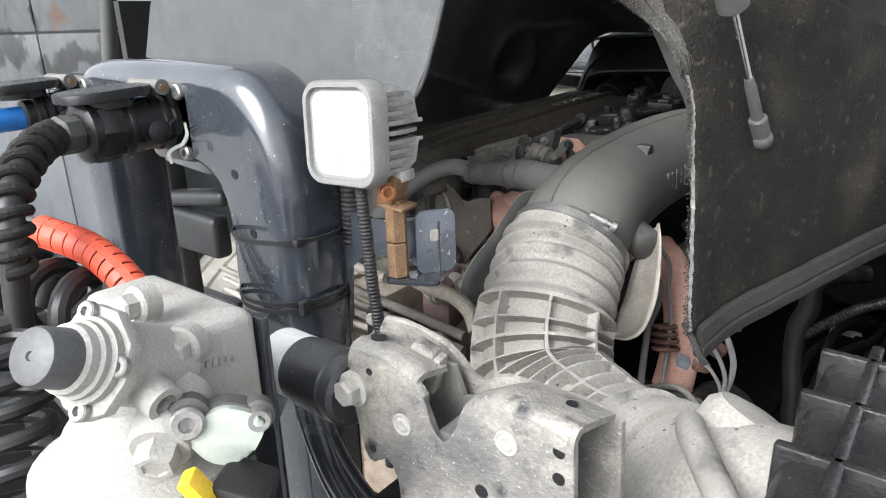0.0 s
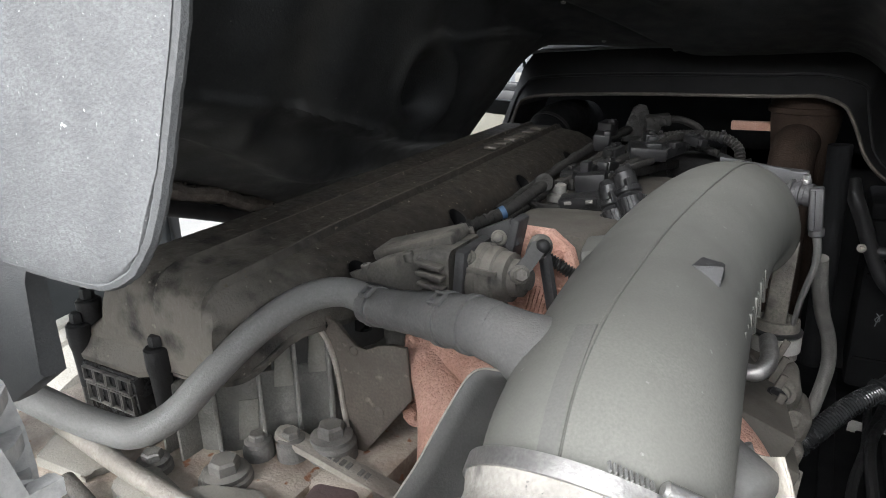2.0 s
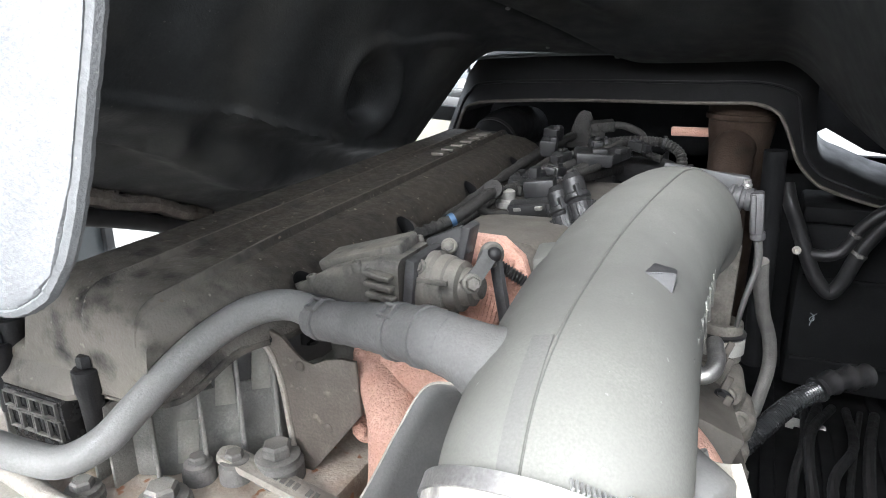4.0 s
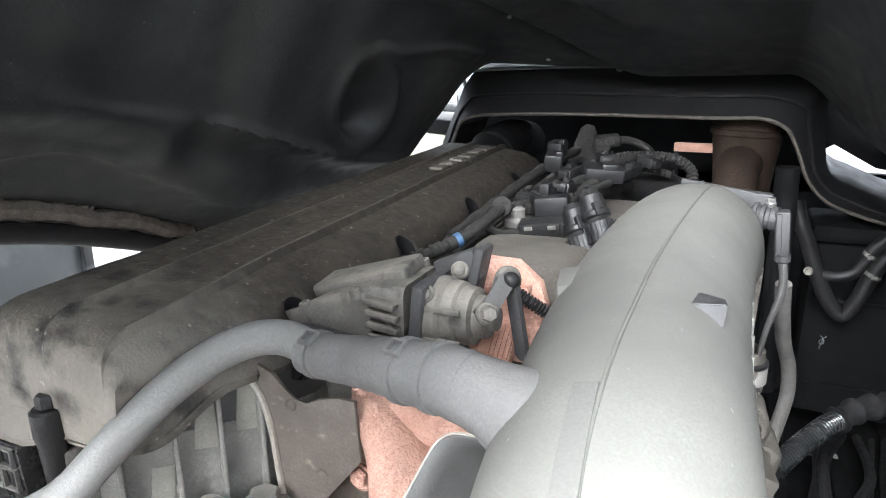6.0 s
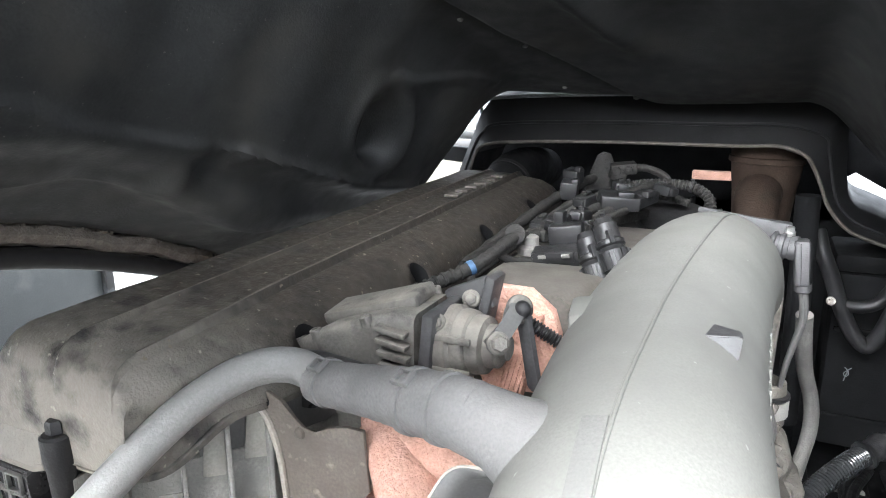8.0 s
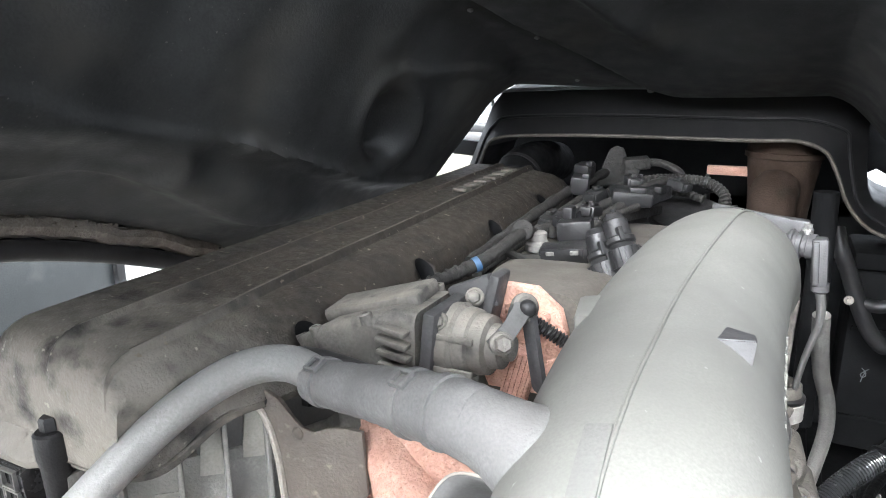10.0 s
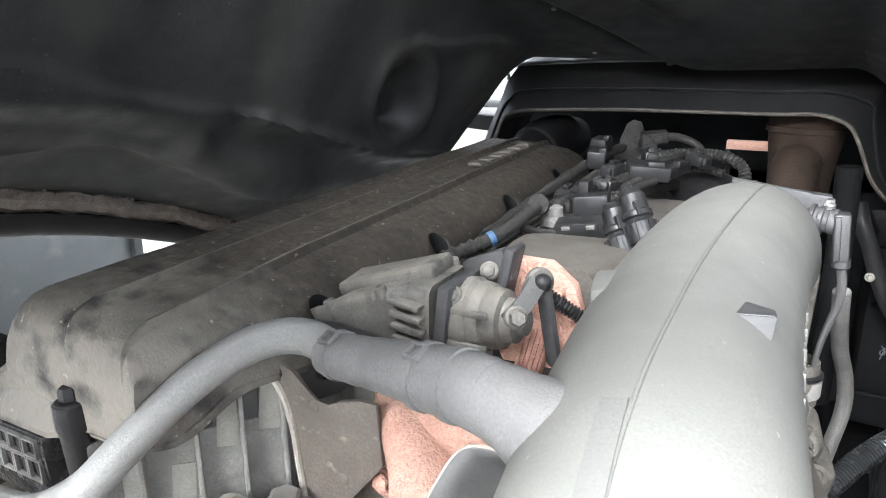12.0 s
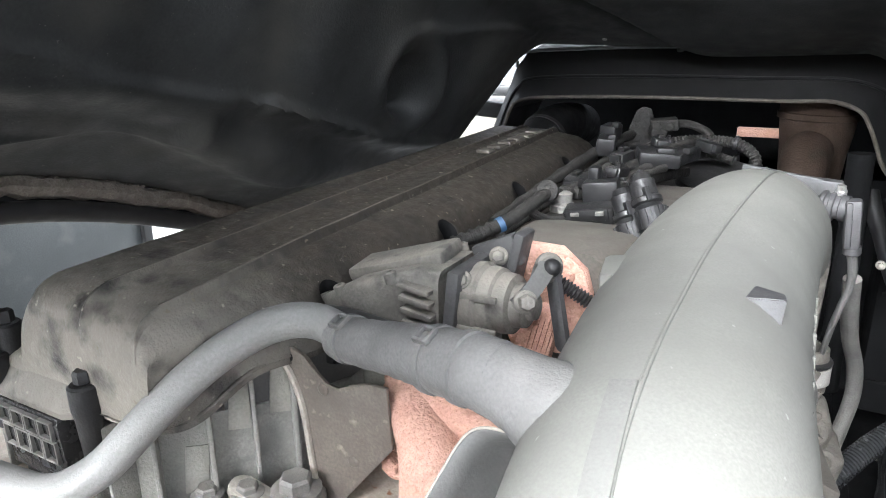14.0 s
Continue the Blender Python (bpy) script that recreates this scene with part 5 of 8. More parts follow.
def curved_shield(name, label, near, far, material, edge_material):
    ob = thing(name, label, "heat shield")
    n, f = curve_points(near, 8), curve_points(far, 8)
    bm = bmesh.new()
    g = []
    for a, b in zip(n, f):
        row = []
        for k in range(7):
            u = k / 6
            bow = Vector((0, 0.012, -0.010)) * math.sin(math.pi * u)
            row.append(bm.verts.new(a.lerp(b, u) + bow))
        g.append(row)
    for p, q in zip(g, g[1:]):
        for i in range(6):
            bm.faces.new((p[i], p[i + 1], q[i + 1], q[i]))
    sh = part("sheet", bm, material, ob, "", 60)
    md = sh.modifiers.new("thickness", "SOLIDIFY")
    md.thickness = 0.0025
    bm = bmesh.new()
    sweep(bm, n, 0.0011, 8)
    part("rim", bm, edge_material, ob, "worn bright rim")
    return ob


curved_shield("heat_shield", "dark curved sheet-metal heat shield with a worn rim",
              [(0.262, 0.205, 1.290), (0.232, 0.212, 1.290), (0.205, 0.212, 1.282), (0.192, 0.190, 1.255), (0.178, 0.160, 1.215), (0.165, 0.125, 1.182), (0.160, 0.100, 1.150), (0.166, 0.088, 1.115), (0.20, 0.08, 1.09)],
              [(0.285, 0.235, 1.26), (0.262, 0.245, 1.255), (0.25, 0.245, 1.235), (0.242, 0.228, 1.208), (0.236, 0.205, 1.175), (0.225, 0.175, 1.14), (0.222, 0.150, 1.11), (0.226, 0.14, 1.085), (0.24, 0.12, 1.07)], "rubber", "alloy")
curved_shield("heat_shield", "pale leaf-shaped sheet-metal heat shield beside the bellows",
              [(0.436, 0.235, 1.262), (0.446, 0.222, 1.240), (0.456, 0.200, 1.205), (0.462, 0.175, 1.160), (0.455, 0.155, 1.120), (0.436, 0.145, 1.102), (0.41, 0.14, 1.100)],
              [(0.412, 0.252, 1.25), (0.408, 0.242, 1.225), (0.406, 0.222, 1.190), (0.405, 0.20, 1.150), (0.402, 0.175, 1.115), (0.395, 0.165, 1.100), (0.39, 0.155, 1.098)], "alloy", "alloy")


def stub_sensor():
    ob = thing("pipe_stub", "dusty grey pipe stub beside the intake pipe", "pipe")
    bm = bmesh.new()
    lathe(bm, (0.385, 0.25, 1.238), (0.75, -0.45, -0.25), [(0, 0.026), (0.045, 0.026), (0.048, 0.024), (0.052, 0.016)], 24)
    part("stub", bm, "rubber", ob)
    ob = thing("pipe_stub", "dusty grey pipe stub inside the dark shield", "pipe")
    bm = bmesh.new()
    lathe(bm, (0.285, 0.215, 1.235), (-1, -0.05, 0.05), [(0, 0.026), (0.050, 0.026), (0.054, 0.023)], 24)
    part("stub", bm, "rubber", ob)


stub_sensor()


def corrugated(bm, ctrl, r, pitch=0.005, depth=0.12, seg=12):
    line = curve_points(ctrl, 10)
    length = sum((q - p).length for p, q in zip(line, line[1:]))
    n = max(8, int(length / pitch * 4))
    acc, out, tot = 0.0, [line[0]], 0.0
    step = length / n
    for p, q in zip(line, line[1:]):
        d = (q - p).length
        while acc + d >= step:
            f = (step - acc) / d
            p = p.lerp(q, f)
            d = (q - p).length
            acc = 0.0
            out.append(p)
        acc += d
    sweep(bm, out, lambda i, u: r * (1 + (depth if i % 4 < 2 else 0)), seg)


def harness():
    ob = thing("wiring_harness", "dusty black wiring harness with plugs on the engine", "wiring harness")
    bm = bmesh.new()
    sweep(bm, curve_points([(0.018, 0.452, 1.300), (0.050, 0.490, 1.312), (0.085, 0.530, 1.328), (0.100, 0.565, 1.340), (0.104, 0.60, 1.346), (0.108, 0.63, 1.345), (0.112, 0.66, 1.335)], 8), lambda i, u: 0.0078 + 0.0006 * math.sin(i * 2.3), 12)
    part("loom", bm, "loom", ob)
    for k in range(9):
        bm = bmesh.new()
        u = k / 8
        at = Vector((0.022, 0.456, 1.3015)).lerp(Vector((0.076, 0.519, 1.3235)), u)
        lathe(bm, at, (0.6, 0.72, 0.25), [(-0.0022, 0.0078), (-0.0015, 0.0089), (0.0015, 0.0089), (0.0022, 0.0078)], 14, False)
        part("wrap", bm, "loom", ob)
    bm = bmesh.new()
    lathe(bm, (0.082, 0.526, 1.3265), (0.6, 0.72, 0.3), [(0, 0.0086), (0.007, 0.0088)], 16, False)
    part("tape", bm, "tape_blue", ob, "blue tape band")
    bm = bmesh.new()
    sweep(bm, curve_points([(0.100, 0.575, 1.335), (0.112, 0.590, 1.324), (0.128, 0.606, 1.321), (0.145, 0.614, 1.322)], 6), 0.0052, 10)
    part("branch", bm, "loom", ob)
    bm = bmesh.new()
    lathe(bm, (0.106, 0.618, 1.350), (0.2, -0.9, 0.3), [(-0.007, 0.007), (-0.006, 0.0125), (0.006, 0.0125), (0.007, 0.007)], 20)
    part("clip_ring", bm, "loom", ob)
    bm = bmesh.new()
    lathe(bm, (0.118, 0.640, 1.322), (0, 0, 1), [(0, 0.016), (0.008, 0.016), (0.012, 0.011), (0.022, 0.011), (0.024, 0.008)], 16)
    part("fixing_nut", bm, "case", ob)
    bm = bmesh.new()
    box(bm, (0.158, 0.622, 1.326), (0.058, 0.030, 0.023), pose(0, 0, 0, 8, -8, 6), 0.003)
    box(bm, (0.158, 0.6055, 1.329), (0.050, 0.004, 0.014), pose(0, 0, 0, 8, -8, 6), 0.001)
    part("plug_block", bm, "black", ob, "black rectangular plug")
    for dx in (-0.013, 0.016):
        bm = bmesh.new()
        box(bm, (0.158 + dx, 0.603, 1.331 + dx * 0.14), (0.010, 0.004, 0.005), pose(0, 0, 0, 8, -8, 6), 0.001)
        part("latch", bm, "case", ob)
    bm = bmesh.new()
    box(bm, (0.162, 0.648, 1.350), (0.042, 0.03, 0.026), pose(0, 0, 0, 0, -6, 8), 0.004)
    box(bm, (0.150, 0.66, 1.366), (0.012, 0.02, 0.02), None, 0.002)
    part("plug_block", bm, "black", ob)
    for x, y, z in ((0.2215, 0.575, 1.316), (0.2400, 0.575, 1.334)):
        bm = bmesh.new()
        ax = Vector((-0.42, 0.40, 0.85)).normalized()
        lathe(bm, (x, y, z), ax, [(-0.020, 0.010), (-0.006, 0.0130), (-0.004, 0.0175), (0.017, 0.0182), (0.019, 0.0155), (0.023, 0.0140), (0.025, 0.0165), (0.030, 0.0165), (0.032, 0.0140), (0.050, 0.0135), (0.052, 0.0115), (0.058, 0.0095)], 22)
        box(bm, Vector((x, y, z)) + ax * 0.036 + Vector((0.004, -0.0125, 0.003)), (0.010, 0.006, 0.016), basis(ax).to_4x4(), 0.001)
        m = Matrix.Translation((x, y, z)) @ basis(ax)
        plug = part("round_plug", bm, "black", ob, "round screw plug with a knurled ring")
        for k in range(14):
            a = 2 * math.pi * k / 14
            bm = bmesh.new()
            box(bm, m @ Vector((0.0180 * math.cos(a), 0.0180 * math.sin(a), 0.0065)), (0.0036, 0.0036, 0.020), m.to_3x3().to_4x4() @ pose(0, 0, 0, 0, 0, math.degrees(a)))
            part("knurl", bm, "black", plug)
    # long ducts towards the front
    bm = bmesh.new()
    box(bm, (0.150, 0.86, 1.322), (0.030, 0.36, 0.016), pose(0, 0, 0, -4, 0, -13), 0.004)
    part("cable_duct", bm, "loom", ob)
    for k in range(12):
        bm = bmesh.new()
        u = k / 11
        box(bm, (0.118 + 0.075 * u, 0.72 + 0.30 * u, 1.333 + 0.015 * u), (0.034, 0.004, 0.006), pose(0, 0, 0, 0, 0, -13), 0.001)
        part("duct_tooth", bm, "black", ob)
    bm = bmesh.new()
    sweep(bm, curve_points([(0.035, 0.62, 1.30), (0.045, 0.75, 1.318), (0.055, 0.90, 1.335), (0.060, 1.05, 1.342), (0.07, 1.18, 1.345)], 8), lambda i, u: 0.009 + 0.001 * math.sin(i * 1.7), 12)
    part("loom", bm, "loom", ob)
    bm = bmesh.new()
    sweep(bm, curve_points([(0.11, 0.70, 1.335), (0.13, 0.80, 1.338), (0.155, 0.90, 1.345), (0.18, 0.98, 1.352), (0.20, 1.06, 1.355)], 8), lambda i, u: 0.0085 + 0.001 * math.sin(i * 2.1), 12)
    part("loom", bm, "loom", ob)
    for x, y, z, sx, sy, sz, rz in ((0.175, 0.90, 1.352, 0.06, 0.05, 0.022, 20), (0.205, 0.93, 1.352, 0.03, 0.06, 0.02, -20), (0.075, 0.98, 1.352, 0.03, 0.04, 0.03, 10), (0.055, 1.08, 1.360, 0.03, 0.035, 0.03, -10)):
        bm = bmesh.new()
        box(bm, (x, y, z), (sx, sy, sz), pose(0, 0, 0, 5, 4, rz), 0.004)
        box(bm, (x + 0.012, y - 0.01, z + sz * 0.5), (sx * 0.4, sy * 0.4, 0.010), pose(0, 0, 0, 0, 0, rz), 0.002)
        part("plug_block", bm, "black", ob)
    # ribbed conduits, straps and lead plugs running forward
    for ctrl, r in (([(0.108, 1.06, 1.318), (0.130, 1.09, 1.335), (0.165, 1.11, 1.346), (0.212, 1.12, 1.350), (0.262, 1.12, 1.347), (0.292, 1.11, 1.330), (0.300, 1.10, 1.300)], 0.0085),
                    ([(0.100, 1.02, 1.315), (0.128, 1.05, 1.326), (0.175, 1.07, 1.334), (0.225, 1.075, 1.334), (0.265, 1.07, 1.325)], 0.0065),
                    ([(0.110, 0.66, 1.338), (0.112, 0.74, 1.334), (0.114, 0.84, 1.338), (0.128, 0.94, 1.344), (0.140, 1.05, 1.346)], 0.0075),
                    ([(0.172, 0.66, 1.345), (0.165, 0.73, 1.338), (0.160, 0.80, 1.338), (0.175, 0.93, 1.342), (0.194, 1.05, 1.342)], 0.0065),
                    ([(0.210, 0.63, 1.352), (0.196, 0.67, 1.362), (0.185, 0.74, 1.352), (0.196, 0.85, 1.346)], 0.0050),
                    ([(0.062, 0.58, 1.300), (0.064, 0.68, 1.306), (0.078, 0.80, 1.322), (0.090, 0.93, 1.336)], 0.0060)):
        bm = bmesh.new()
        corrugated(bm, ctrl, r, 0.0065, 0.16, 10)
        part("conduit", bm, "loom", ob)
        line = curve_points(ctrl, 6)
        for f in (0.3, 0.68):
            p, q = line[int(f * (len(line) - 1))], line[int(f * (len(line) - 1)) + 1]
            bm = bmesh.new()
            lathe(bm, p, q - p, [(-0.003, r * 1.1), (-0.0026, r * 1.32), (0.0026, r * 1.32), (0.003, r * 1.1)], 12, False)
            box(bm, p + Vector((0.0, 0.0, r * 1.35)), (0.006, 0.006, 0.005), None, 0.001)
            part("cable_tie", bm, "black", ob)
    for x, y, z, rz, lean in ((0.136, 0.700, 1.352, -14, 10), (0.150, 0.765, 1.350, -10, -8), (0.132, 0.860, 1.356, -16, 6), (0.160, 0.985, 1.360, 24, 0), (0.226, 1.035, 1.352, 60, 8), (0.096, 0.755, 1.336, -8, 12)):
        m = Matrix.Translation((x, y, z)) @ pose(0, 0, 0, lean, 5, rz)
        bm = bmesh.new()
        box(bm, m @ Vector((0, 0, 0)), (0.022, 0.034, 0.017), m.to_3x3().to_4x4(), 0.003)
        box(bm, m @ Vector((0, -0.018, 0.001)), (0.017, 0.010, 0.012), m.to_3x3().to_4x4(), 0.002)
        box(bm, m @ Vector((0, 0.004, 0.010)), (0.009, 0.018, 0.005), m.to_3x3().to_4x4(), 0.001)
        plug = part("lead_plug", bm, "black", ob)
        bm = bmesh.new()
        box(bm, m @ Vector((0, -0.004, 0.0135)), (0.007, 0.006, 0.003), m.to_3x3().to_4x4(), 0.0008)
        part("latch", bm, "loom", plug)
    return ob


harness()


def front_ancillaries():
    ob = thing("front_drive", "dark dusty round drive cover ahead of the engine", "cover")
    bm = bmesh.new()
    lathe(bm, (0.23, 1.13, 1.125), (0, -0.35, 1), [(0, 0.10), (0.13, 0.098), (0.165, 0.090), (0.175, 0.080), (0.175, 0.055), (0.185, 0.05), (0.188, 0.01)], 36)
    part("cover", bm, "black", ob)
    for k in range(18):
        a = 2 * math.pi * k / 18
        m = Matrix.Translation((0.23, 1.13, 1.125)) @ basis((0, -0.35, 1))
        bm = bmesh.new()
        box(bm, m @ Vector((0.092 * math.cos(a), 0.092 * math.sin(a), 0.155)), (0.014, 0.006, 0.05), m.to_3x3().to_4x4() @ pose(0, 0, 0, 0, 0, math.degrees(a)), 0.001)
        part("rib", bm, "black", ob)
    ob = thing("lifting_bracket", "dusty bracket and valve block at the engine front", "bracket")
    bm = bmesh.new()
    plate(bm, [(-0.030, -0.05), (0.030, -0.05), (0.026, 0.008), (0.019, 0.026), (0.004, 0.030), (-0.008, 0.022), (-0.020, -0.01)], 0.01, Matrix.Translation((0.070, 1.24, 1.362)) @ pose(0, 0, 0, 82, 0, 12), 0.002)
    part("plate", bm, "loom", ob)
    bm = bmesh.new()
    box(bm, (0.120, 1.22, 1.362), (0.050, 0.05, 0.022), pose(0, 0, 0, 0, -6, 15), 0.004)
    box(bm, (0.112, 1.205, 1.350), (0.030, 0.03, 0.020), pose(0, 0, 0, 0, 10, 25), 0.004)
    lathe(bm, (0.112, 1.195, 1.360), (0.1, -1, 0), [(0, 0.008), (0.008, 0.008), (0.009, 0.004)], 12)
    lathe(bm, (0.134, 1.198, 1.362), (0.1, -1, 0), [(0, 0.008), (0.008, 0.008), (0.009, 0.004)], 12)
    part("valve_block", bm, "loom", ob)
    bm = bmesh.new()
    sweep(bm, curve_points([(0.14, 1.22, 1.364), (0.165, 1.21, 1.366), (0.190, 1.20, 1.360), (0.206, 1.20, 1.350), (0.212, 1.20, 1.335)], 8), 0.0075, 12)
    part("elbow", bm, "loom", ob)
    ob = thing("coolant_hose", "fat black coolant hose at the engine front", "hose")
    bm = bmesh.new()
    sweep(bm, curve_points([(-0.235, 1.42, 1.05), (-0.230, 1.42, 1.18), (-0.222, 1.44, 1.265), (-0.215, 1.50, 1.300), (-0.205, 1.60, 1.305), (-0.20, 1.72, 1.29)], 8), 0.056, 24)
    part("tube", bm, "deep_black", ob)
    bm = bmesh.new()
    lathe(bm, (-0.218, 1.468, 1.286), (0.05, 0.85, 0.42), [(0, 0.057), (0.001, 0.0595), (0.012, 0.0595), (0.013, 0.057)], 30, False)
    part("clamp", bm, "black", ob)
    ob = thing("exhaust_pipe", "brown rusty upright exhaust pipe under the cab", "pipe")
    bm = bmesh.new()
    sweep(bm, curve_points([(0.377, 1.62, 0.80), (0.36, 1.58, 0.72), (0.28, 1.40, 0.68), (0.0, 1.15, 0.68)], 8), 0.05, 20)
    lathe(bm, (0.368, 1.62, 0.75), (0.02, 0.0, 1), [(0, 0.062), (0.40, 0.064), (0.47, 0.066), (0.52, 0.070), (0.565, 0.076), (0.60, 0.079), (0.70, 0.080)], 36)
    part("tube", bm, "brown_rust", ob)
    bm = bmesh.new()
    lathe(bm, (0.379, 1.62, 1.342), (0.02, 0.0, 1), [(0, 0.079), (0.002, 0.084), (0.014, 0.084), (0.016, 0.080), (0.06, 0.081)], 36, False)
    part("band", bm, "brown_rust", ob, "flaking rusty band")
    bm = bmesh.new()
    sweep(bm, curve_points([(0.372, 1.575, 1.275), (0.368, 1.545, 1.272), (0.366, 1.522, 1.255), (0.365, 1.512, 1.215), (0.365, 1.51, 1.10), (0.365, 1.51, 0.85)], 8), 0.050, 28)
    part("elbow", bm, "brown_rust", ob)
    bm = bmesh.new()
    box(bm, (0.265, 1.62, 1.305), (0.10, 0.02, 0.022), None, 0.003)
    part("stay", bm, "salmon", ob, "rust-red flat stay")
    ob = thing("bracket_post", "dark upright post beside the exhaust pipe", "post")
    bm = bmesh.new()
    sweep(bm, curve_points([(0.465, 1.28, 0.85), (0.462, 1.28, 1.10), (0.456, 1.28, 1.32)], 8), 0.022, 14)
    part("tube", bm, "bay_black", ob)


front_ancillaries()


def pipe_sensor():
    ob = thing("pressure_sensor", "grey sensor with a bent lead on the intake flange", "sensor")
    bm = bmesh.new()
    lathe(bm, (0.392, 0.832, 1.318), (1, -0.25, -0.04), [(0, 0.013), (0.004, 0.019), (0.008, 0.019), (0.009, 0.016), (0.013, 0.016), (0.014, 0.0185), (0.019, 0.0185), (0.020, 0.015), (0.025, 0.015), (0.026, 0.0165), (0.034, 0.0165), (0.036, 0.012)], 22)
    box(bm, (0.398, 0.828, 1.296), (0.008, 0.012, 0.030), pose(0, 0, 0, 0, 8, 0), 0.002)
    part("body", bm, "sensor_grey", ob)
    bm = bmesh.new()
    box(bm, (0.432, 0.818, 1.300), (0.019, 0.024, 0.062), pose(0, 0, 0, 0, -5, 0), 0.004)
    box(bm, (0.4275, 0.805, 1.300), (0.007, 0.005, 0.056), pose(0, 0, 0, 0, -5, 0), 0.0015)
    lathe(bm, (0.436, 0.818, 1.272), (0.08, 0, -1), [(0, 0.0105), (0.010, 0.0105), (0.012, 0.0085)], 14)
    part("boot", bm, "sensor_grey", ob, "grey angled plug boot")
    bm = bmesh.new()
    sweep(bm, curve_points([(0.437, 0.82, 1.262), (0.441, 0.82, 1.240), (0.441, 0.82, 1.215), (0.435, 0.82, 1.187), (0.429, 0.82, 1.158), (0.424, 0.82, 1.12)], 8), lambda i, u: 0.0088 - 0.0035 * u, 12, True, 0.7)
    part("lead", bm, "rubber", ob)
    bm = bmesh.new()
    hexbolt(bm, (0.415, 0.830, 1.337), (0, -0.2, 1), 0.0055, 0.008, 1.2)
    part("bolt", bm, "steel", ob)
    bm = bmesh.new()
    plate(bm, [(-0.055, 0.012), (0.040, 0.006), (0.046, -0.010), (0.046, -0.044), (0.030, -0.050), (0.0, -0.022), (-0.055, 0.004)], 0.006, pose(0.352, 0.838, 1.346, 90, 4, 0), 0.0015)
    part("mount", bm, "sensor_grey", ob)


pipe_sensor()


def side_unit():
    ob = thing("valve_unit", "dusty cast valve unit with a white collar", "valve")
    bm = bmesh.new()
    lathe(bm, (0.402, 0.835, 1.06), (0.0, 0.05, 1), [(0, 0.034), (0.02, 0.034), (0.05, 0.033), (0.060, 0.032), (0.061, 0.027), (0.035, 0.026), (0.035, 0.0003)], 26)
    part("sleeve", bm, "pale_cast", ob)
    bm = bmesh.new()
    lathe(bm, (0.402, 0.835, 1.072), (0.0, 0.05, 1), [(0, 0.036), (0.001, 0.0375), (0.024, 0.0375), (0.025, 0.036)], 26, False)
    part("collar", bm, "white_cast", ob, "white collar")
    bm = bmesh.new()
    lathe(bm, (0.402, 0.835, 1.098), (0.0, 0.05, 1), [(0, 0.036), (0.002, 0.038), (0.006, 0.038), (0.008, 0.033)], 26, False)
    part("seal_ring", bm, "clean_rubber", ob)
    bm = bmesh.new()
    box(bm, (0.404, 0.805, 1.030), (0.082, 0.095, 0.050), pose(0, 0, 0, 6, 10, 8), 0.018, 4)
    box(bm, (0.418, 0.80, 0.985), (0.090, 0.085, 0.055), pose(0, 0, 0, 2, 12, 8), 0.016, 4)
    box(bm, (0.425, 0.785, 0.930), (0.060, 0.085, 0.070), pose(0, 0, 0, 0, 14, 8), 0.014, 4)
    part("casting", bm, "pale_cast", ob)
    for x, y, z, d, r in ((0.396, 0.755, 1.055, (-0.1, -0.5, 0.9), 0.016), (0.424, 0.750, 1.040, (0.2, -0.6, 0.8), 0.019), (0.442, 0.760, 0.995, (0.4, -0.8, 0.3), 0.017), (0.440, 0.748, 0.955, (0.3, -0.9, 0.2), 0.012), (0.412, 0.745, 0.985, (0.0, -1, 0.3), 0.014)):
        bm = bmesh.new()
        lathe(bm, (x, y, z), d, [(-0.022, r * 1.15), (0.0, r), (0.004, r * 0.92), (0.005, r * 0.6), (0.002, r * 0.5), (0.002, 0.0003)], 20)
        part("boss", bm, "pale_cast", ob)
    for k in range(3):
        bm = bmesh.new()
        box(bm, (0.386 + 0.020 * k, 0.752, 1.010 - 0.006 * k), (0.005, 0.016, 0.060), pose(0, 0, 0, -10, 12, 8), 0.002)
        part("rib", bm, "pale_cast", ob)
    bm = bmesh.new()
    box(bm, (0.400, 0.858, 1.165), (0.032, 0.012, 0.150), pose(0, 0, 0, -3, 2, 6), 0.004)
    part("backing", bm, "pale_cast", ob, "flat cream-grey upright web")
    for k in range(4):
        bm = bmesh.new()
        cyl(bm, (0.425 + 0.012 * k, 0.735, 0.93), (0.422 + 0.012 * k, 0.733, 0.885), 0.0042, None, 10)
        part("pin", bm, "alloy", ob)
    ob = thing("control_module", "black dusty control module on the engine flank", "module")
    bm = bmesh.new()
    box(bm, (0.375, 0.70, 1.055), (0.10, 0.30, 0.05), pose(0, 0, 0, -10, 22, 4), 0.006)
    box(bm, (0.385, 0.70, 1.01), (0.10, 0.30, 0.05), pose(0, 0, 0, -10, 22, 4), 0.006)
    part("case", bm, "egr", ob)
    for k in range(7):
        bm = bmesh.new()
        box(bm, (0.418 - 0.002 * k, 0.575 + 0.042 * k, 1.034 + 0.0075 * k), (0.010, 0.006, 0.075), pose(0, 0, 0, -10, 22, 4), 0.002)
        part("rib", bm, "egr", ob)
    for k in range(2):
        bm = bmesh.new()
        lathe(bm, (0.418, 0.60 + 0.09 * k, 1.052 + 0.014 * k), (0.35, -0.2, 0.9), [(-0.02, 0.015), (0.004, 0.014), (0.006, 0.011), (0.002, 0.009), (0.002, 0.0003)], 18)
        part("socket", bm, "black", ob)
    for k in range(3):
        bm = bmesh.new()
        hexbolt(bm, (0.362 + 0.004 * k, 0.60 + 0.07 * k, 1.088 - 0.014 * k), (0.3, -0.2, 0.9), 0.006, 0.006)
        part("screw", bm, "alloy", ob)
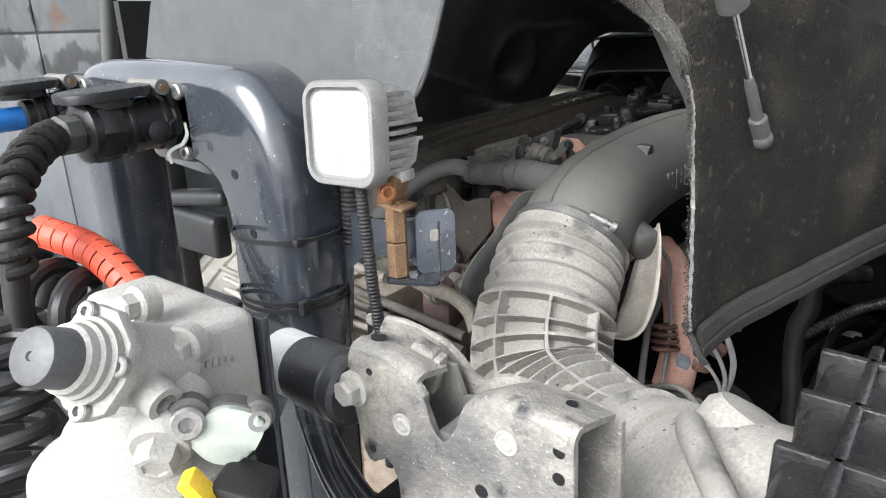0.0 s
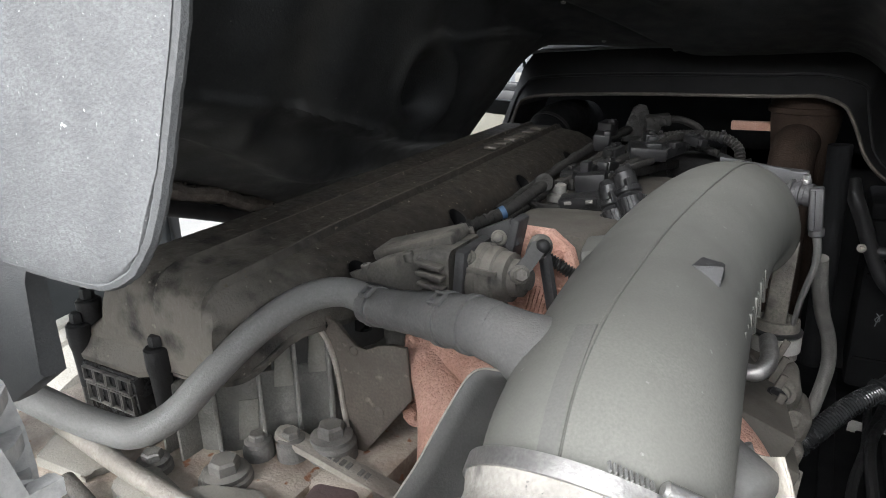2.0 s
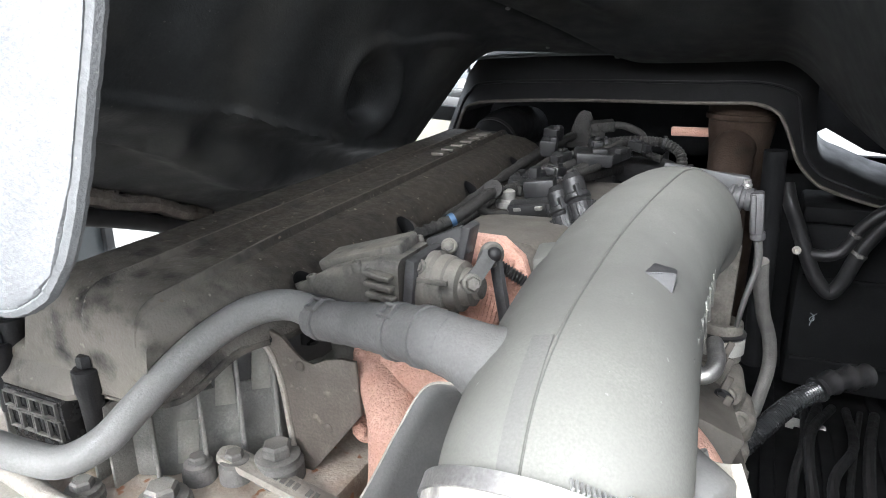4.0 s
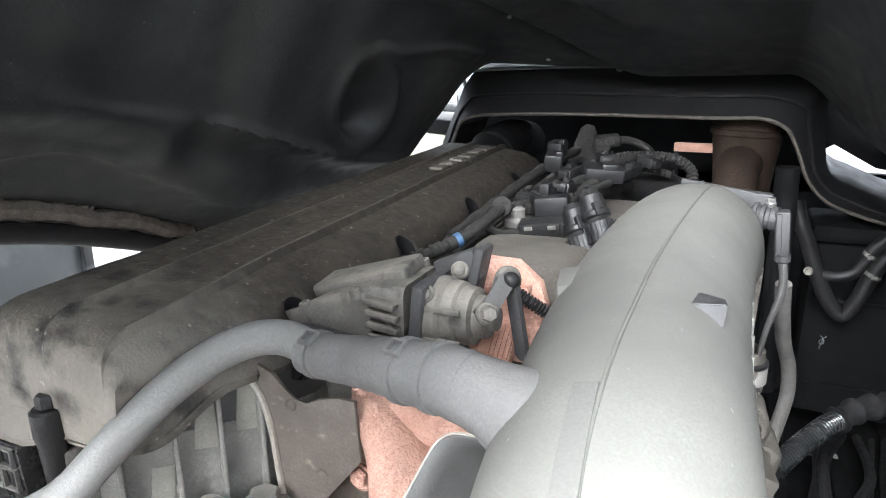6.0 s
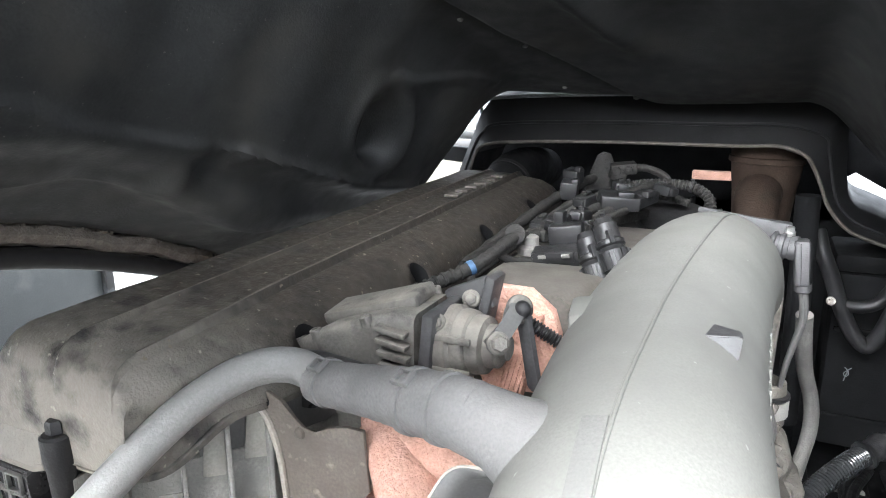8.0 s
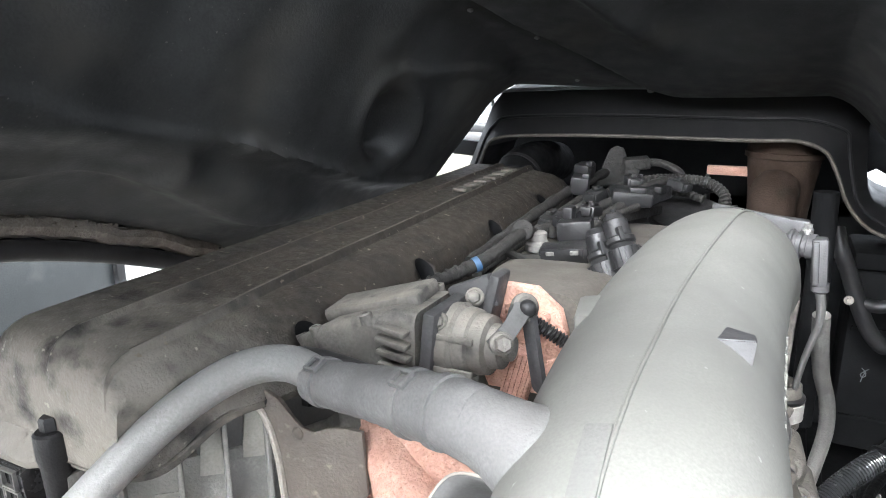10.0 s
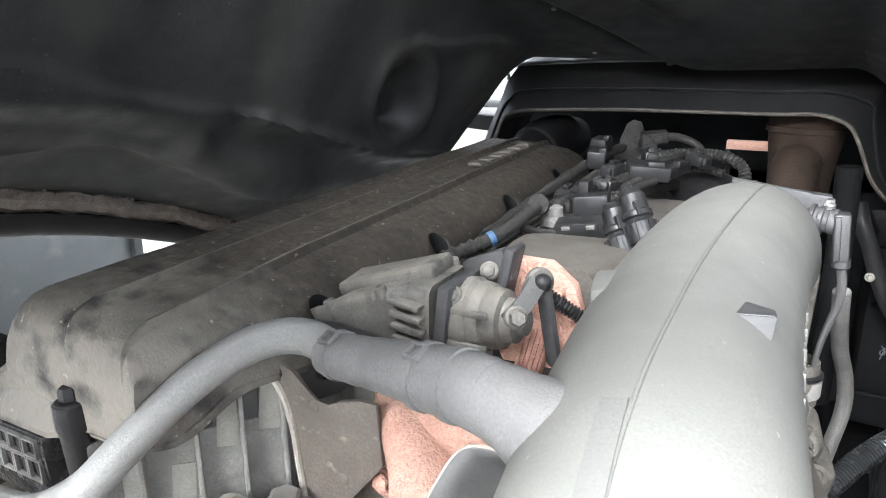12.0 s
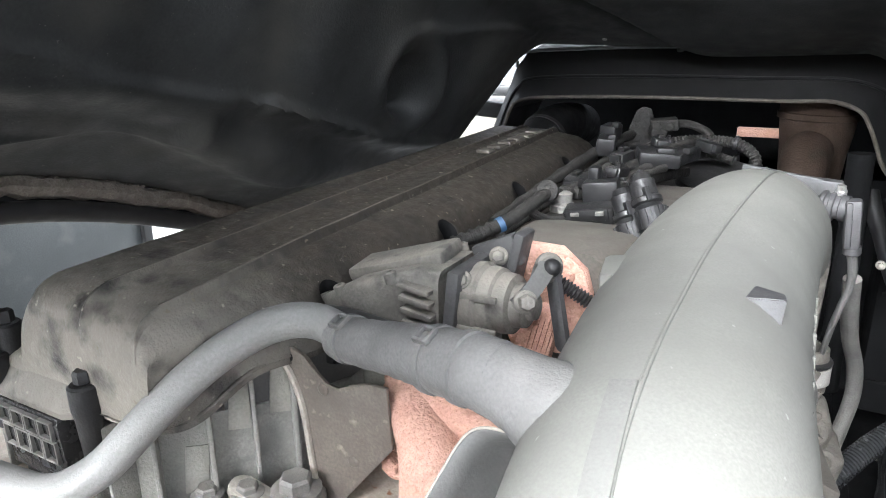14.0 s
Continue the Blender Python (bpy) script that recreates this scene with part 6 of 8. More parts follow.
    ob = thing("oil_pipe", "bent dull metal pipe on the engine flank", "pipe")
    bm = bmesh.new()
    sweep(bm, curve_points([(0.447, 0.88, 1.21), (0.452, 0.90, 1.16), (0.462, 0.94, 1.10), (0.478, 0.98, 1.04), (0.484, 1.0, 0.98), (0.475, 1.0, 0.91), (0.46, 0.98, 0.84)], 8), 0.0115, 16)
    part("tube", bm, "case", ob)
    ob = thing("oil_pipe", "short bright bent pipe under the intake pipe", "pipe")
    bm = bmesh.new()
    sweep(bm, curve_points([(0.355, 0.62, 1.150), (0.378, 0.60, 1.140), (0.398, 0.60, 1.142), (0.406, 0.62, 1.152), (0.40, 0.66, 1.16)], 8), 0.011, 14)
    part("tube", bm, "steel", ob)
    ob = thing("spiral_hose", "black spiral-wound hose with a shiny surface", "hose")
    bm = bmesh.new()
    corrugated(bm, [(0.454, 0.880, 0.877), (0.474, 0.900, 0.896), (0.504, 0.940, 0.918), (0.538, 0.980, 0.937), (0.568, 1.020, 0.942)], 0.0165, 0.0055, 0.08, 16)
    part("tube", bm, "spiral_black", ob)
    bm = bmesh.new()
    sweep(bm, curve_points([(0.565, 1.015, 0.942), (0.588, 1.040, 0.949), (0.617, 1.070, 0.949), (0.649, 1.100, 0.946)], 6), lambda i, u: 0.019 + 0.004 * (1 if i % 6 < 2 else 0), 16)
    part("end_fitting", bm, "black", ob, "black hose fitting")
    ob = thing("hose_bend", "dark bent hose against the inner wing", "hose")
    bm = bmesh.new()
    sweep(bm, curve_points([(0.490, 1.42, 1.225), (0.5015, 1.40, 1.187), (0.5216, 1.40, 1.14), (0.5443, 1.40, 1.08), (0.5723, 1.40, 1.022), (0.602, 1.40, 0.993), (0.6232, 1.40, 1.023), (0.638, 1.40, 1.068), (0.6555, 1.40, 1.113), (0.70, 1.40, 1.17), (0.80, 1.40, 1.20)], 8), 0.016, 14)
    sweep(bm, curve_points([(0.545, 1.40, 1.080), (0.5807, 1.40, 1.076), (0.610, 1.40, 1.088), (0.628, 1.40, 1.116), (0.645, 1.40, 1.15), (0.70, 1.40, 1.20), (0.80, 1.41, 1.22)], 8), 0.013, 14)
    part("tube", bm, "black", ob)
    for p, d, r in (((0.645, 1.40, 1.088), (0.5, 0, 1), 0.0165), ((0.6345, 1.40, 1.129), (0.55, 0, 1), 0.0135)):
        bm = bmesh.new()
        lathe(bm, p, d, [(-0.004, r), (-0.0035, r + 0.0015), (0.0035, r + 0.0015), (0.004, r)], 20, False)
        box(bm, Vector(p) + Vector((0, -r - 0.003, 0)), (0.012, 0.006, 0.008), None, 0.001)
        part("clamp", bm, "case", ob, "dull hose clamp")
    bm = bmesh.new()
    hexbolt(bm, (0.5236, 1.352, 1.0963), (0, -1, 0.2), 0.006, 0.010)
    part("bolt", bm, "alloy", ob)
    ob = thing("floor_bracket", "pale square bracket with a square hole", "bracket")
    bm = bmesh.new()
    m = Matrix.Translation((0.60, 1.40, 0.625)) @ pose(0, 0, 0, 60, 0, -10)
    o, i = rounded(0.085, 0.075, 0.008, 3), rounded(0.05, 0.035, 0.004, 3)
    vo = [[bm.verts.new(m @ Vector((x, y, zz))) for x, y in o] for zz in (-0.002, 0.002)]
    vi = [[bm.verts.new(m @ Vector((x, y, zz))) for x, y in i] for zz in (-0.002, 0.002)]
    n = len(o)
    for k in range(n):
        j = (k + 1) % n
        bm.faces.new((vo[1][k], vo[1][j], vi[1][j], vi[1][k]))
        bm.faces.new((vo[0][k], vi[0][k], vi[0][j], vo[0][j]))
        bm.faces.new((vo[0][k], vo[0][j], vo[1][j], vo[1][k]))
        bm.faces.new((vi[0][k], vi[1][k], vi[1][j], vi[0][j]))
    part("plate", bm, "case", ob)
    ob = thing("floor_tray", "dark tray with cables low beside the engine", "tray")
    bm = bmesh.new()
    box(bm, (0.66, 1.20, 0.60), (0.28, 0.85, 0.05), None, 0.01)
    part("tray", bm, "black", ob)
    rng = random.Random(11)
    for k in range(6):
        bm = bmesh.new()
        x = 0.56 + 0.03 * k
        sweep(bm, curve_points([(x, 0.85, 0.66), (x + rng.uniform(-.03, .03), 1.05, 0.68 + rng.uniform(0, .05)), (x + rng.uniform(-.03, .03), 1.25, 0.67 + rng.uniform(0, .06)), (x + 0.04, 1.5, 0.66)], 6), rng.uniform(0.006, 0.013), 10)
        part("cable", bm, "black", ob)
    ob = thing("starter_motor", "dark dirty starter motor low on the engine flank", "motor")
    bm = bmesh.new()
    lathe(bm, (0.50, 0.02, 0.90), (0.1, 1, 0), [(0, 0.06), (0.01, 0.075), (0.20, 0.075), (0.22, 0.06), (0.34, 0.06), (0.36, 0.03)], 28)
    part("body", bm, "black", ob)
    bm = bmesh.new()
    box(bm, (0.40, 0.16, 0.82), (0.30, 0.36, 0.22), None, 0.02)
    part("mount", bm, "egr", ob)
    rng = random.Random(21)
    for k in range(5):
        bm = bmesh.new()
        sweep(bm, curve_points([(0.46 + 0.02 * k, 0.16, 1.02), (0.53 + 0.015 * k, 0.12, 1.06 - 0.01 * k), (0.585 + 0.008 * k, 0.08, 1.03 - 0.015 * k), (0.59 + 0.008 * k, 0.05, 0.97 - 0.01 * k), (0.54, 0.03 + 0.01 * k, 0.92)], 8), 0.0048, 10)
        part("wire", bm, "rubber" if k % 2 else "case", ob)
    for k in range(4):
        bm = bmesh.new()
        box(bm, (0.49 + 0.03 * k, 0.13 + rng.uniform(-.02, .02), 1.02 + rng.uniform(-.02, .02)), (0.03, 0.035, 0.03), pose(0, 0, 0, 10 * k, 20, 30 * k), 0.005)
        part("plug", bm, ("black", "purple", "blue_steel", "rust")[k], ob)
    # leads hanging below the flap, with a rusted clip and a blue plug
    for ctrl, r in (([(0.540, 0.14, 1.165), (0.555, 0.12, 1.149), (0.576, 0.12, 1.120), (0.585, 0.12, 1.088), (0.574, 0.12, 1.049), (0.56, 0.13, 0.99), (0.53, 0.12, 0.94)], 0.0030),
                    ([(0.530, 0.14, 1.124), (0.547, 0.12, 1.114), (0.565, 0.12, 1.103), (0.580, 0.12, 1.078), (0.576, 0.12, 1.048), (0.55, 0.12, 0.97), (0.53, 0.12, 0.93)], 0.0026),
                    ([(0.565, 0.14, 1.175), (0.576, 0.13, 1.158), (0.590, 0.13, 1.120), (0.588, 0.13, 1.084), (0.574, 0.13, 1.042), (0.56, 0.12, 0.97), (0.54, 0.12, 0.93)], 0.0042),
                    ([(0.41, 0.30, 1.225), (0.420, 0.30, 1.199), (0.436, 0.30, 1.173), (0.438, 0.30, 1.123), (0.446, 0.30, 1.084), (0.45, 0.28, 1.0), (0.46, 0.22, 0.92)], 0.0034),
                    ([(0.405, 0.31, 1.190), (0.413, 0.29, 1.160), (0.428, 0.285, 1.140), (0.425, 0.285, 1.100), (0.415, 0.28, 1.05), (0.43, 0.22, 0.93)], 0.0060)):
        bm = bmesh.new()
        sweep(bm, curve_points(ctrl, 8), r, 9)
        part("wire", bm, "sleeve_grey", ob)
    bm = bmesh.new()
    box(bm, (0.566, 0.142, 1.124), (0.020, 0.014, 0.022), pose(0, 0, 0, 15, 30, 10), 0.004)
    box(bm, (0.546, 0.142, 1.093), (0.022, 0.016, 0.016), pose(0, 0, 0, -10, 15, 40), 0.004)
    part("clip", bm, "rust_red", ob, "rusted clip")
    bm = bmesh.new()
    box(bm, (0.524, 0.132, 1.098), (0.018, 0.02, 0.014), pose(0, 0, 0, 5, 20, 25), 0.003)
    part("plug", bm, "blue_steel", ob)
    for k in range(4):
        bm = bmesh.new()
        lathe(bm, (0.434 + 0.004 * k, 0.30 - 0.004 * k, 1.062 - 0.011 * k), (0.2, -0.3, -1), [(-0.004, 0.020), (-0.002, 0.0235), (0.002, 0.0235), (0.004, 0.020)], 18, False)
        part("spring_turn", bm, "rust_red", ob)
    ob = thing("drain_hose", "dark grey bent drain hose low beside the engine", "hose")
    bm = bmesh.new()
    sweep(bm, curve_points([(0.63, 0.52, 1.17), (0.618, 0.50, 1.112), (0.619, 0.50, 1.07), (0.606, 0.50, 1.028), (0.606, 0.50, 0.96), (0.616, 0.50, 0.869), (0.62, 0.50, 0.63)], 8), lambda i, u: 0.020 - 0.004 * u, 14)
    part("tube", bm, "black", ob)
    bm = bmesh.new()
    corrugated(bm, [(0.60, 0.50, 1.00), (0.631, 0.50, 1.029), (0.662, 0.50, 1.059), (0.699, 0.50, 1.09), (0.78, 0.52, 1.13)], 0.008, 0.006, 0.2, 12)
    part("ribbed_branch", bm, "coupler", ob, "thin glossy ribbed branch")
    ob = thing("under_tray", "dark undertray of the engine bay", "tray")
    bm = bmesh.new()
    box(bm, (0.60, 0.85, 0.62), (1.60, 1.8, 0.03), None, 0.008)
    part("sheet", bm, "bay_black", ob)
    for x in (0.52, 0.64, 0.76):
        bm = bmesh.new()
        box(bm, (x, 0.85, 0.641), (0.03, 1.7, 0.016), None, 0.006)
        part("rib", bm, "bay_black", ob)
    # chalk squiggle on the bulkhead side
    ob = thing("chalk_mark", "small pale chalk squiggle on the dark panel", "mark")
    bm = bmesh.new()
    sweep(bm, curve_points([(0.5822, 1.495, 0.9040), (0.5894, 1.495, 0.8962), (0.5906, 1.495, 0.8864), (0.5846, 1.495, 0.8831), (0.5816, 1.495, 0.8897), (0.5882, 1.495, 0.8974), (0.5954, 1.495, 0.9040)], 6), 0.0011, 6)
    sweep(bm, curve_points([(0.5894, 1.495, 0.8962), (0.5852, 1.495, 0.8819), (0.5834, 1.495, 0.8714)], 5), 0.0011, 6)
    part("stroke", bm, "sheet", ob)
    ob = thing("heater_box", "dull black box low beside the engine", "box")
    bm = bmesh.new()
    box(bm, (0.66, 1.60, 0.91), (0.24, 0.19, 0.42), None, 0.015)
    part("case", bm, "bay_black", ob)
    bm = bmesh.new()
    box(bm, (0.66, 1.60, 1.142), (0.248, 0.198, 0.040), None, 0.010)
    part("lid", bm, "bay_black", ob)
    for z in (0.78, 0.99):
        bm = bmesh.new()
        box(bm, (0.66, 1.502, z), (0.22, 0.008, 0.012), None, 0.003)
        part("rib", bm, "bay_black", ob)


side_unit()

# ---- behind the cab: brackets, couplings, filter, latch ----
def coupling_frame():
    ob = thing("coupling_frame", "glossy dark painted bent tube frame behind the cab", "frame")
    bm = bmesh.new()
    outer = [(0.190, 0.75), (0.190, 1.10), (0.190, 1.34), (0.188, 1.39), (0.178, 1.44), (0.160, 1.478), (0.132, 1.506), (0.098, 1.520), (0.05, 1.524), (-0.10, 1.526), (-0.22, 1.524), (-0.27, 1.512), (-0.30, 1.48), (-0.314, 1.43), (-0.316, 1.37), (-0.316, 1.10), (-0.316, 0.75)]
    inner = [(0.069, 0.75), (0.069, 1.10), (0.073, 1.27), (0.074, 1.33), (0.066, 1.366), (0.054, 1.384), (0.036, 1.396), (0.01, 1.404), (-0.03, 1.410), (-0.06, 1.412), (-0.12, 1.413), (-0.17, 1.414), (-0.20, 1.41), (-0.215, 1.395), (-0.222, 1.36), (-0.226, 1.10), (-0.226, 0.75)]
    rings = []
    for o, i in zip(curve_points([(x, 0, z) for x, z in outer], 6), curve_points([(x, 0, z) for x, z in inner], 6)):
        w = (o - i).length
        u = (o - i) / w
        sec = [(0.004, -0.175), (0.0, -0.185), (0.0, -0.262), (0.002, -0.267), (0.007, -0.269)]
        sec += [(w - 0.034 + 0.034 * math.sin(a), -0.235 - 0.034 * math.cos(a)) for a in [math.pi / 2 * k / 8 for k in range(9)]]
        sec += [(w, -0.190), (w - 0.006, -0.177), (w - 0.016, -0.172)]
        rings.append([i + u * a + Vector((0, b, 0)) for a, b in sec])
    loft(bm, rings)
    part("channel", bm, "frame_paint", ob, "", 50)
    # no holes are cut: black discs paint their dark inside
    for x, z in ((0.097, 1.396), (0.132, 1.270), (0.150, 1.215), (0.120, 1.325)):
        bm = bmesh.new()
        lathe(bm, (x, -0.2690, z), (0, -1, 0), [(0, 0.0062), (0.0006, 0.0062), (0.0007, 0.005), (0.0002, 0.0045), (0.0002, 0.0002)], 16)
        part("drilled_hole", bm, "black", ob)
    for z in (1.325, 1.247, 1.238):
        bm = bmesh.new()
        lathe(bm, (0.130, -0.222, z - 0.003), (0.02, 0, 1), [(0, 0.0685), (0.0004, 0.0700), (0.0055, 0.0700), (0.006, 0.0685)], 36, False)
        box(bm, (0.194, -0.262, z), (0.010, 0.012, 0.010), None, 0.002)
        part("cable_tie", bm, "clean_rubber", ob, "black cable tie")
    # flat side plate towards the lamp
    bm = bmesh.new()
    plate(bm, [(0.16, 1.355), (0.20, 1.348), (0.235, 1.340), (0.26, 1.343), (0.30, 1.352), (0.335, 1.352), (0.335, 1.285), (0.27, 1.300), (0.225, 1.297), (0.195, 1.27), (0.19, 1.20), (0.16, 1.20)], 0.008, pose(0, -0.195, 0, 90, 0, 4), 0.002)
    part("side_plate", bm, "frame_paint", ob)
    # corrugated lead behind the column
    bm = bmesh.new()
    corrugated(bm, [(0.178, -0.185, 1.47), (0.192, -0.178, 1.44), (0.196, -0.176, 1.38), (0.194, -0.176, 1.30)], 0.012, 0.006, 0.14)
    part("lead", bm, "clean_rubber", ob)
    return ob


coupling_frame()


def coupling(dx, with_cable):
    ob = thing("air_coupling", "black trailer coupling with a hinged lid on the frame", "coupling", "trailer couplings")
    X, Z = -0.035 + dx, 1.452
    bm = bmesh.new()
    plate(bm, rounded(0.098, 0.100, 0.016), 0.010, Matrix.Translation((X, -0.264, Z)) @ pose(0, 0, 0, 90, 0, 0), 0.002)
    part("flange", bm, "case", ob)
    bm = bmesh.new()
    plate(bm, rounded(0.104, 0.106, 0.018), 0.004, Matrix.Translation((X, -0.258, Z)) @ pose(0, 0, 0, 90, 0, 0))
    part("gasket", bm, "clean_rubber", ob)
    for sx, sz in ((0.038, 0.038), (0.038, -0.038), (-0.038, 0.038)):
        bm = bmesh.new()
        lathe(bm, (X + sx, -0.268, Z + sz), (0, -1, 0), [(0, 0.010), (0.006, 0.010), (0.008, 0.008), (0.008, 0.0045), (0.004, 0.004)], 16)
        part("screw", bm, "steel", ob, "socket-head screw")
    bm = bmesh.new()
    tail = [(0.060, 0.0335), (0.062, 0.036), (0.066, 0.036), (0.068, 0.033), (0.078, 0.033)] if with_cable else [(0.034, 0.030)]
    lathe(bm, (X, -0.266, Z), (0, -1, 0), [(0, 0.036), (0.010, 0.036), (0.012, 0.033), (0.016, 0.033), (0.018, 0.035), (0.022, 0.035), (0.024, 0.032)] + tail, 30)
    part("body", bm, "coupler", ob)
    if with_cable:
        bm = bmesh.new()
        lathe(bm, (X, -0.340, Z), (0, -1, 0), [(0, 0.037), (0.003, 0.039), (0.026, 0.039), (0.029, 0.037)], 8)
        part("hex_collar", bm, "coupler", ob)
        bm = bmesh.new()
        lathe(bm, (X, -0.366, Z), (0, -1, 0), [(0, 0.034), (0.002, 0.037), (0.012, 0.037), (0.016, 0.031), (0.018, 0.018)], 28)
        part("disc", bm, "coupler", ob)
    # side plug, hollow port and bent spring lever
    bm = bmesh.new()
    lathe(bm, (X + 0.028, -0.300, Z - 0.008), (1, -0.1, 0.1), [(0, 0.014), (0.008, 0.014), (0.010, 0.010), (0.0102, 0.0015)], 24)
    part("plug", bm, "coupler", ob)
    bm = bmesh.new()
    lathe(bm, (X + 0.026, -0.278, Z - 0.004), (1, -0.1, 0), [(0, 0.010), (0.010, 0.010), (0.011, 0.0075), (0.004, 0.0065), (0.004, 0.001)], 20)
    part("port", bm, "coupler", ob)
    bm = bmesh.new()
    sweep(bm, curve_points([(X + 0.040, -0.268, Z + 0.000), (X + 0.042, -0.269, Z - 0.014), (X + 0.040, -0.276, Z - 0.026), (X + 0.037, -0.286, Z - 0.030), (X + 0.035, -0.294, Z - 0.036), (X + 0.036, -0.292, Z - 0.048)], 6), 0.0024, 8, True, 1.5)
    part("spring_lever", bm, "cream", ob, "pale bent spring lever")
    # hinge arm and lid
    bm = bmesh.new()
    box(bm, (X + 0.026, -0.276, Z + 0.030), (0.012, 0.012, 0.050), pose(0, 0, 0, 25, 0, 0), 0.003)
    part("hinge_arm", bm, "coupler", ob)
    bm = bmesh.new()
    box(bm, (X - 0.026, -0.276, Z + 0.030), (0.012, 0.012, 0.050), pose(0, 0, 0, 25, 0, 0), 0.003)
    part("hinge_arm", bm, "coupler", ob)
    bm = bmesh.new()
    cyl(bm, (X - 0.034, -0.288, Z + 0.045), (X + 0.034, -0.288, Z + 0.045), 0.0095, None, 18)
    part("hinge_pin", bm, "case", ob)
    bm = bmesh.new()
    cyl(bm, (X + 0.032, -0.288, Z + 0.045), (X + 0.0365, -0.288, Z + 0.045), 0.004, None, 12)
    part("rivet", bm, "rust", ob)
    bm = bmesh.new()
    m = Matrix.Translation((X, -0.345, Z + 0.042)) @ pose(0, 0, 0, 3, 0, 0)
    plate(bm, rounded(0.078, 0.105, 0.030, 7), 0.011, m, 0.004)
    plate(bm, rounded(0.064, 0.060, 0.025, 7), 0.012, m @ Matrix.Translation((0, 0, -0.010)), 0.002)
    part("lid", bm, "coupler", ob, "glossy black lid")
    return ob


coupling(0.0, True)
coupling(-0.245, False)


def helix(axis_pts, radius, turns, per=16):
    line = curve_points(axis_pts, 20)
    fr = frames_along(line)
    n = turns * per
    out = []
    for i in range(n + 1):
        u = i / n * (len(line) - 1)
        k = min(int(u), len(line) - 2)
        f = u - k
        p = line[k].lerp(line[k + 1], f)
        t, nn, s = fr[k]
        a = 2 * math.pi * i / per
        out.append(p + nn * radius * math.cos(a) + s * radius * math.sin(a))
    return out


def trailer_lines():
    ob = thing("trailer_cable", "black cable with a spiral bend guard", "cable")
    bm = bmesh.new()
    lathe(bm, (-0.035, -0.380, 1.452), (0.30, -0.95, 0.02), [(0, 0.017), (0.004, 0.0225), (0.030, 0.0225), (0.033, 0.018)], 8)
    part("gland_nut", bm, "rubber", ob)
    path = [(-0.025, -0.412, 1.453), (0.015, -0.445, 1.452), (0.055, -0.480, 1.440), (0.082, -0.505, 1.418), (0.092, -0.515, 1.385), (0.092, -0.52, 1.35), (0.09, -0.525, 1.30), (0.085, -0.53, 1.20), (0.08, -0.53, 1.05)]
    bm = bmesh.new()
    sweep(bm, curve_points(path, 8), 0.0125, 14)
    part("core", bm, "clean_rubber", ob)
    bm = bmesh.new()
    sweep(bm, helix(path[:6], 0.0150, 10), 0.0058, 10)
    part("bend_guard", bm, "loom", ob)
    ob = thing("air_line", "black air line in a slotted orange sleeve", "hose")
    path = [(-0.10, -0.47, 1.352), (-0.04, -0.47, 1.362), (0.015, -0.462, 1.362), (0.075, -0.445, 1.350), (0.125, -0.440, 1.332), (0.170, -0.440, 1.305), (0.20, -0.445, 1.26), (0.22, -0.45, 1.15)]
    bm = bmesh.new()
    sweep(bm, curve_points(path, 8), 0.0125, 14)
    part("line", bm, "rubber", ob)
    core = curve_points(path[2:6], 40)
    fr = frames_along(core)
    for k in range(11):
        bm = bmesh.new()
        i0, i1 = int(k * (len(core) - 1) / 11), int((k + 0.86) * (len(core) - 1) / 11)
        rings = []
        for i in range(i0, i1 + 1):
            t, n, s = fr[i]
            rings.append([core[i] + (n * math.cos(a) + s * math.sin(a)) * r for r in (0.0175,) for a in [2 * math.pi * q / 20 for q in range(20)]])
        loft(bm, rings, False)
        sl = part("sleeve_ring", bm, "orange", ob, "orange plastic sleeve ring")
        md = sl.modifiers.new("thickness", "SOLIDIFY")
        md.thickness = 0.002
    bm = bmesh.new()
    for a in (0.4, 2.5, 4.6):
        rings = []
        for i in range(0, len(core), 4):
            t, n, s = fr[i]
            d = n * math.cos(a) + s * math.sin(a)
            w = t.cross(d)
            rings.append([core[i] + d * 0.0160 - w * 0.004, core[i] + d * 0.0172 - w * 0.004, core[i] + d * 0.0172 + w * 0.004, core[i] + d * 0.0160 + w * 0.004])
        loft(bm, rings)
    part("sleeve_spine", bm, "orange", ob)
    ob = thing("coiled_line", "coiled black trailer air line hanging behind the cab", "hose")
    bm = bmesh.new()
    sweep(bm, helix([(-0.12, -0.47, 1.30), (-0.03, -0.48, 1.298), (0.06, -0.475, 1.292), (0.135, -0.455, 1.285)], 0.036, 5, 18), 0.0105, 10)
    part("coil", bm, "clean_rubber", ob)
    for k in range(3):
        bm = bmesh.new()
        sweep(bm, curve_points([(0.045 + 0.05 * k, -0.430, 1.352 - 0.012 * k), (0.030 + 0.05 * k, -0.438, 1.335 - 0.010 * k), (0.005 + 0.045 * k, -0.450, 1.315 - 0.008 * k), (-0.02 + 0.04 * k, -0.465, 1.27)], 8), 0.011, 12)
        part("tail", bm, "clean_rubber", ob)
    ob = thing("coiled_line", "tall coiled black trailer line hanging behind the cab", "hose")
    bm = bmesh.new()
    sweep(bm, helix([(0.145, -0.560, 1.325), (0.17, -0.575, 1.24), (0.195, -0.59, 1.15), (0.21, -0.60, 1.04)], 0.030, 11, 18), 0.0075, 9)
    part("coil", bm, "clean_rubber", ob)
    ob = thing("air_hose", "black hose with a blue connector", "hose")
    bm = bmesh.new()
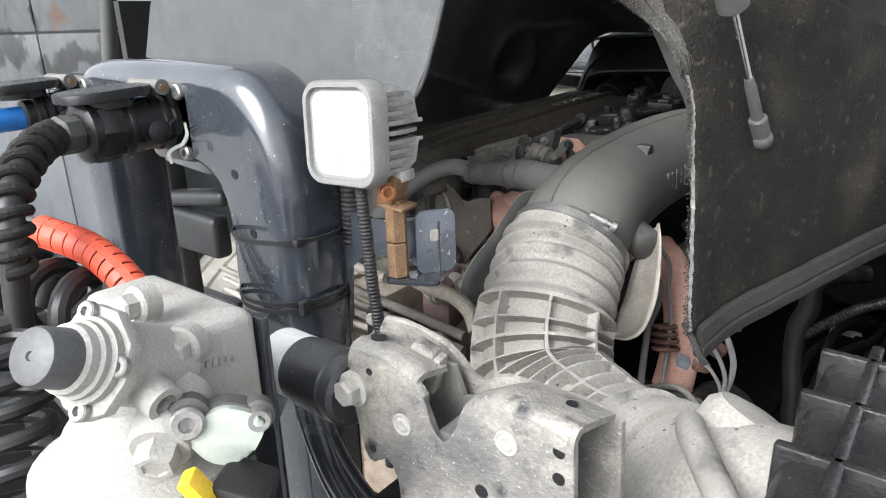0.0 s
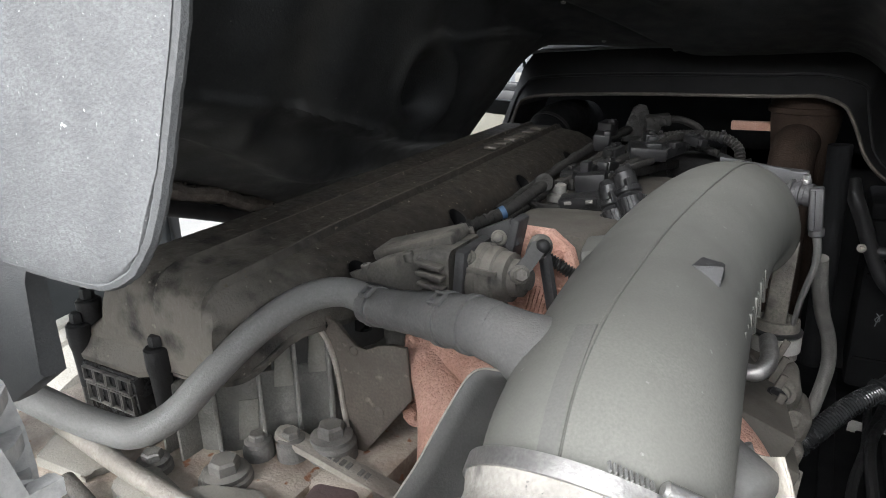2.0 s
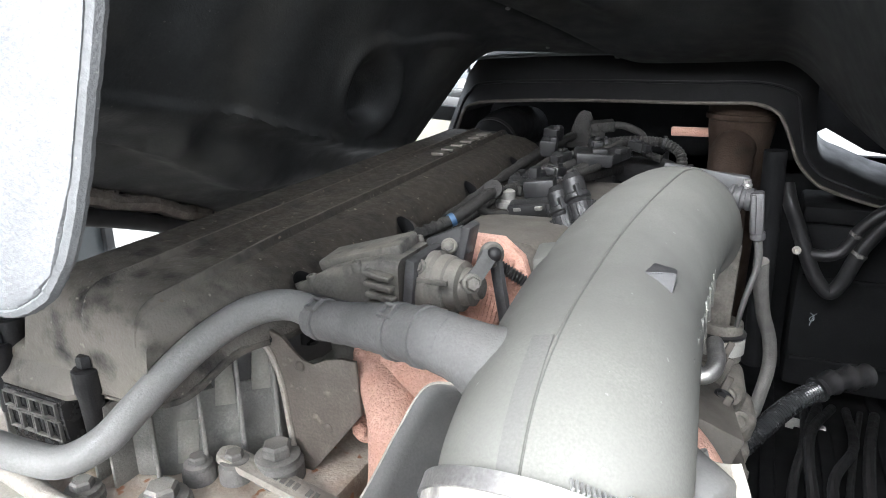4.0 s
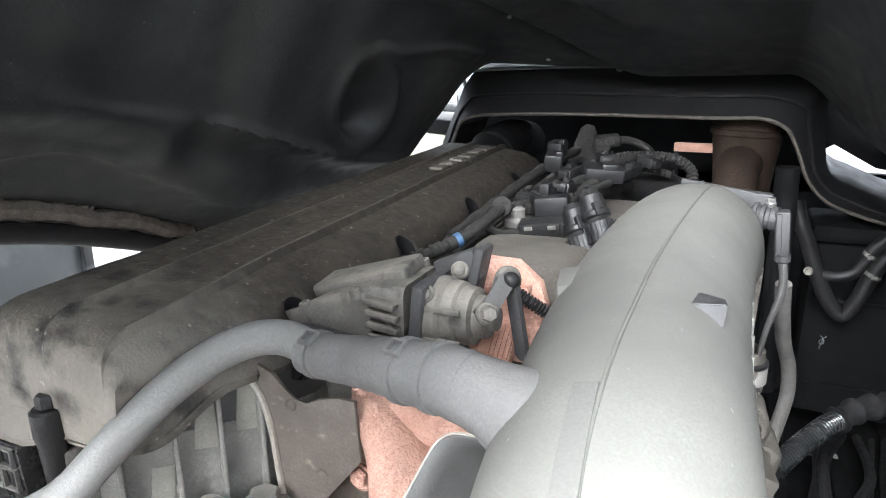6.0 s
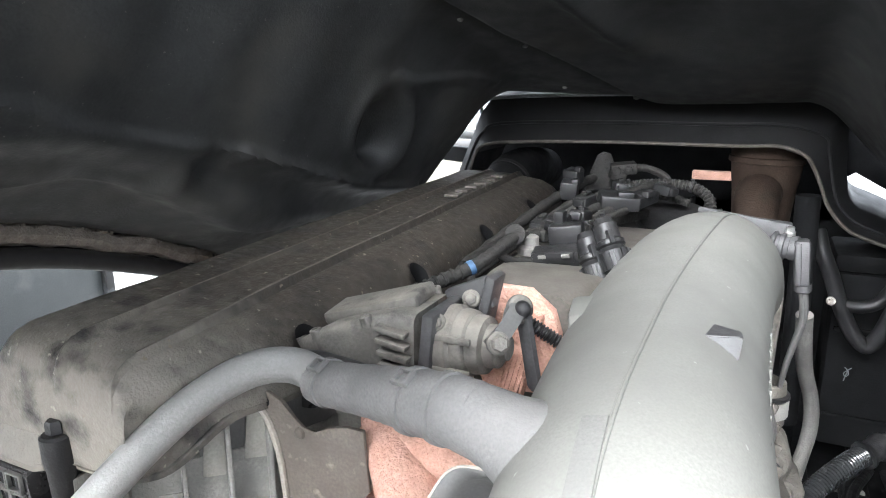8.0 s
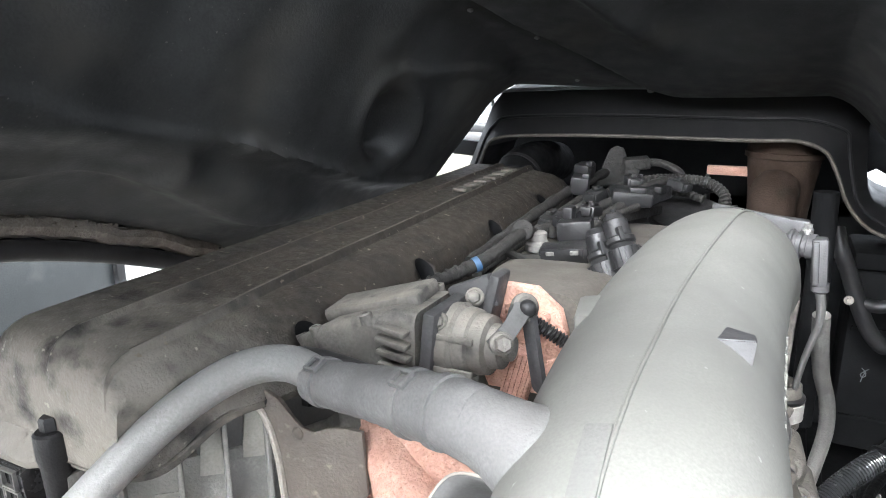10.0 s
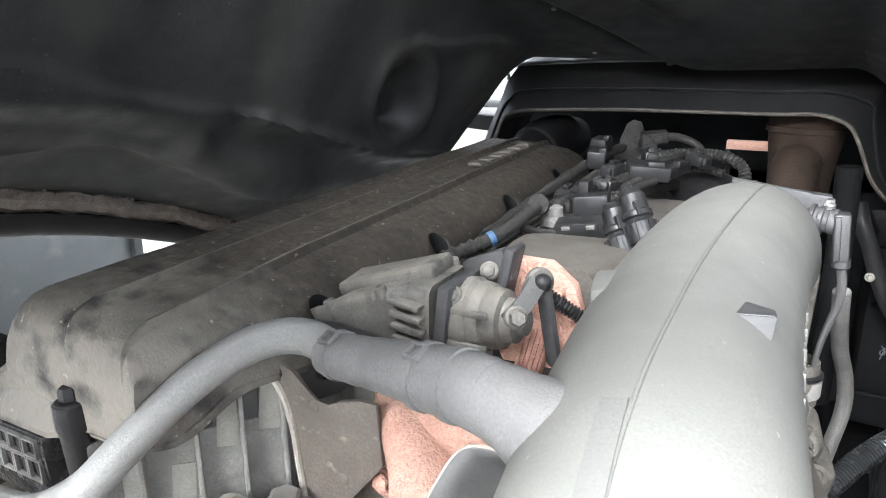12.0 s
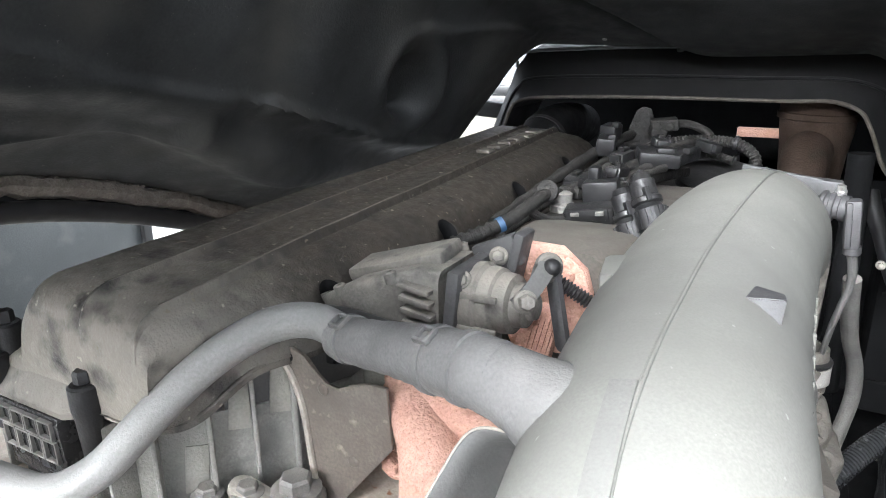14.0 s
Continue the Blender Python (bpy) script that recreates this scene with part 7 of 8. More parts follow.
    lathe(bm, (-0.280, -0.298, 1.450), (-0.05, -1, 0), [(0, 0.026), (0.004, 0.031), (0.010, 0.031), (0.012, 0.027), (0.016, 0.031), (0.022, 0.031), (0.024, 0.027), (0.028, 0.031), (0.036, 0.031), (0.037, 0.024), (0.048, 0.024), (0.050, 0.018)], 28)
    part("connector", bm, "black", ob)
    bm = bmesh.new()
    cyl(bm, (-0.283, -0.346, 1.450), (-0.290, -0.47, 1.446), 0.0165, None, 20)
    part("blue_sleeve", bm, "blue", ob, "bright blue sleeve")
    # pipes low behind the coils
    for k in range(3):
        ob = thing("frame_pipe", "dark pipe running along the frame", "pipe", "frame pipes")
        bm = bmesh.new()
        y = -0.45 + 0.05 * k
        sweep(bm, curve_points([(-0.45, y, 1.165 + 0.01 * k), (-0.1, y - 0.01, 1.155 + 0.008 * k), (0.10, y - 0.03, 1.12), (0.17, y - 0.05, 1.04), (0.19, y - 0.05, 0.8)], 8), 0.012 + 0.002 * (k % 2), 12)
        part("tube", bm, "black" if k % 2 else "clean_rubber", ob)


trailer_lines()


def fuel_filter():
    ob = thing("fuel_filter", "pale grey cast fuel filter head with a hand pump", "filter")
    bm = bmesh.new()
    box(bm, (0.328, -0.500, 1.326), (0.140, 0.062, 0.088), None, 0.009, 3)
    lathe(bm, (0.400, -0.585, 1.379), (-0.25, 0.80, -0.50), [(-0.004, 0.024), (0.03, 0.027), (0.06, 0.028)], 28)
    part("head", bm, "white_cast", ob)
    bm = bmesh.new()
    box(bm, (0.327, -0.464, 1.2550), (0.146, 0.008, 0.212), None, 0.003)
    part("back_plate", bm, "paint_black", ob, "black mounting plate")
    bm = bmesh.new()
    lathe(bm, (0.365, -0.555, 1.10), (0, 0, 1), [(0, 0.058), (0.12, 0.062), (0.155, 0.066), (0.17, 0.072), (0.185, 0.070), (0.19, 0.055), (0.21, 0.045), (0.23, 0.030)], 36)
    part("bowl", bm, "white_cast", ob)
    # hand pump: flange, stepped neck and grey button
    ax = Vector((0.25, -0.80, 0.50)).normalized()
    c = Vector((0.400, -0.585, 1.379))
    K = 0.70
    bm = bmesh.new()
    m = Matrix.Translation(c) @ basis(ax)
    plate(bm, [(0.048, 0.010), (0.036, 0.030), (0.012, 0.042), (-0.020, 0.038), (-0.042, 0.018), (-0.050, -0.006), (-0.040, -0.028), (-0.012, -0.042), (0.020, -0.038), (0.044, -0.016)], 0.012, m @ Matrix.Scale(K, 4), 0.002)
    part("pump_flange", bm, "white_cast", ob)
    bm = bmesh.new()
    lathe(bm, c, ax, [(z * K, r * K) for z, r in ((-0.03, 0.034), (0.004, 0.037), (0.014, 0.037), (0.016, 0.033), (0.022, 0.033), (0.024, 0.030), (0.032, 0.029), (0.034, 0.026))], 32)
    part("pump_neck", bm, "white_cast", ob)
    bm = bmesh.new()
    lathe(bm, c + ax * 0.022, ax, [(z * K, r * K) for z, r in ((0, 0.0250), (0.026, 0.0240), (0.030, 0.0225), (0.0315, 0.019), (0.0317, 0.004), (0.0300, 0.003))], 36)
    part("pump_button", bm, "pump_grey", ob, "grey plastic pump button")
    for sx, sy in ((0.040, 0.012), (-0.041, -0.006), (0.0, -0.036)):
        bm = bmesh.new()
        p = m @ (Vector((sx, sy, 0.006)) * K)
        lathe(bm, p, ax, [(0, 0.0065), (0.004, 0.0065), (0.005, 0.0055), (0.005, 0.003), (0.002, 0.0027)], 16)
        part("pump_screw", bm, "steel", ob, "recessed screw")
    for p, d, r in (((0.356, -0.535, 1.386), (0.1, -0.95, 0.1), 0.0095), ((0.400, -0.532, 1.365), (0.45, -0.85, 0.1), 0.0105)):
        bm = bmesh.new()
        lathe(bm, Vector(p) - Vector(d).normalized() * 0.012, d, [(0, r * 1.45), (0.012, r * 1.4), (0.014, r * 1.2)], 20)
        hexbolt(bm, Vector(p) + Vector(d).normalized() * 0.002, d, r, r * 1.1, 0)
        part("bolt", bm, "white_cast", ob)
    # hollow side arm, banjo fitting and sensor
    bm = bmesh.new()
    a, b = Vector((0.392, -0.566, 1.362)), Vector((0.432, -0.563, 1.349))
    lathe(bm, a, b - a, [(-0.01, 0.014), (0.034, 0.0125), (0.041, 0.0115), (0.0415, 0.0070), (0.030, 0.0065), (0.030, 0.0005)], 22)
    part("side_arm", bm, "white_cast", ob)
    bm = bmesh.new()
    d = Vector((0.58, -0.66, -0.30)).normalized()
    c = Vector((0.420, -0.560, 1.326))
    lathe(bm, c - d * 0.03, d, [(0, 0.022), (0.042, 0.0205), (0.046, 0.018)], 26)
    lathe(bm, c + d * 0.014, d, [(0, 0.0135), (0.0125, 0.0135), (0.0155, 0.0115), (0.0157, 0.008), (0.0145, 0.007)], 6)
    part("banjo_bolt", bm, "white_cast", ob)
    face = Vector((0.80, -0.52, 0.20)).normalized()
    m = Matrix.Translation((0.4525, -0.5385, 1.323)) @ basis(face) @ pose(0, 0, 0, 0, 0, 90)
    cap = [(0.0225 * math.sin(a) * (1 + 0.08 * math.cos(3 * a)), 0.0165 * math.cos(a) * (1 + 0.10 * math.cos(2 * a + 0.4))) for a in [2 * math.pi * k / 40 for k in range(40)]]
    bm = bmesh.new()
    plate(bm, [(x * 1.08, y * 1.08) for x, y in cap], 0.020, m @ Matrix.Translation((0, 0, -0.014)), 0.002)
    part("sensor_body", bm, "rubber", ob, "dark grey sensor body")
    bm = bmesh.new()
    plate(bm, cap, 0.008, m, 0.003)
    part("sensor_cap", bm, "cream", ob, "milky plastic sensor cap")
    side = (m.to_3x3() @ Vector((0, 1, 0))).normalized()
    for p, rr in ((Vector((0.4430, -0.5585, 1.3375)), 0.0112), (Vector((0.4640, -0.5225, 1.3290)), 0.0085)):
        bm = bmesh.new()
        lathe(bm, p - face * 0.022, face, [(0, rr * 1.25), (0.014, rr * 1.25), (0.016, rr)], 20)
        part("sensor_ear", bm, "rubber", ob)
        bm = bmesh.new()
        lathe(bm, p - face * 0.008, face, [(0, rr * 0.95), (0.008, rr * 0.95), (0.010, rr * 0.8), (0.010, rr * 0.45), (0.005, rr * 0.4), (0.005, 0.0002)], 18)
        part("sensor_screw", bm, "steel", ob)
    bm = bmesh.new()
    box(bm, (0.4665, -0.5690, 1.3060), (0.010, 0.014, 0.030), pose(0, 0, 0, 14, -24, 30), 0.002)
    part("clip", bm, "yellow", ob, "yellow plastic clip")
    bm = bmesh.new()
    box(bm, (0.470, -0.545, 1.288), (0.034, 0.034, 0.034), pose(0, 0, 0, 0, 15, 30), 0.004)
    box(bm, (0.474, -0.548, 1.268), (0.026, 0.028, 0.03), pose(0, 0, 0, 0, 15, 30), 0.003)
    part("plug", bm, "black", ob)
    # raised maker's mark as plain bars
    for k in range(7):
        bm = bmesh.new()
        box(bm, (0.3982, -0.524 + 0.0052 * k, 1.3462 - 0.0009 * k), (0.0024, 0.0032, 0.0075 if k in (0, 3, 4) else 0.0052), pose(0, 0, 0, -10, 0, 0), 0.0006)
        part("raised_bar", bm, "white_cast", ob)
    return ob


fuel_filter()


def tilt_cylinder():
    ob = thing("lock_cylinder", "black cylinder with a white label beside the latch", "cylinder")
    bm = bmesh.new()
    a = Vector((0.215, -0.372, 1.254))
    d = Vector((0.97, -0.05, 0.03)).normalized()
    lathe(bm, a, d, [(0, 0.029), (0.002, 0.0308), (0.128, 0.0308), (0.130, 0.0330), (0.170, 0.0330), (0.172, 0.0315), (0.176, 0.0330), (0.186, 0.0330), (0.190, 0.029)], 40)
    part("barrel", bm, "barrel", ob)
    bm = bmesh.new()
    lathe(bm, a + d * 0.082, d, [(0, 0.0305), (0.0002, 0.0312), (0.034, 0.0312), (0.0342, 0.0305)], 40, False)
    part("label", bm, "white", ob, "white paper label")


tilt_cylinder()


def cab_latch():
    ob = thing("cab_latch", "weathered galvanised cab latch with pressed jaws", "latch")
    F = -0.402
    front = [(0.421, 1.318), (0.417, 1.308), (0.419, 1.286), (0.422, 1.259), (0.428, 1.224), (0.433, 1.215), (0.440, 1.214), (0.447, 1.222), (0.455, 1.228), (0.463, 1.222), (0.469, 1.208), (0.470, 1.16), (0.56, 1.12), (0.628, 1.13), (0.6255, 1.22), (0.6225, 1.303), (0.619, 1.3105),
             (0.590, 1.3135), (0.557, 1.3135), (0.545, 1.309), (0.535, 1.302), (0.531, 1.296), (0.5275, 1.286), (0.527, 1.277), (0.522, 1.267), (0.515, 1.2635), (0.508, 1.267), (0.503, 1.278), (0.498, 1.290), (0.4985, 1.298), (0.493, 1.304), (0.478, 1.3125), (0.462, 1.3165), (0.449, 1.318)]
    bm = bmesh.new()
    plate(bm, front, 0.006, Matrix.Translation((0, F + 0.003, 0)) @ pose(0, 0, 0, 90, 0, 0), 0.0022)
    part("front_plate", bm, "galv", ob)
    rear = [(0.392, 1.300), (0.400, 1.3135), (0.42, 1.316), (0.440, 1.314), (0.468, 1.309), (0.485, 1.298), (0.497, 1.286), (0.506, 1.284), (0.516, 1.291), (0.531, 1.297), (0.552, 1.2975), (0.59, 1.2985), (0.617, 1.2975), (0.628, 1.291), (0.632, 1.20), (0.62, 1.13), (0.50, 1.16), (0.42, 1.22)]
    bm = bmesh.new()
    plate(bm, rear, 0.006, Matrix.Translation((0, -0.336, 0)) @ pose(0, 0, 0, 90, 0, 0), 0.002)
    part("rear_plate", bm, "galv", ob)
    # rolled-over top flanges
    for edge, back, dip in (([(0.418, 1.309), (0.421, 1.317), (0.435, 1.3185), (0.449, 1.318), (0.462, 1.3165), (0.478, 1.3125), (0.490, 1.306)], 0.040, 0.003), ([(0.533, 1.299), (0.545, 1.309), (0.557, 1.3135), (0.575, 1.3140), (0.600, 1.3125), (0.6225, 1.310)], 0.064, 0.014)):
        bm = bmesh.new()
        rings = []
        for x, z in edge:
            sec = [(0.0, -0.012), (0.0005, -0.004), (0.0025, 0.0010), (0.007, 0.0035), (0.014, 0.0042), (back * 0.6, 0.003 - dip * 0.5), (back, 0.001 - dip), (back, -0.004 - dip), (back * 0.6, -0.002 - dip * 0.5), (0.012, -0.001), (0.006, -0.004), (0.005, -0.012)]
            rings.append([Vector((x, F - 0.0006 + a, z + b)) for a, b in sec])
        loft(bm, rings)
        part("top_flange", bm, "galv", ob, "", 50)
    # pawl, roller and inner web
    bm = bmesh.new()
    box(bm, (0.470, -0.366, 1.312), (0.022, 0.018, 0.014), pose(0, 0, 0, 0, 24, 12), 0.004, 3)
    box(bm, (0.478, -0.364, 1.295), (0.012, 0.016, 0.034), pose(0, 0, 0, 0, 14, 12), 0.003)
    part("pawl", bm, "galv", ob)
    bm = bmesh.new()
    plate(bm, [(0.44, 1.30), (0.49, 1.300), (0.50, 1.275), (0.53, 1.285), (0.60, 1.285), (0.60, 1.17), (0.45, 1.22)], 0.005, Matrix.Translation((0, -0.352, 0)) @ pose(0, 0, 0, 90, 0, 0), 0.001)
    part("inner_web", bm, "case", ob)
    bm = bmesh.new()
    cyl(bm, (0.513, -0.396, 1.258), (0.513, -0.34, 1.258), 0.012, None, 20)
    part("roller", bm, "galv", ob)
    # black discs on the flanges, the shade of holes as colour
    for x, y, z, r in ((0.437, -0.384, 1.3232, 0.0068), (0.600, -0.362, 1.3088, 0.0045)):
        bm = bmesh.new()
        lathe(bm, (x, y, z), (0.02, 0.1, 1), [(-0.001, r), (0.0006, r), (0.0007, r * 0.85), (0.0002, r * 0.8), (0.0002, 0.0002)], 18)
        part("hole_rim", bm, "black", ob)
    bm = bmesh.new()
    lathe(bm, (0.4235, F, 1.280), (0, -1, 0), [(-0.002, 0.0155), (0.003, 0.0155), (0.004, 0.014)], 24)
    hexbolt(bm, (0.4235, F - 0.003, 1.280), (-0.05, -1, 0), 0.0118, 0.012, 0)
    part("pivot_bolt", bm, "white_cast", ob, "pale painted hex bolt")
    for x, z in ((0.475, 1.265), (0.572, 1.288)):
        bm = bmesh.new()
        lathe(bm, (x, F, z), (0, -1, 0), [(-0.002, 0.0095), (0.0015, 0.0095), (0.002, 0.0085), (0.0012, 0.0065), (0.0025, 0.0045), (0.0018, 0.0015)], 24)
        part("rivet", bm, "white_cast", ob, "pale rivet")
    # black discs on the uncut plate paint the dark of small holes
    for x, z, r in ((0.4415, 1.301, 0.0033), (0.440, 1.228, 0.0036), (0.612, 1.297, 0.0045), (0.6125, 1.2765, 0.0048), (0.550, 1.237, 0.0058), (0.52, 1.20, 0.004)):
        bm = bmesh.new()
        lathe(bm, (x, F + 0.0002, z), (0, -1, 0), [(-0.001, r), (0.0006, r), (0.0007, r * 0.9), (0.0003, r * 0.85), (0.0003, 0.0002)], 18)
        part("hole_rim", bm, "black", ob)
    return ob


cab_latch()


def work_lamp():
    ob = thing("work_lamp", "square lit LED work lamp in a finned alloy housing", "lamp")
    base = Matrix.Translation((0.268, -0.222, 1.4535)) @ pose(0, 0, 0, 90, 0, 0) @ pose(0, 0, 0, -3, 0, 2)
    # local x right, y up, z towards the beam
    bm = bmesh.new()
    rings = []
    for z, w, h, r in ((-0.054, 0.040, 0.050, 0.012), (-0.050, 0.046, 0.058, 0.014), (0.004, 0.070, 0.082, 0.016), (0.010, 0.074, 0.086, 0.016), (0.012, 0.092, 0.103, 0.018), (0.016, 0.092, 0.103, 0.018)):
        rings.append([base @ Vector((x, y, z)) for x, y in rounded(w, h, r)])
    loft(bm, rings)
    # black instead of alloy, so the gaps between fins carry painted shade
    part("housing", bm, "black", ob, "inner housing, black for the shade between the fins")
    bm = bmesh.new()
    o0, i0 = rounded(0.106, 0.110, 0.022), rounded(0.080, 0.084, 0.014)
    rows = [[base @ Vector((x, y, z)) for x, y in (o if k else o)] for k, (o, z) in enumerate(((o0, 0.012), (o0, 0.030), (rounded(0.102, 0.106, 0.021), 0.034), (rounded(0.092, 0.096, 0.017), 0.034), (rounded(0.090, 0.094, 0.016), 0.029), (i0, 0.0285)))]
    loft(bm, rows, False)
    part("rim", bm, "lamp_rim", ob, "pale grey rounded rim")
    bm = bmesh.new()
    plate(bm, rounded(0.084, 0.088, 0.014), 0.004, base @ Matrix.Translation((0, 0, 0.027)), 0.001)
    part("lens", bm, "led", ob, "glowing white lens")
    for cx in (-0.019, 0.019):
        for cy in (-0.022, 0.022):
            bm = bmesh.new()
            lathe(bm, base @ Vector((cx, cy, 0.0285)), base.to_3x3() @ Vector((0, 0, 1)), [(0, 0.0155), (0.001, 0.0155), (0.0015, 0.012), (0.0003, 0.004)], 20)
            part("reflector", bm, "led", ob)
    # cooling fins on the four sides, within one rounded envelope
    depth = [(-0.060, 0.020), (-0.0592, 0.026), (-0.057, 0.031), (-0.053, 0.035), (-0.047, 0.038), (-0.028, 0.043), (0.002, 0.048), (0.014, 0.049)]

    def reach(a, b, off):
        return max(0.012, a * max(0.0, 1 - min(1.0, abs(off) / b) ** 5) ** 0.2)
    for side in (-1, 1):
        for k in range(9):
            y = -0.040 + 0.010 * k
            bm = bmesh.new()
            w = [(side * reach(h, h + 0.005, y), z) for z, h in depth]
            plate(bm, w + [(side * 0.008, 0.014), (side * 0.008, -0.060)], 0.0046, base @ Matrix.Translation((0, y, 0)) @ pose(0, 0, 0, 90, 0, 0), 0.0014)
            part("fin", bm, "lamp_body", ob)
        for k in range(8):
            x = -0.035 + 0.010 * k
            bm = bmesh.new()
            w = [(z, side * reach(h + 0.005, h, x)) for z, h in depth]
            plate(bm, w + [(0.014, side * 0.008), (-0.060, side * 0.008)], 0.0046, base @ Matrix.Translation((x, 0, 0)) @ pose(0, 0, 0, 0, -90, 0), 0.0014)
            part("fin", bm, "lamp_body", ob)
    # corroded strap and bolt
    bm = bmesh.new()
    box(bm, (0.302, -0.212, 1.392), (0.020, 0.030, 0.034), pose(0, 0, 0, 0, 18, 10), 0.002)
    box(bm, (0.306, -0.212, 1.376), (0.034, 0.032, 0.004), pose(0, 0, 0, 0, 8, 10), 0.001)
    part("strap", bm, "rust", ob, "rusty mounting strap")
    bm = bmesh.new()
    d = Vector((0.75, -0.65, 0.1))
    lathe(bm, Vector((0.306, -0.226, 1.393)), d, [(0, 0.011), (0.004, 0.011), (0.005, 0.008), (0.010, 0.008), (0.011, 0.005), (0.006, 0.004)], 16)
    part("bolt", bm, "rust_bolt", ob, "orange rusted bolt")
    bm = bmesh.new()
    box(bm, (0.292, -0.205, 1.405), (0.05, 0.026, 0.012), pose(0, 0, 0, 0, -6, 8), 0.002)
    part("foot", bm, "lamp_body", ob)
    return ob


work_lamp()


def lamp_post():
    ob = thing("lamp_post", "rusty long hex nuts standing on an angle bracket", "bracket")
    for z0, z1 in ((1.293, 1.333), (1.334, 1.374)):
        bm = bmesh.new()
        lathe(bm, (0.305, -0.213, z0), (0, 0, 1), [(0, 0.0105), (0.001, 0.0122), (z1 - z0 - 0.001, 0.0122), (z1 - z0, 0.0105)], 6)
        part("long_nut", bm, "rust", ob, "rusty long hex nut", 20)
    bm = bmesh.new()
    lathe(bm, (0.305, -0.213, 1.372), (0, 0, 1), [(0, 0.013), (0.003, 0.013), (0.004, 0.008), (0.010, 0.008)], 16)
    part("washer", bm, "rust", ob)
    bm = bmesh.new()
    plate(bm, rounded(0.062, 0.050, 0.010), 0.004, Matrix.Translation((0.318, -0.197, 1.290)) @ pose(0, 0, 0, 0, 0, 25), 0.001)
    part("foot_plate", bm, "paint_black", ob, "dark foot plate")
    bm = bmesh.new()
    m = Matrix.Translation((0.330, -0.176, 1.328)) @ pose(0, 0, 0, 90, 0, 56)
    plate(bm, rounded(0.046, 0.074, 0.010), 0.004, m, 0.001)
    part("upright", bm, "blue_steel", ob, "spotted blue-grey upright plate")
    bm = bmesh.new()
    m2 = m @ Matrix.Translation((-0.002, 0.008, 0.0022))
    plate(bm, rounded(0.010, 0.014, 0.003), 0.0006, m2)
    part("slot", bm, "alloy", ob)
    ob = thing("lamp_cable", "black corrugated cable tube hanging from the lamp", "cable")
    bm = bmesh.new()
    corrugated(bm, [(0.283, -0.242, 1.407), (0.284, -0.243, 1.39), (0.288, -0.243, 1.34), (0.292, -0.243, 1.29), (0.296, -0.242, 1.25), (0.300, -0.24, 1.18), (0.30, -0.24, 1.05)], 0.0062, 0.0042, 0.16)
    part("tube", bm, "clean_rubber", ob)


lamp_post()


def filter_housing():
    ob = thing("air_filter_box", "black ribbed plastic air filter housing", "filter box")
    bm = bmesh.new()
    box(bm, (0.885, -0.275, 1.170), (0.33, 0.40, 0.20), None, 0.016, 3)
    part("shell", bm, "wet_black", ob)
    m0 = Matrix.Translation((0.885, -0.275, 1.170))
    for k in range(5):
        bm = bmesh.new()
        box(bm, m0 @ Vector((0, -0.17 + 0.085 * k, 0.0)), (0.340, 0.010, 0.214), None, 0.003)
        part("rib", bm, "wet_black", ob)
    for k in range(4):
        bm = bmesh.new()
        box(bm, m0 @ Vector((-0.13 + 0.085 * k, 0, 0.0)), (0.010, 0.410, 0.214), None, 0.003)
        part("rib", bm, "wet_black", ob)
    ob = thing("filter_elbow", "dusty grey rubber elbow on the filter housing", "elbow")
    bm = bmesh.new()
    sweep(bm, curve_points([(0.585, -0.125, 1.09), (0.62, -0.145, 1.10), (0.665, -0.165, 1.118), (0.71, -0.18, 1.135), (0.745, -0.19, 1.14)], 10), lambda i, u: 0.080 + 0.006 * smooth01(u * 1.5), 36)
    part("elbow", bm, "hose", ob)
    bm = bmesh.new()
    lathe(bm, (0.665, -0.135, 1.175), (0.35, 0.35, 0.85), [(-0.02, 0.05), (0.02, 0.046), (0.03, 0.038), (0.034, 0.02)], 24)
    part("boss", bm, "hose", ob)
    ob = thing("drain_hose", "dusty grey rubber drain hose over the elbow", "hose")
    bm = bmesh.new()
    sweep(bm, curve_points([(0.628, -0.175, 1.202), (0.640, -0.205, 1.210), (0.665, -0.245, 1.212), (0.70, -0.30, 1.21), (0.74, -0.37, 1.18), (0.76, -0.40, 1.10)], 8), 0.0135, 14)
    part("tube", bm, "hose", ob)


filter_housing()


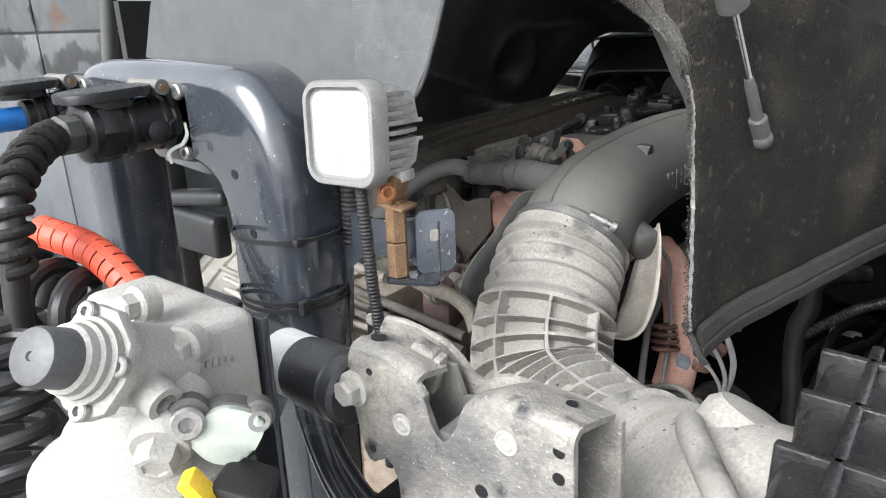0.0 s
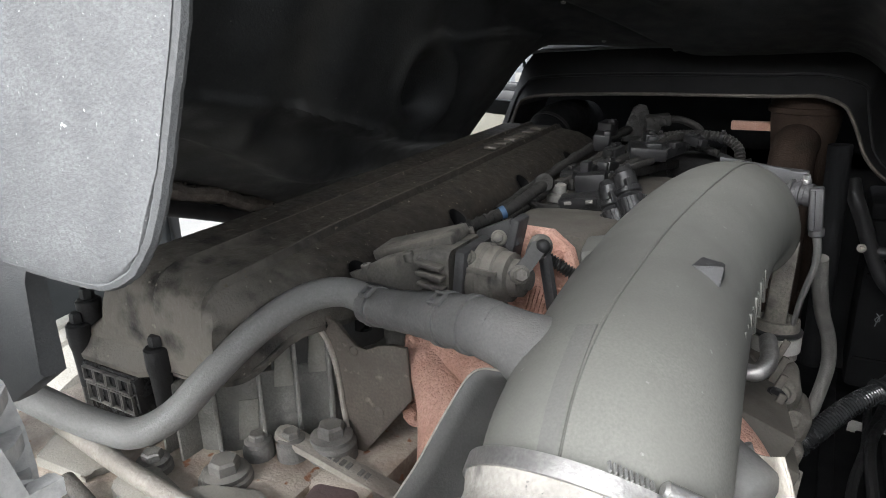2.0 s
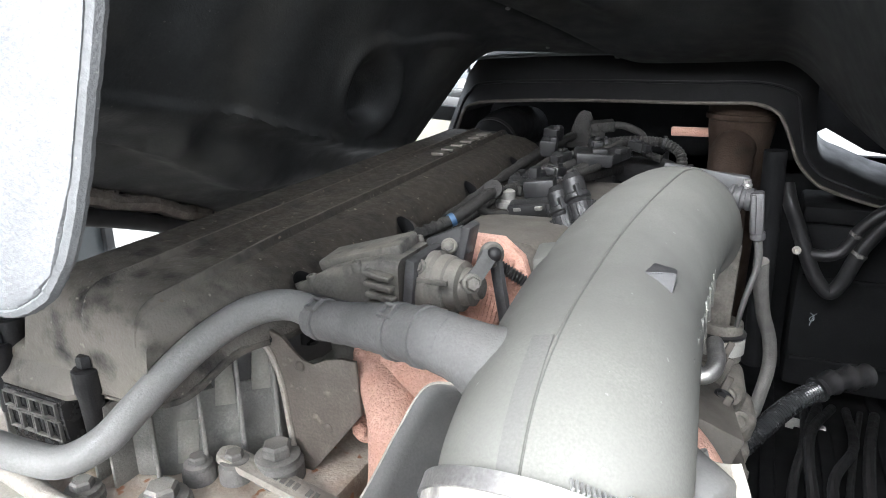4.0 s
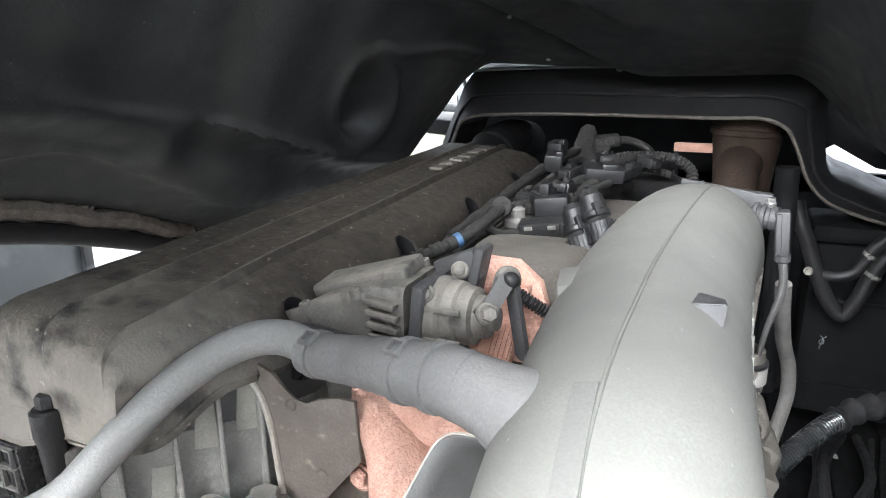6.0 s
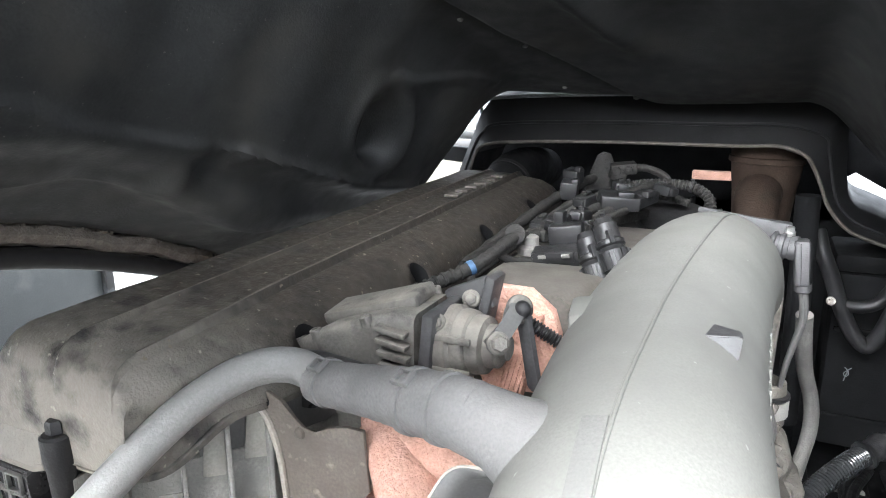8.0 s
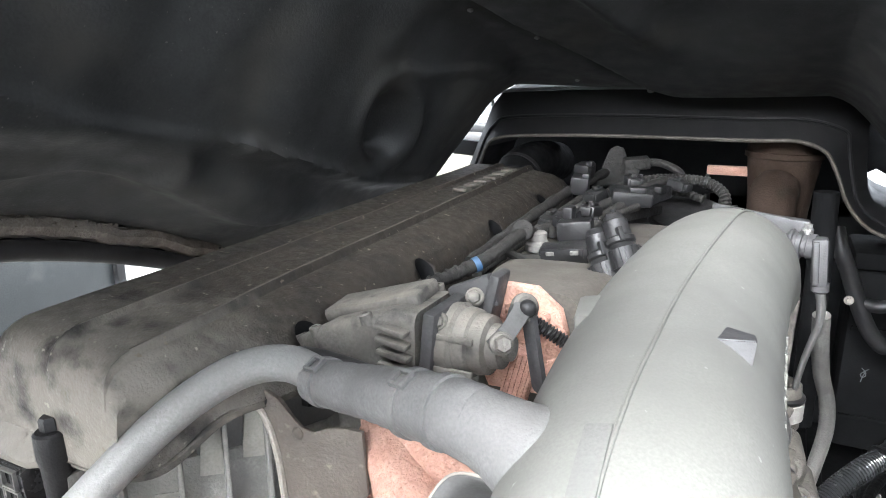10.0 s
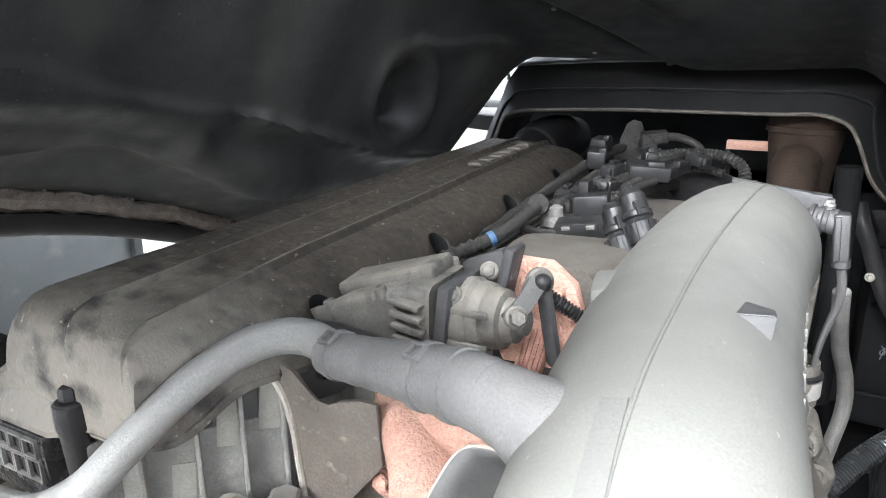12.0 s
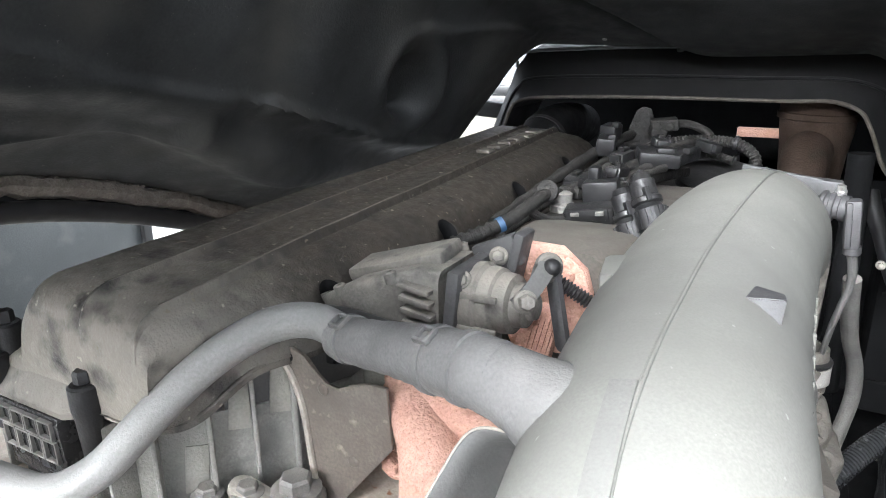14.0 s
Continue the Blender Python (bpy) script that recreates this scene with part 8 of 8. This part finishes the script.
def rear_of_block():
    # lines and fittings on the rear of the engine
    ob = thing("braided_hose", "braided steel hose with a pale fitting", "hose")
    bm = bmesh.new()
    sweep(bm, curve_points([(0.118, 0.062, 1.142), (0.15, 0.062, 1.140), (0.18, 0.060, 1.135), (0.21, 0.052, 1.122), (0.23, 0.04, 1.10)], 8), lambda i, u: 0.0125 + 0.0004 * (i % 2), 16)
    part("braid", bm, "braid", ob)
    bm = bmesh.new()
    cyl(bm, (0.04, 0.075, 1.150), (0.122, 0.062, 1.142), 0.0135, None, 18)
    lathe(bm, (0.03, 0.077, 1.151), (1, -0.15, -0.05), [(0, 0.010), (0.002, 0.0155), (0.018, 0.0155), (0.02, 0.0135)], 6)
    part("fitting", bm, "alloy", ob, "pale metal fitting")
    ob = thing("fuel_line", "dusty metal fuel lines across the block", "pipe")
    for k, z in enumerate((1.035, 1.010, 0.985)):
        bm = bmesh.new()
        sweep(bm, curve_points([(-0.45, 0.04, z + 0.03), (-0.30, 0.045, z + 0.012), (-0.16, 0.05, z), (-0.05, 0.055, z - 0.005), (0.08, 0.055, z - 0.005)], 8), 0.0065, 10)
        part("line", bm, "alloy", ob)
    ob = thing("coolant_housing", "pale dusty cast housing with a round port", "casting")
    bm = bmesh.new()
    box(bm, (0.085, 0.045, 0.985), (0.11, 0.07, 0.11), pose(0, 0, 0, 0, 0, 14), 0.014, 3)
    box(bm, (0.045, 0.05, 1.035), (0.07, 0.06, 0.04), pose(0, 0, 0, 0, 12, 14), 0.012, 3)
    box(bm, (0.145, 0.05, 1.02), (0.04, 0.05, 0.09), pose(0, 0, 0, 0, -8, 20), 0.012, 3)
    part("body", bm, "pad", ob)
    bm = bmesh.new()
    lathe(bm, (0.098, 0.008, 0.985), (0.25, -1, 0.1), [(0, 0.026), (0.006, 0.026), (0.008, 0.023), (0.008, 0.0155), (-0.012, 0.0150), (-0.012, 0.0003)], 26)
    part("port", bm, "pad", ob)
    bm = bmesh.new()
    lathe(bm, (0.055, 0.008, 0.945), (0.2, -1, 0.1), [(0, 0.012), (0.006, 0.012), (0.007, 0.009), (0.001, 0.008), (0.001, 0.0003)], 18)
    part("bolt_hole", bm, "rust_block", ob)
    bm = bmesh.new()
    hexbolt(bm, (0.135, 0.022, 1.045), (0.2, -0.9, 0.5), 0.010, 0.010)
    part("bolt", bm, "alloy", ob)
    ob = thing("coolant_hose", "fat dusty grey hose with clips on the rear of the block", "hose")
    bm = bmesh.new()
    line = curve_points([(-0.20, 0.09, 1.05), (-0.14, 0.065, 1.05), (-0.08, 0.03, 1.03), (-0.03, -0.02, 1.0), (0.0, -0.055, 0.965), (0.01, -0.07, 0.90)], 8)
    sweep(bm, line, lambda i, u: 0.0235 + 0.0007 * math.sin(i * 1.4), 20)
    part("tube", bm, "hose", ob)
    for k in (14, 30):
        bm = bmesh.new()
        d = (line[k + 1] - line[k - 1]).normalized()
        lathe(bm, line[k] - d * 0.005, d, [(0, 0.0245), (0.0006, 0.0262), (0.010, 0.0262), (0.0106, 0.0245)], 26, False)
        part("clip", bm, "steel", ob)
    ob = thing("breather_plug", "white plastic plug on a pipe stub", "plug")
    bm = bmesh.new()
    lathe(bm, (0.030, -0.055, 0.955), (0.25, -0.5, 0.8), [(-0.05, 0.013), (0, 0.013), (0.001, 0.019), (0.022, 0.018), (0.026, 0.014)], 22)
    part("cap", bm, "white_cast", ob)
    ob = thing("hose_strap", "rust-brown flat strap over the hose", "strap")
    bm = bmesh.new()
    box(bm, (-0.075, 0.022, 1.035), (0.006, 0.014, 0.09), pose(0, 0, 0, 18, 8, 20), 0.002)
    part("strap", bm, "rust", ob)
    ob = thing("leak_off_line", "pale dusty metal lines with clips behind the block", "pipe")
    for k, (z, y) in enumerate(((1.090, 0.060), (1.068, 0.056), (1.052, 0.05))):
        bm = bmesh.new()
        sweep(bm, curve_points([(-0.22, y + 0.03, z + 0.02), (-0.10, y + 0.01, z + 0.006), (0.02, y, z), (0.12, y - 0.005, z - 0.006), (0.20, y - 0.01, z - 0.012)], 8), (0.0085, 0.0065, 0.0075)[k], 12)
        part("line", bm, "pale_cast", ob)
    ob = thing("pump_casting", "dull maroon casting with pale screw caps", "casting")
    bm = bmesh.new()
    box(bm, (0.095, 0.13, 1.085), (0.055, 0.07, 0.09), pose(0, 0, 0, 0, 0, 12), 0.008)
    box(bm, (0.07, 0.165, 1.105), (0.05, 0.06, 0.06), pose(0, 0, 0, 0, 0, 12), 0.008)
    part("body", bm, "purple", ob)
    for p in ((0.098, 0.10, 1.112), (0.118, 0.145, 1.122)):
        bm = bmesh.new()
        lathe(bm, p, (0.85, -0.45, 0.05), [(-0.02, 0.0155), (0.014, 0.0155), (0.015, 0.0115), (0.024, 0.0115), (0.026, 0.009)], 14)
        part("screw_cap", bm, "alloy", ob)
    ob = thing("block_bracket", "dark clip bracket with bolts on the block", "bracket")
    bm = bmesh.new()
    box(bm, (0.0, 0.055, 1.03), (0.03, 0.03, 0.10), None, 0.004)
    box(bm, (0.045, 0.06, 1.02), (0.07, 0.04, 0.09), None, 0.006)
    part("clip", bm, "black", ob)
    for z in (1.06, 1.02):
        bm = bmesh.new()
        hexbolt(bm, (0.0, 0.040, z), (0.3, -1, 0), 0.008, 0.008)
        part("bolt", bm, "alloy", ob)
    for x, z in ((-0.26, 1.03), (-0.20, 0.93), (-0.10, 0.96), (-0.33, 0.98)):
        ob = thing("block_plug", "rusty recessed bolt in the block wall", "bolt", "block plugs")
        bm = bmesh.new()
        hexbolt(bm, (x, 0.048 if z < 0.94 else 0.078, z), (0, -1, 0), 0.009, 0.008)
        part("head", bm, "rust", ob)


rear_of_block()


def left_background():
    ob = thing("wheel", "dusty front wheel with a pale worn tyre", "wheel")
    bm = bmesh.new()
    c = Vector((-1.05, 0.58, 0.475))
    lathe(bm, c, (1, 0, 0), [(0, 0.30), (0.01, 0.42), (0.03, 0.485), (0.06, 0.50), (0.10, 0.503), (0.105, 0.496), (0.115, 0.496), (0.12, 0.504), (0.17, 0.504), (0.175, 0.496), (0.185, 0.496), (0.19, 0.503), (0.24, 0.50), (0.27, 0.485), (0.29, 0.42), (0.30, 0.30)], 72)
    part("tyre", bm, "tyre", ob)
    bm = bmesh.new()
    lathe(bm, c, (1, 0, 0), [(0.02, 0.29), (0.06, 0.30), (0.24, 0.30), (0.28, 0.29), (0.26, 0.10), (0.28, 0.02)], 48)
    part("rim", bm, "case", ob)
    ob = thing("mudguard", "dull black plastic mudguard piece", "mudguard")
    bm = bmesh.new()
    box(bm, (-0.72, 0.13, 0.77), (0.36, 0.03, 0.32), None, 0.01)
    part("panel", bm, "dull_black", ob)
    for nm, c, z, t in (("block", (-0.42, -0.02, 1.170), (0.17, 0.04, 0.085), 0), ("post", (-0.56, 0.02, 1.20), (0.04, 0.05, 0.55), 0), ("ledge", (-0.44, 0.0, 1.235), (0.26, 0.06, 0.03), -8)):
        bm = bmesh.new()
        box(bm, c, z, pose(0, 0, 0, 0, t, 0), 0.012, 3)
        part(nm, bm, "dull_black", ob)
    ob = thing("side_locker", "stained grey side panels with seams and rust", "panel")
    for k, (x0, x1) in enumerate(((-2.0, -1.44), (-1.43, -0.98))):
        for j, (z0, z1) in enumerate(((0.0, 1.40), (1.405, 1.56), (1.565, 1.95))):
            bm = bmesh.new()
            box(bm, ((x0 + x1) / 2, 0.17, (z0 + z1) / 2), (x1 - x0, 0.03, z1 - z0), None, 0.006)
            part("panel", bm, "cab_grey" if j else "locker_low", ob)
    ob = thing("cab_stay", "grey upright stay beside the insulation panel", "stay")
    bm = bmesh.new()
    sweep(bm, curve_points([(-0.80, 0.08, 1.80), (-0.83, 0.08, 1.62), (-0.87, 0.08, 1.48), (-0.90, 0.08, 1.30), (-0.90, 0.08, 0.6)], 8), 0.018, 14)
    part("tube", bm, "rubber", ob)
    ob = thing("frame_rail", "black chassis rail beside the engine", "frame")
    bm = bmesh.new()
    box(bm, (-0.50, 0.0, 0.78), (0.08, 3.2, 0.28), None, 0.01)
    part("web", bm, "black", ob)
    ob = thing("frame_rail", "black chassis rail under the latch and filter", "frame")
    bm = bmesh.new()
    box(bm, (0.42, -0.9, 0.98), (0.10, 1.7, 0.26), None, 0.01)
    part("web", bm, "black", ob)
    ob = thing("hoop_pipe", "glossy black bent hoop under the lock cylinder", "pipe")
    for k in range(2):
        bm = bmesh.new()
        o = 0.03 * k
        sweep(bm, curve_points([(0.23 + o, -0.30 - o, 1.20), (0.255 + o, -0.31 - o, 1.155), (0.30 + o, -0.325 - o, 1.115), (0.37 + o, -0.345 - o, 1.095), (0.45 + o, -0.36 - o, 1.09), (0.55, -0.38, 1.10)], 8), 0.013, 14)
        part("tube", bm, "paint_black", ob)
    ob = thing("container_side", "grey-green sheet-metal box standing beside the truck", "container")
    bm = bmesh.new()
    box(bm, (-2.2, 0.73, 0.55), (0.3, 1.86, 1.10), None, 0.02)
    part("body", bm, "far_panel", ob)
    bm = bmesh.new()
    box(bm, (-2.04, 1.645, 0.56), (0.03, 0.04, 1.12), None, 0.005)
    part("post", bm, "cab_grey", ob)
    for at, size in (((-0.74, 2.25, 1.342), (0.46, 0.03, 0.034)), ((-0.47, 1.60, 1.338), (0.22, 0.03, 0.042))):
        ob = thing("cab_bar", "dark flat bar under the front corner of the cab", "bar")
        bm = bmesh.new()
        box(bm, at, size, pose(0, 0, 0, 0, 4, 0), 0.004)
        box(bm, (at[0] - size[0] / 2, at[1], at[2] / 2), (0.03, 0.03, at[2]), None, 0.004)
        part("bar", bm, "dull_black", ob)
    ob = thing("parked_trailer", "white box trailer parked ahead in the yard", "trailer")
    bm = bmesh.new()
    box(bm, (-3.6, 6.0, 2.2), (6.0, 0.3, 2.4), None, 0.03)
    part("box", bm, "locker_low", ob)
    bm = bmesh.new()
    box(bm, (-3.6, 5.95, 0.92), (6.0, 0.2, 0.16), None, 0.02)
    part("rail", bm, "black", ob)
    # stands in for a shaded cream building wall, shade in its colour
    bm = bmesh.new()
    box(bm, (-3.6, 6.0, 0.42), (6.0, 0.1, 0.84), None, 0.01)
    part("skirt", bm, "cream_wall", ob)
    for k in range(8):
        bm = bmesh.new()
        box(bm, (-4.9 + 0.45 * k, 5.83, 1.10), (0.10, 0.02, 0.12), None, 0.005)
        part("marker", bm, "case", ob)


left_background()
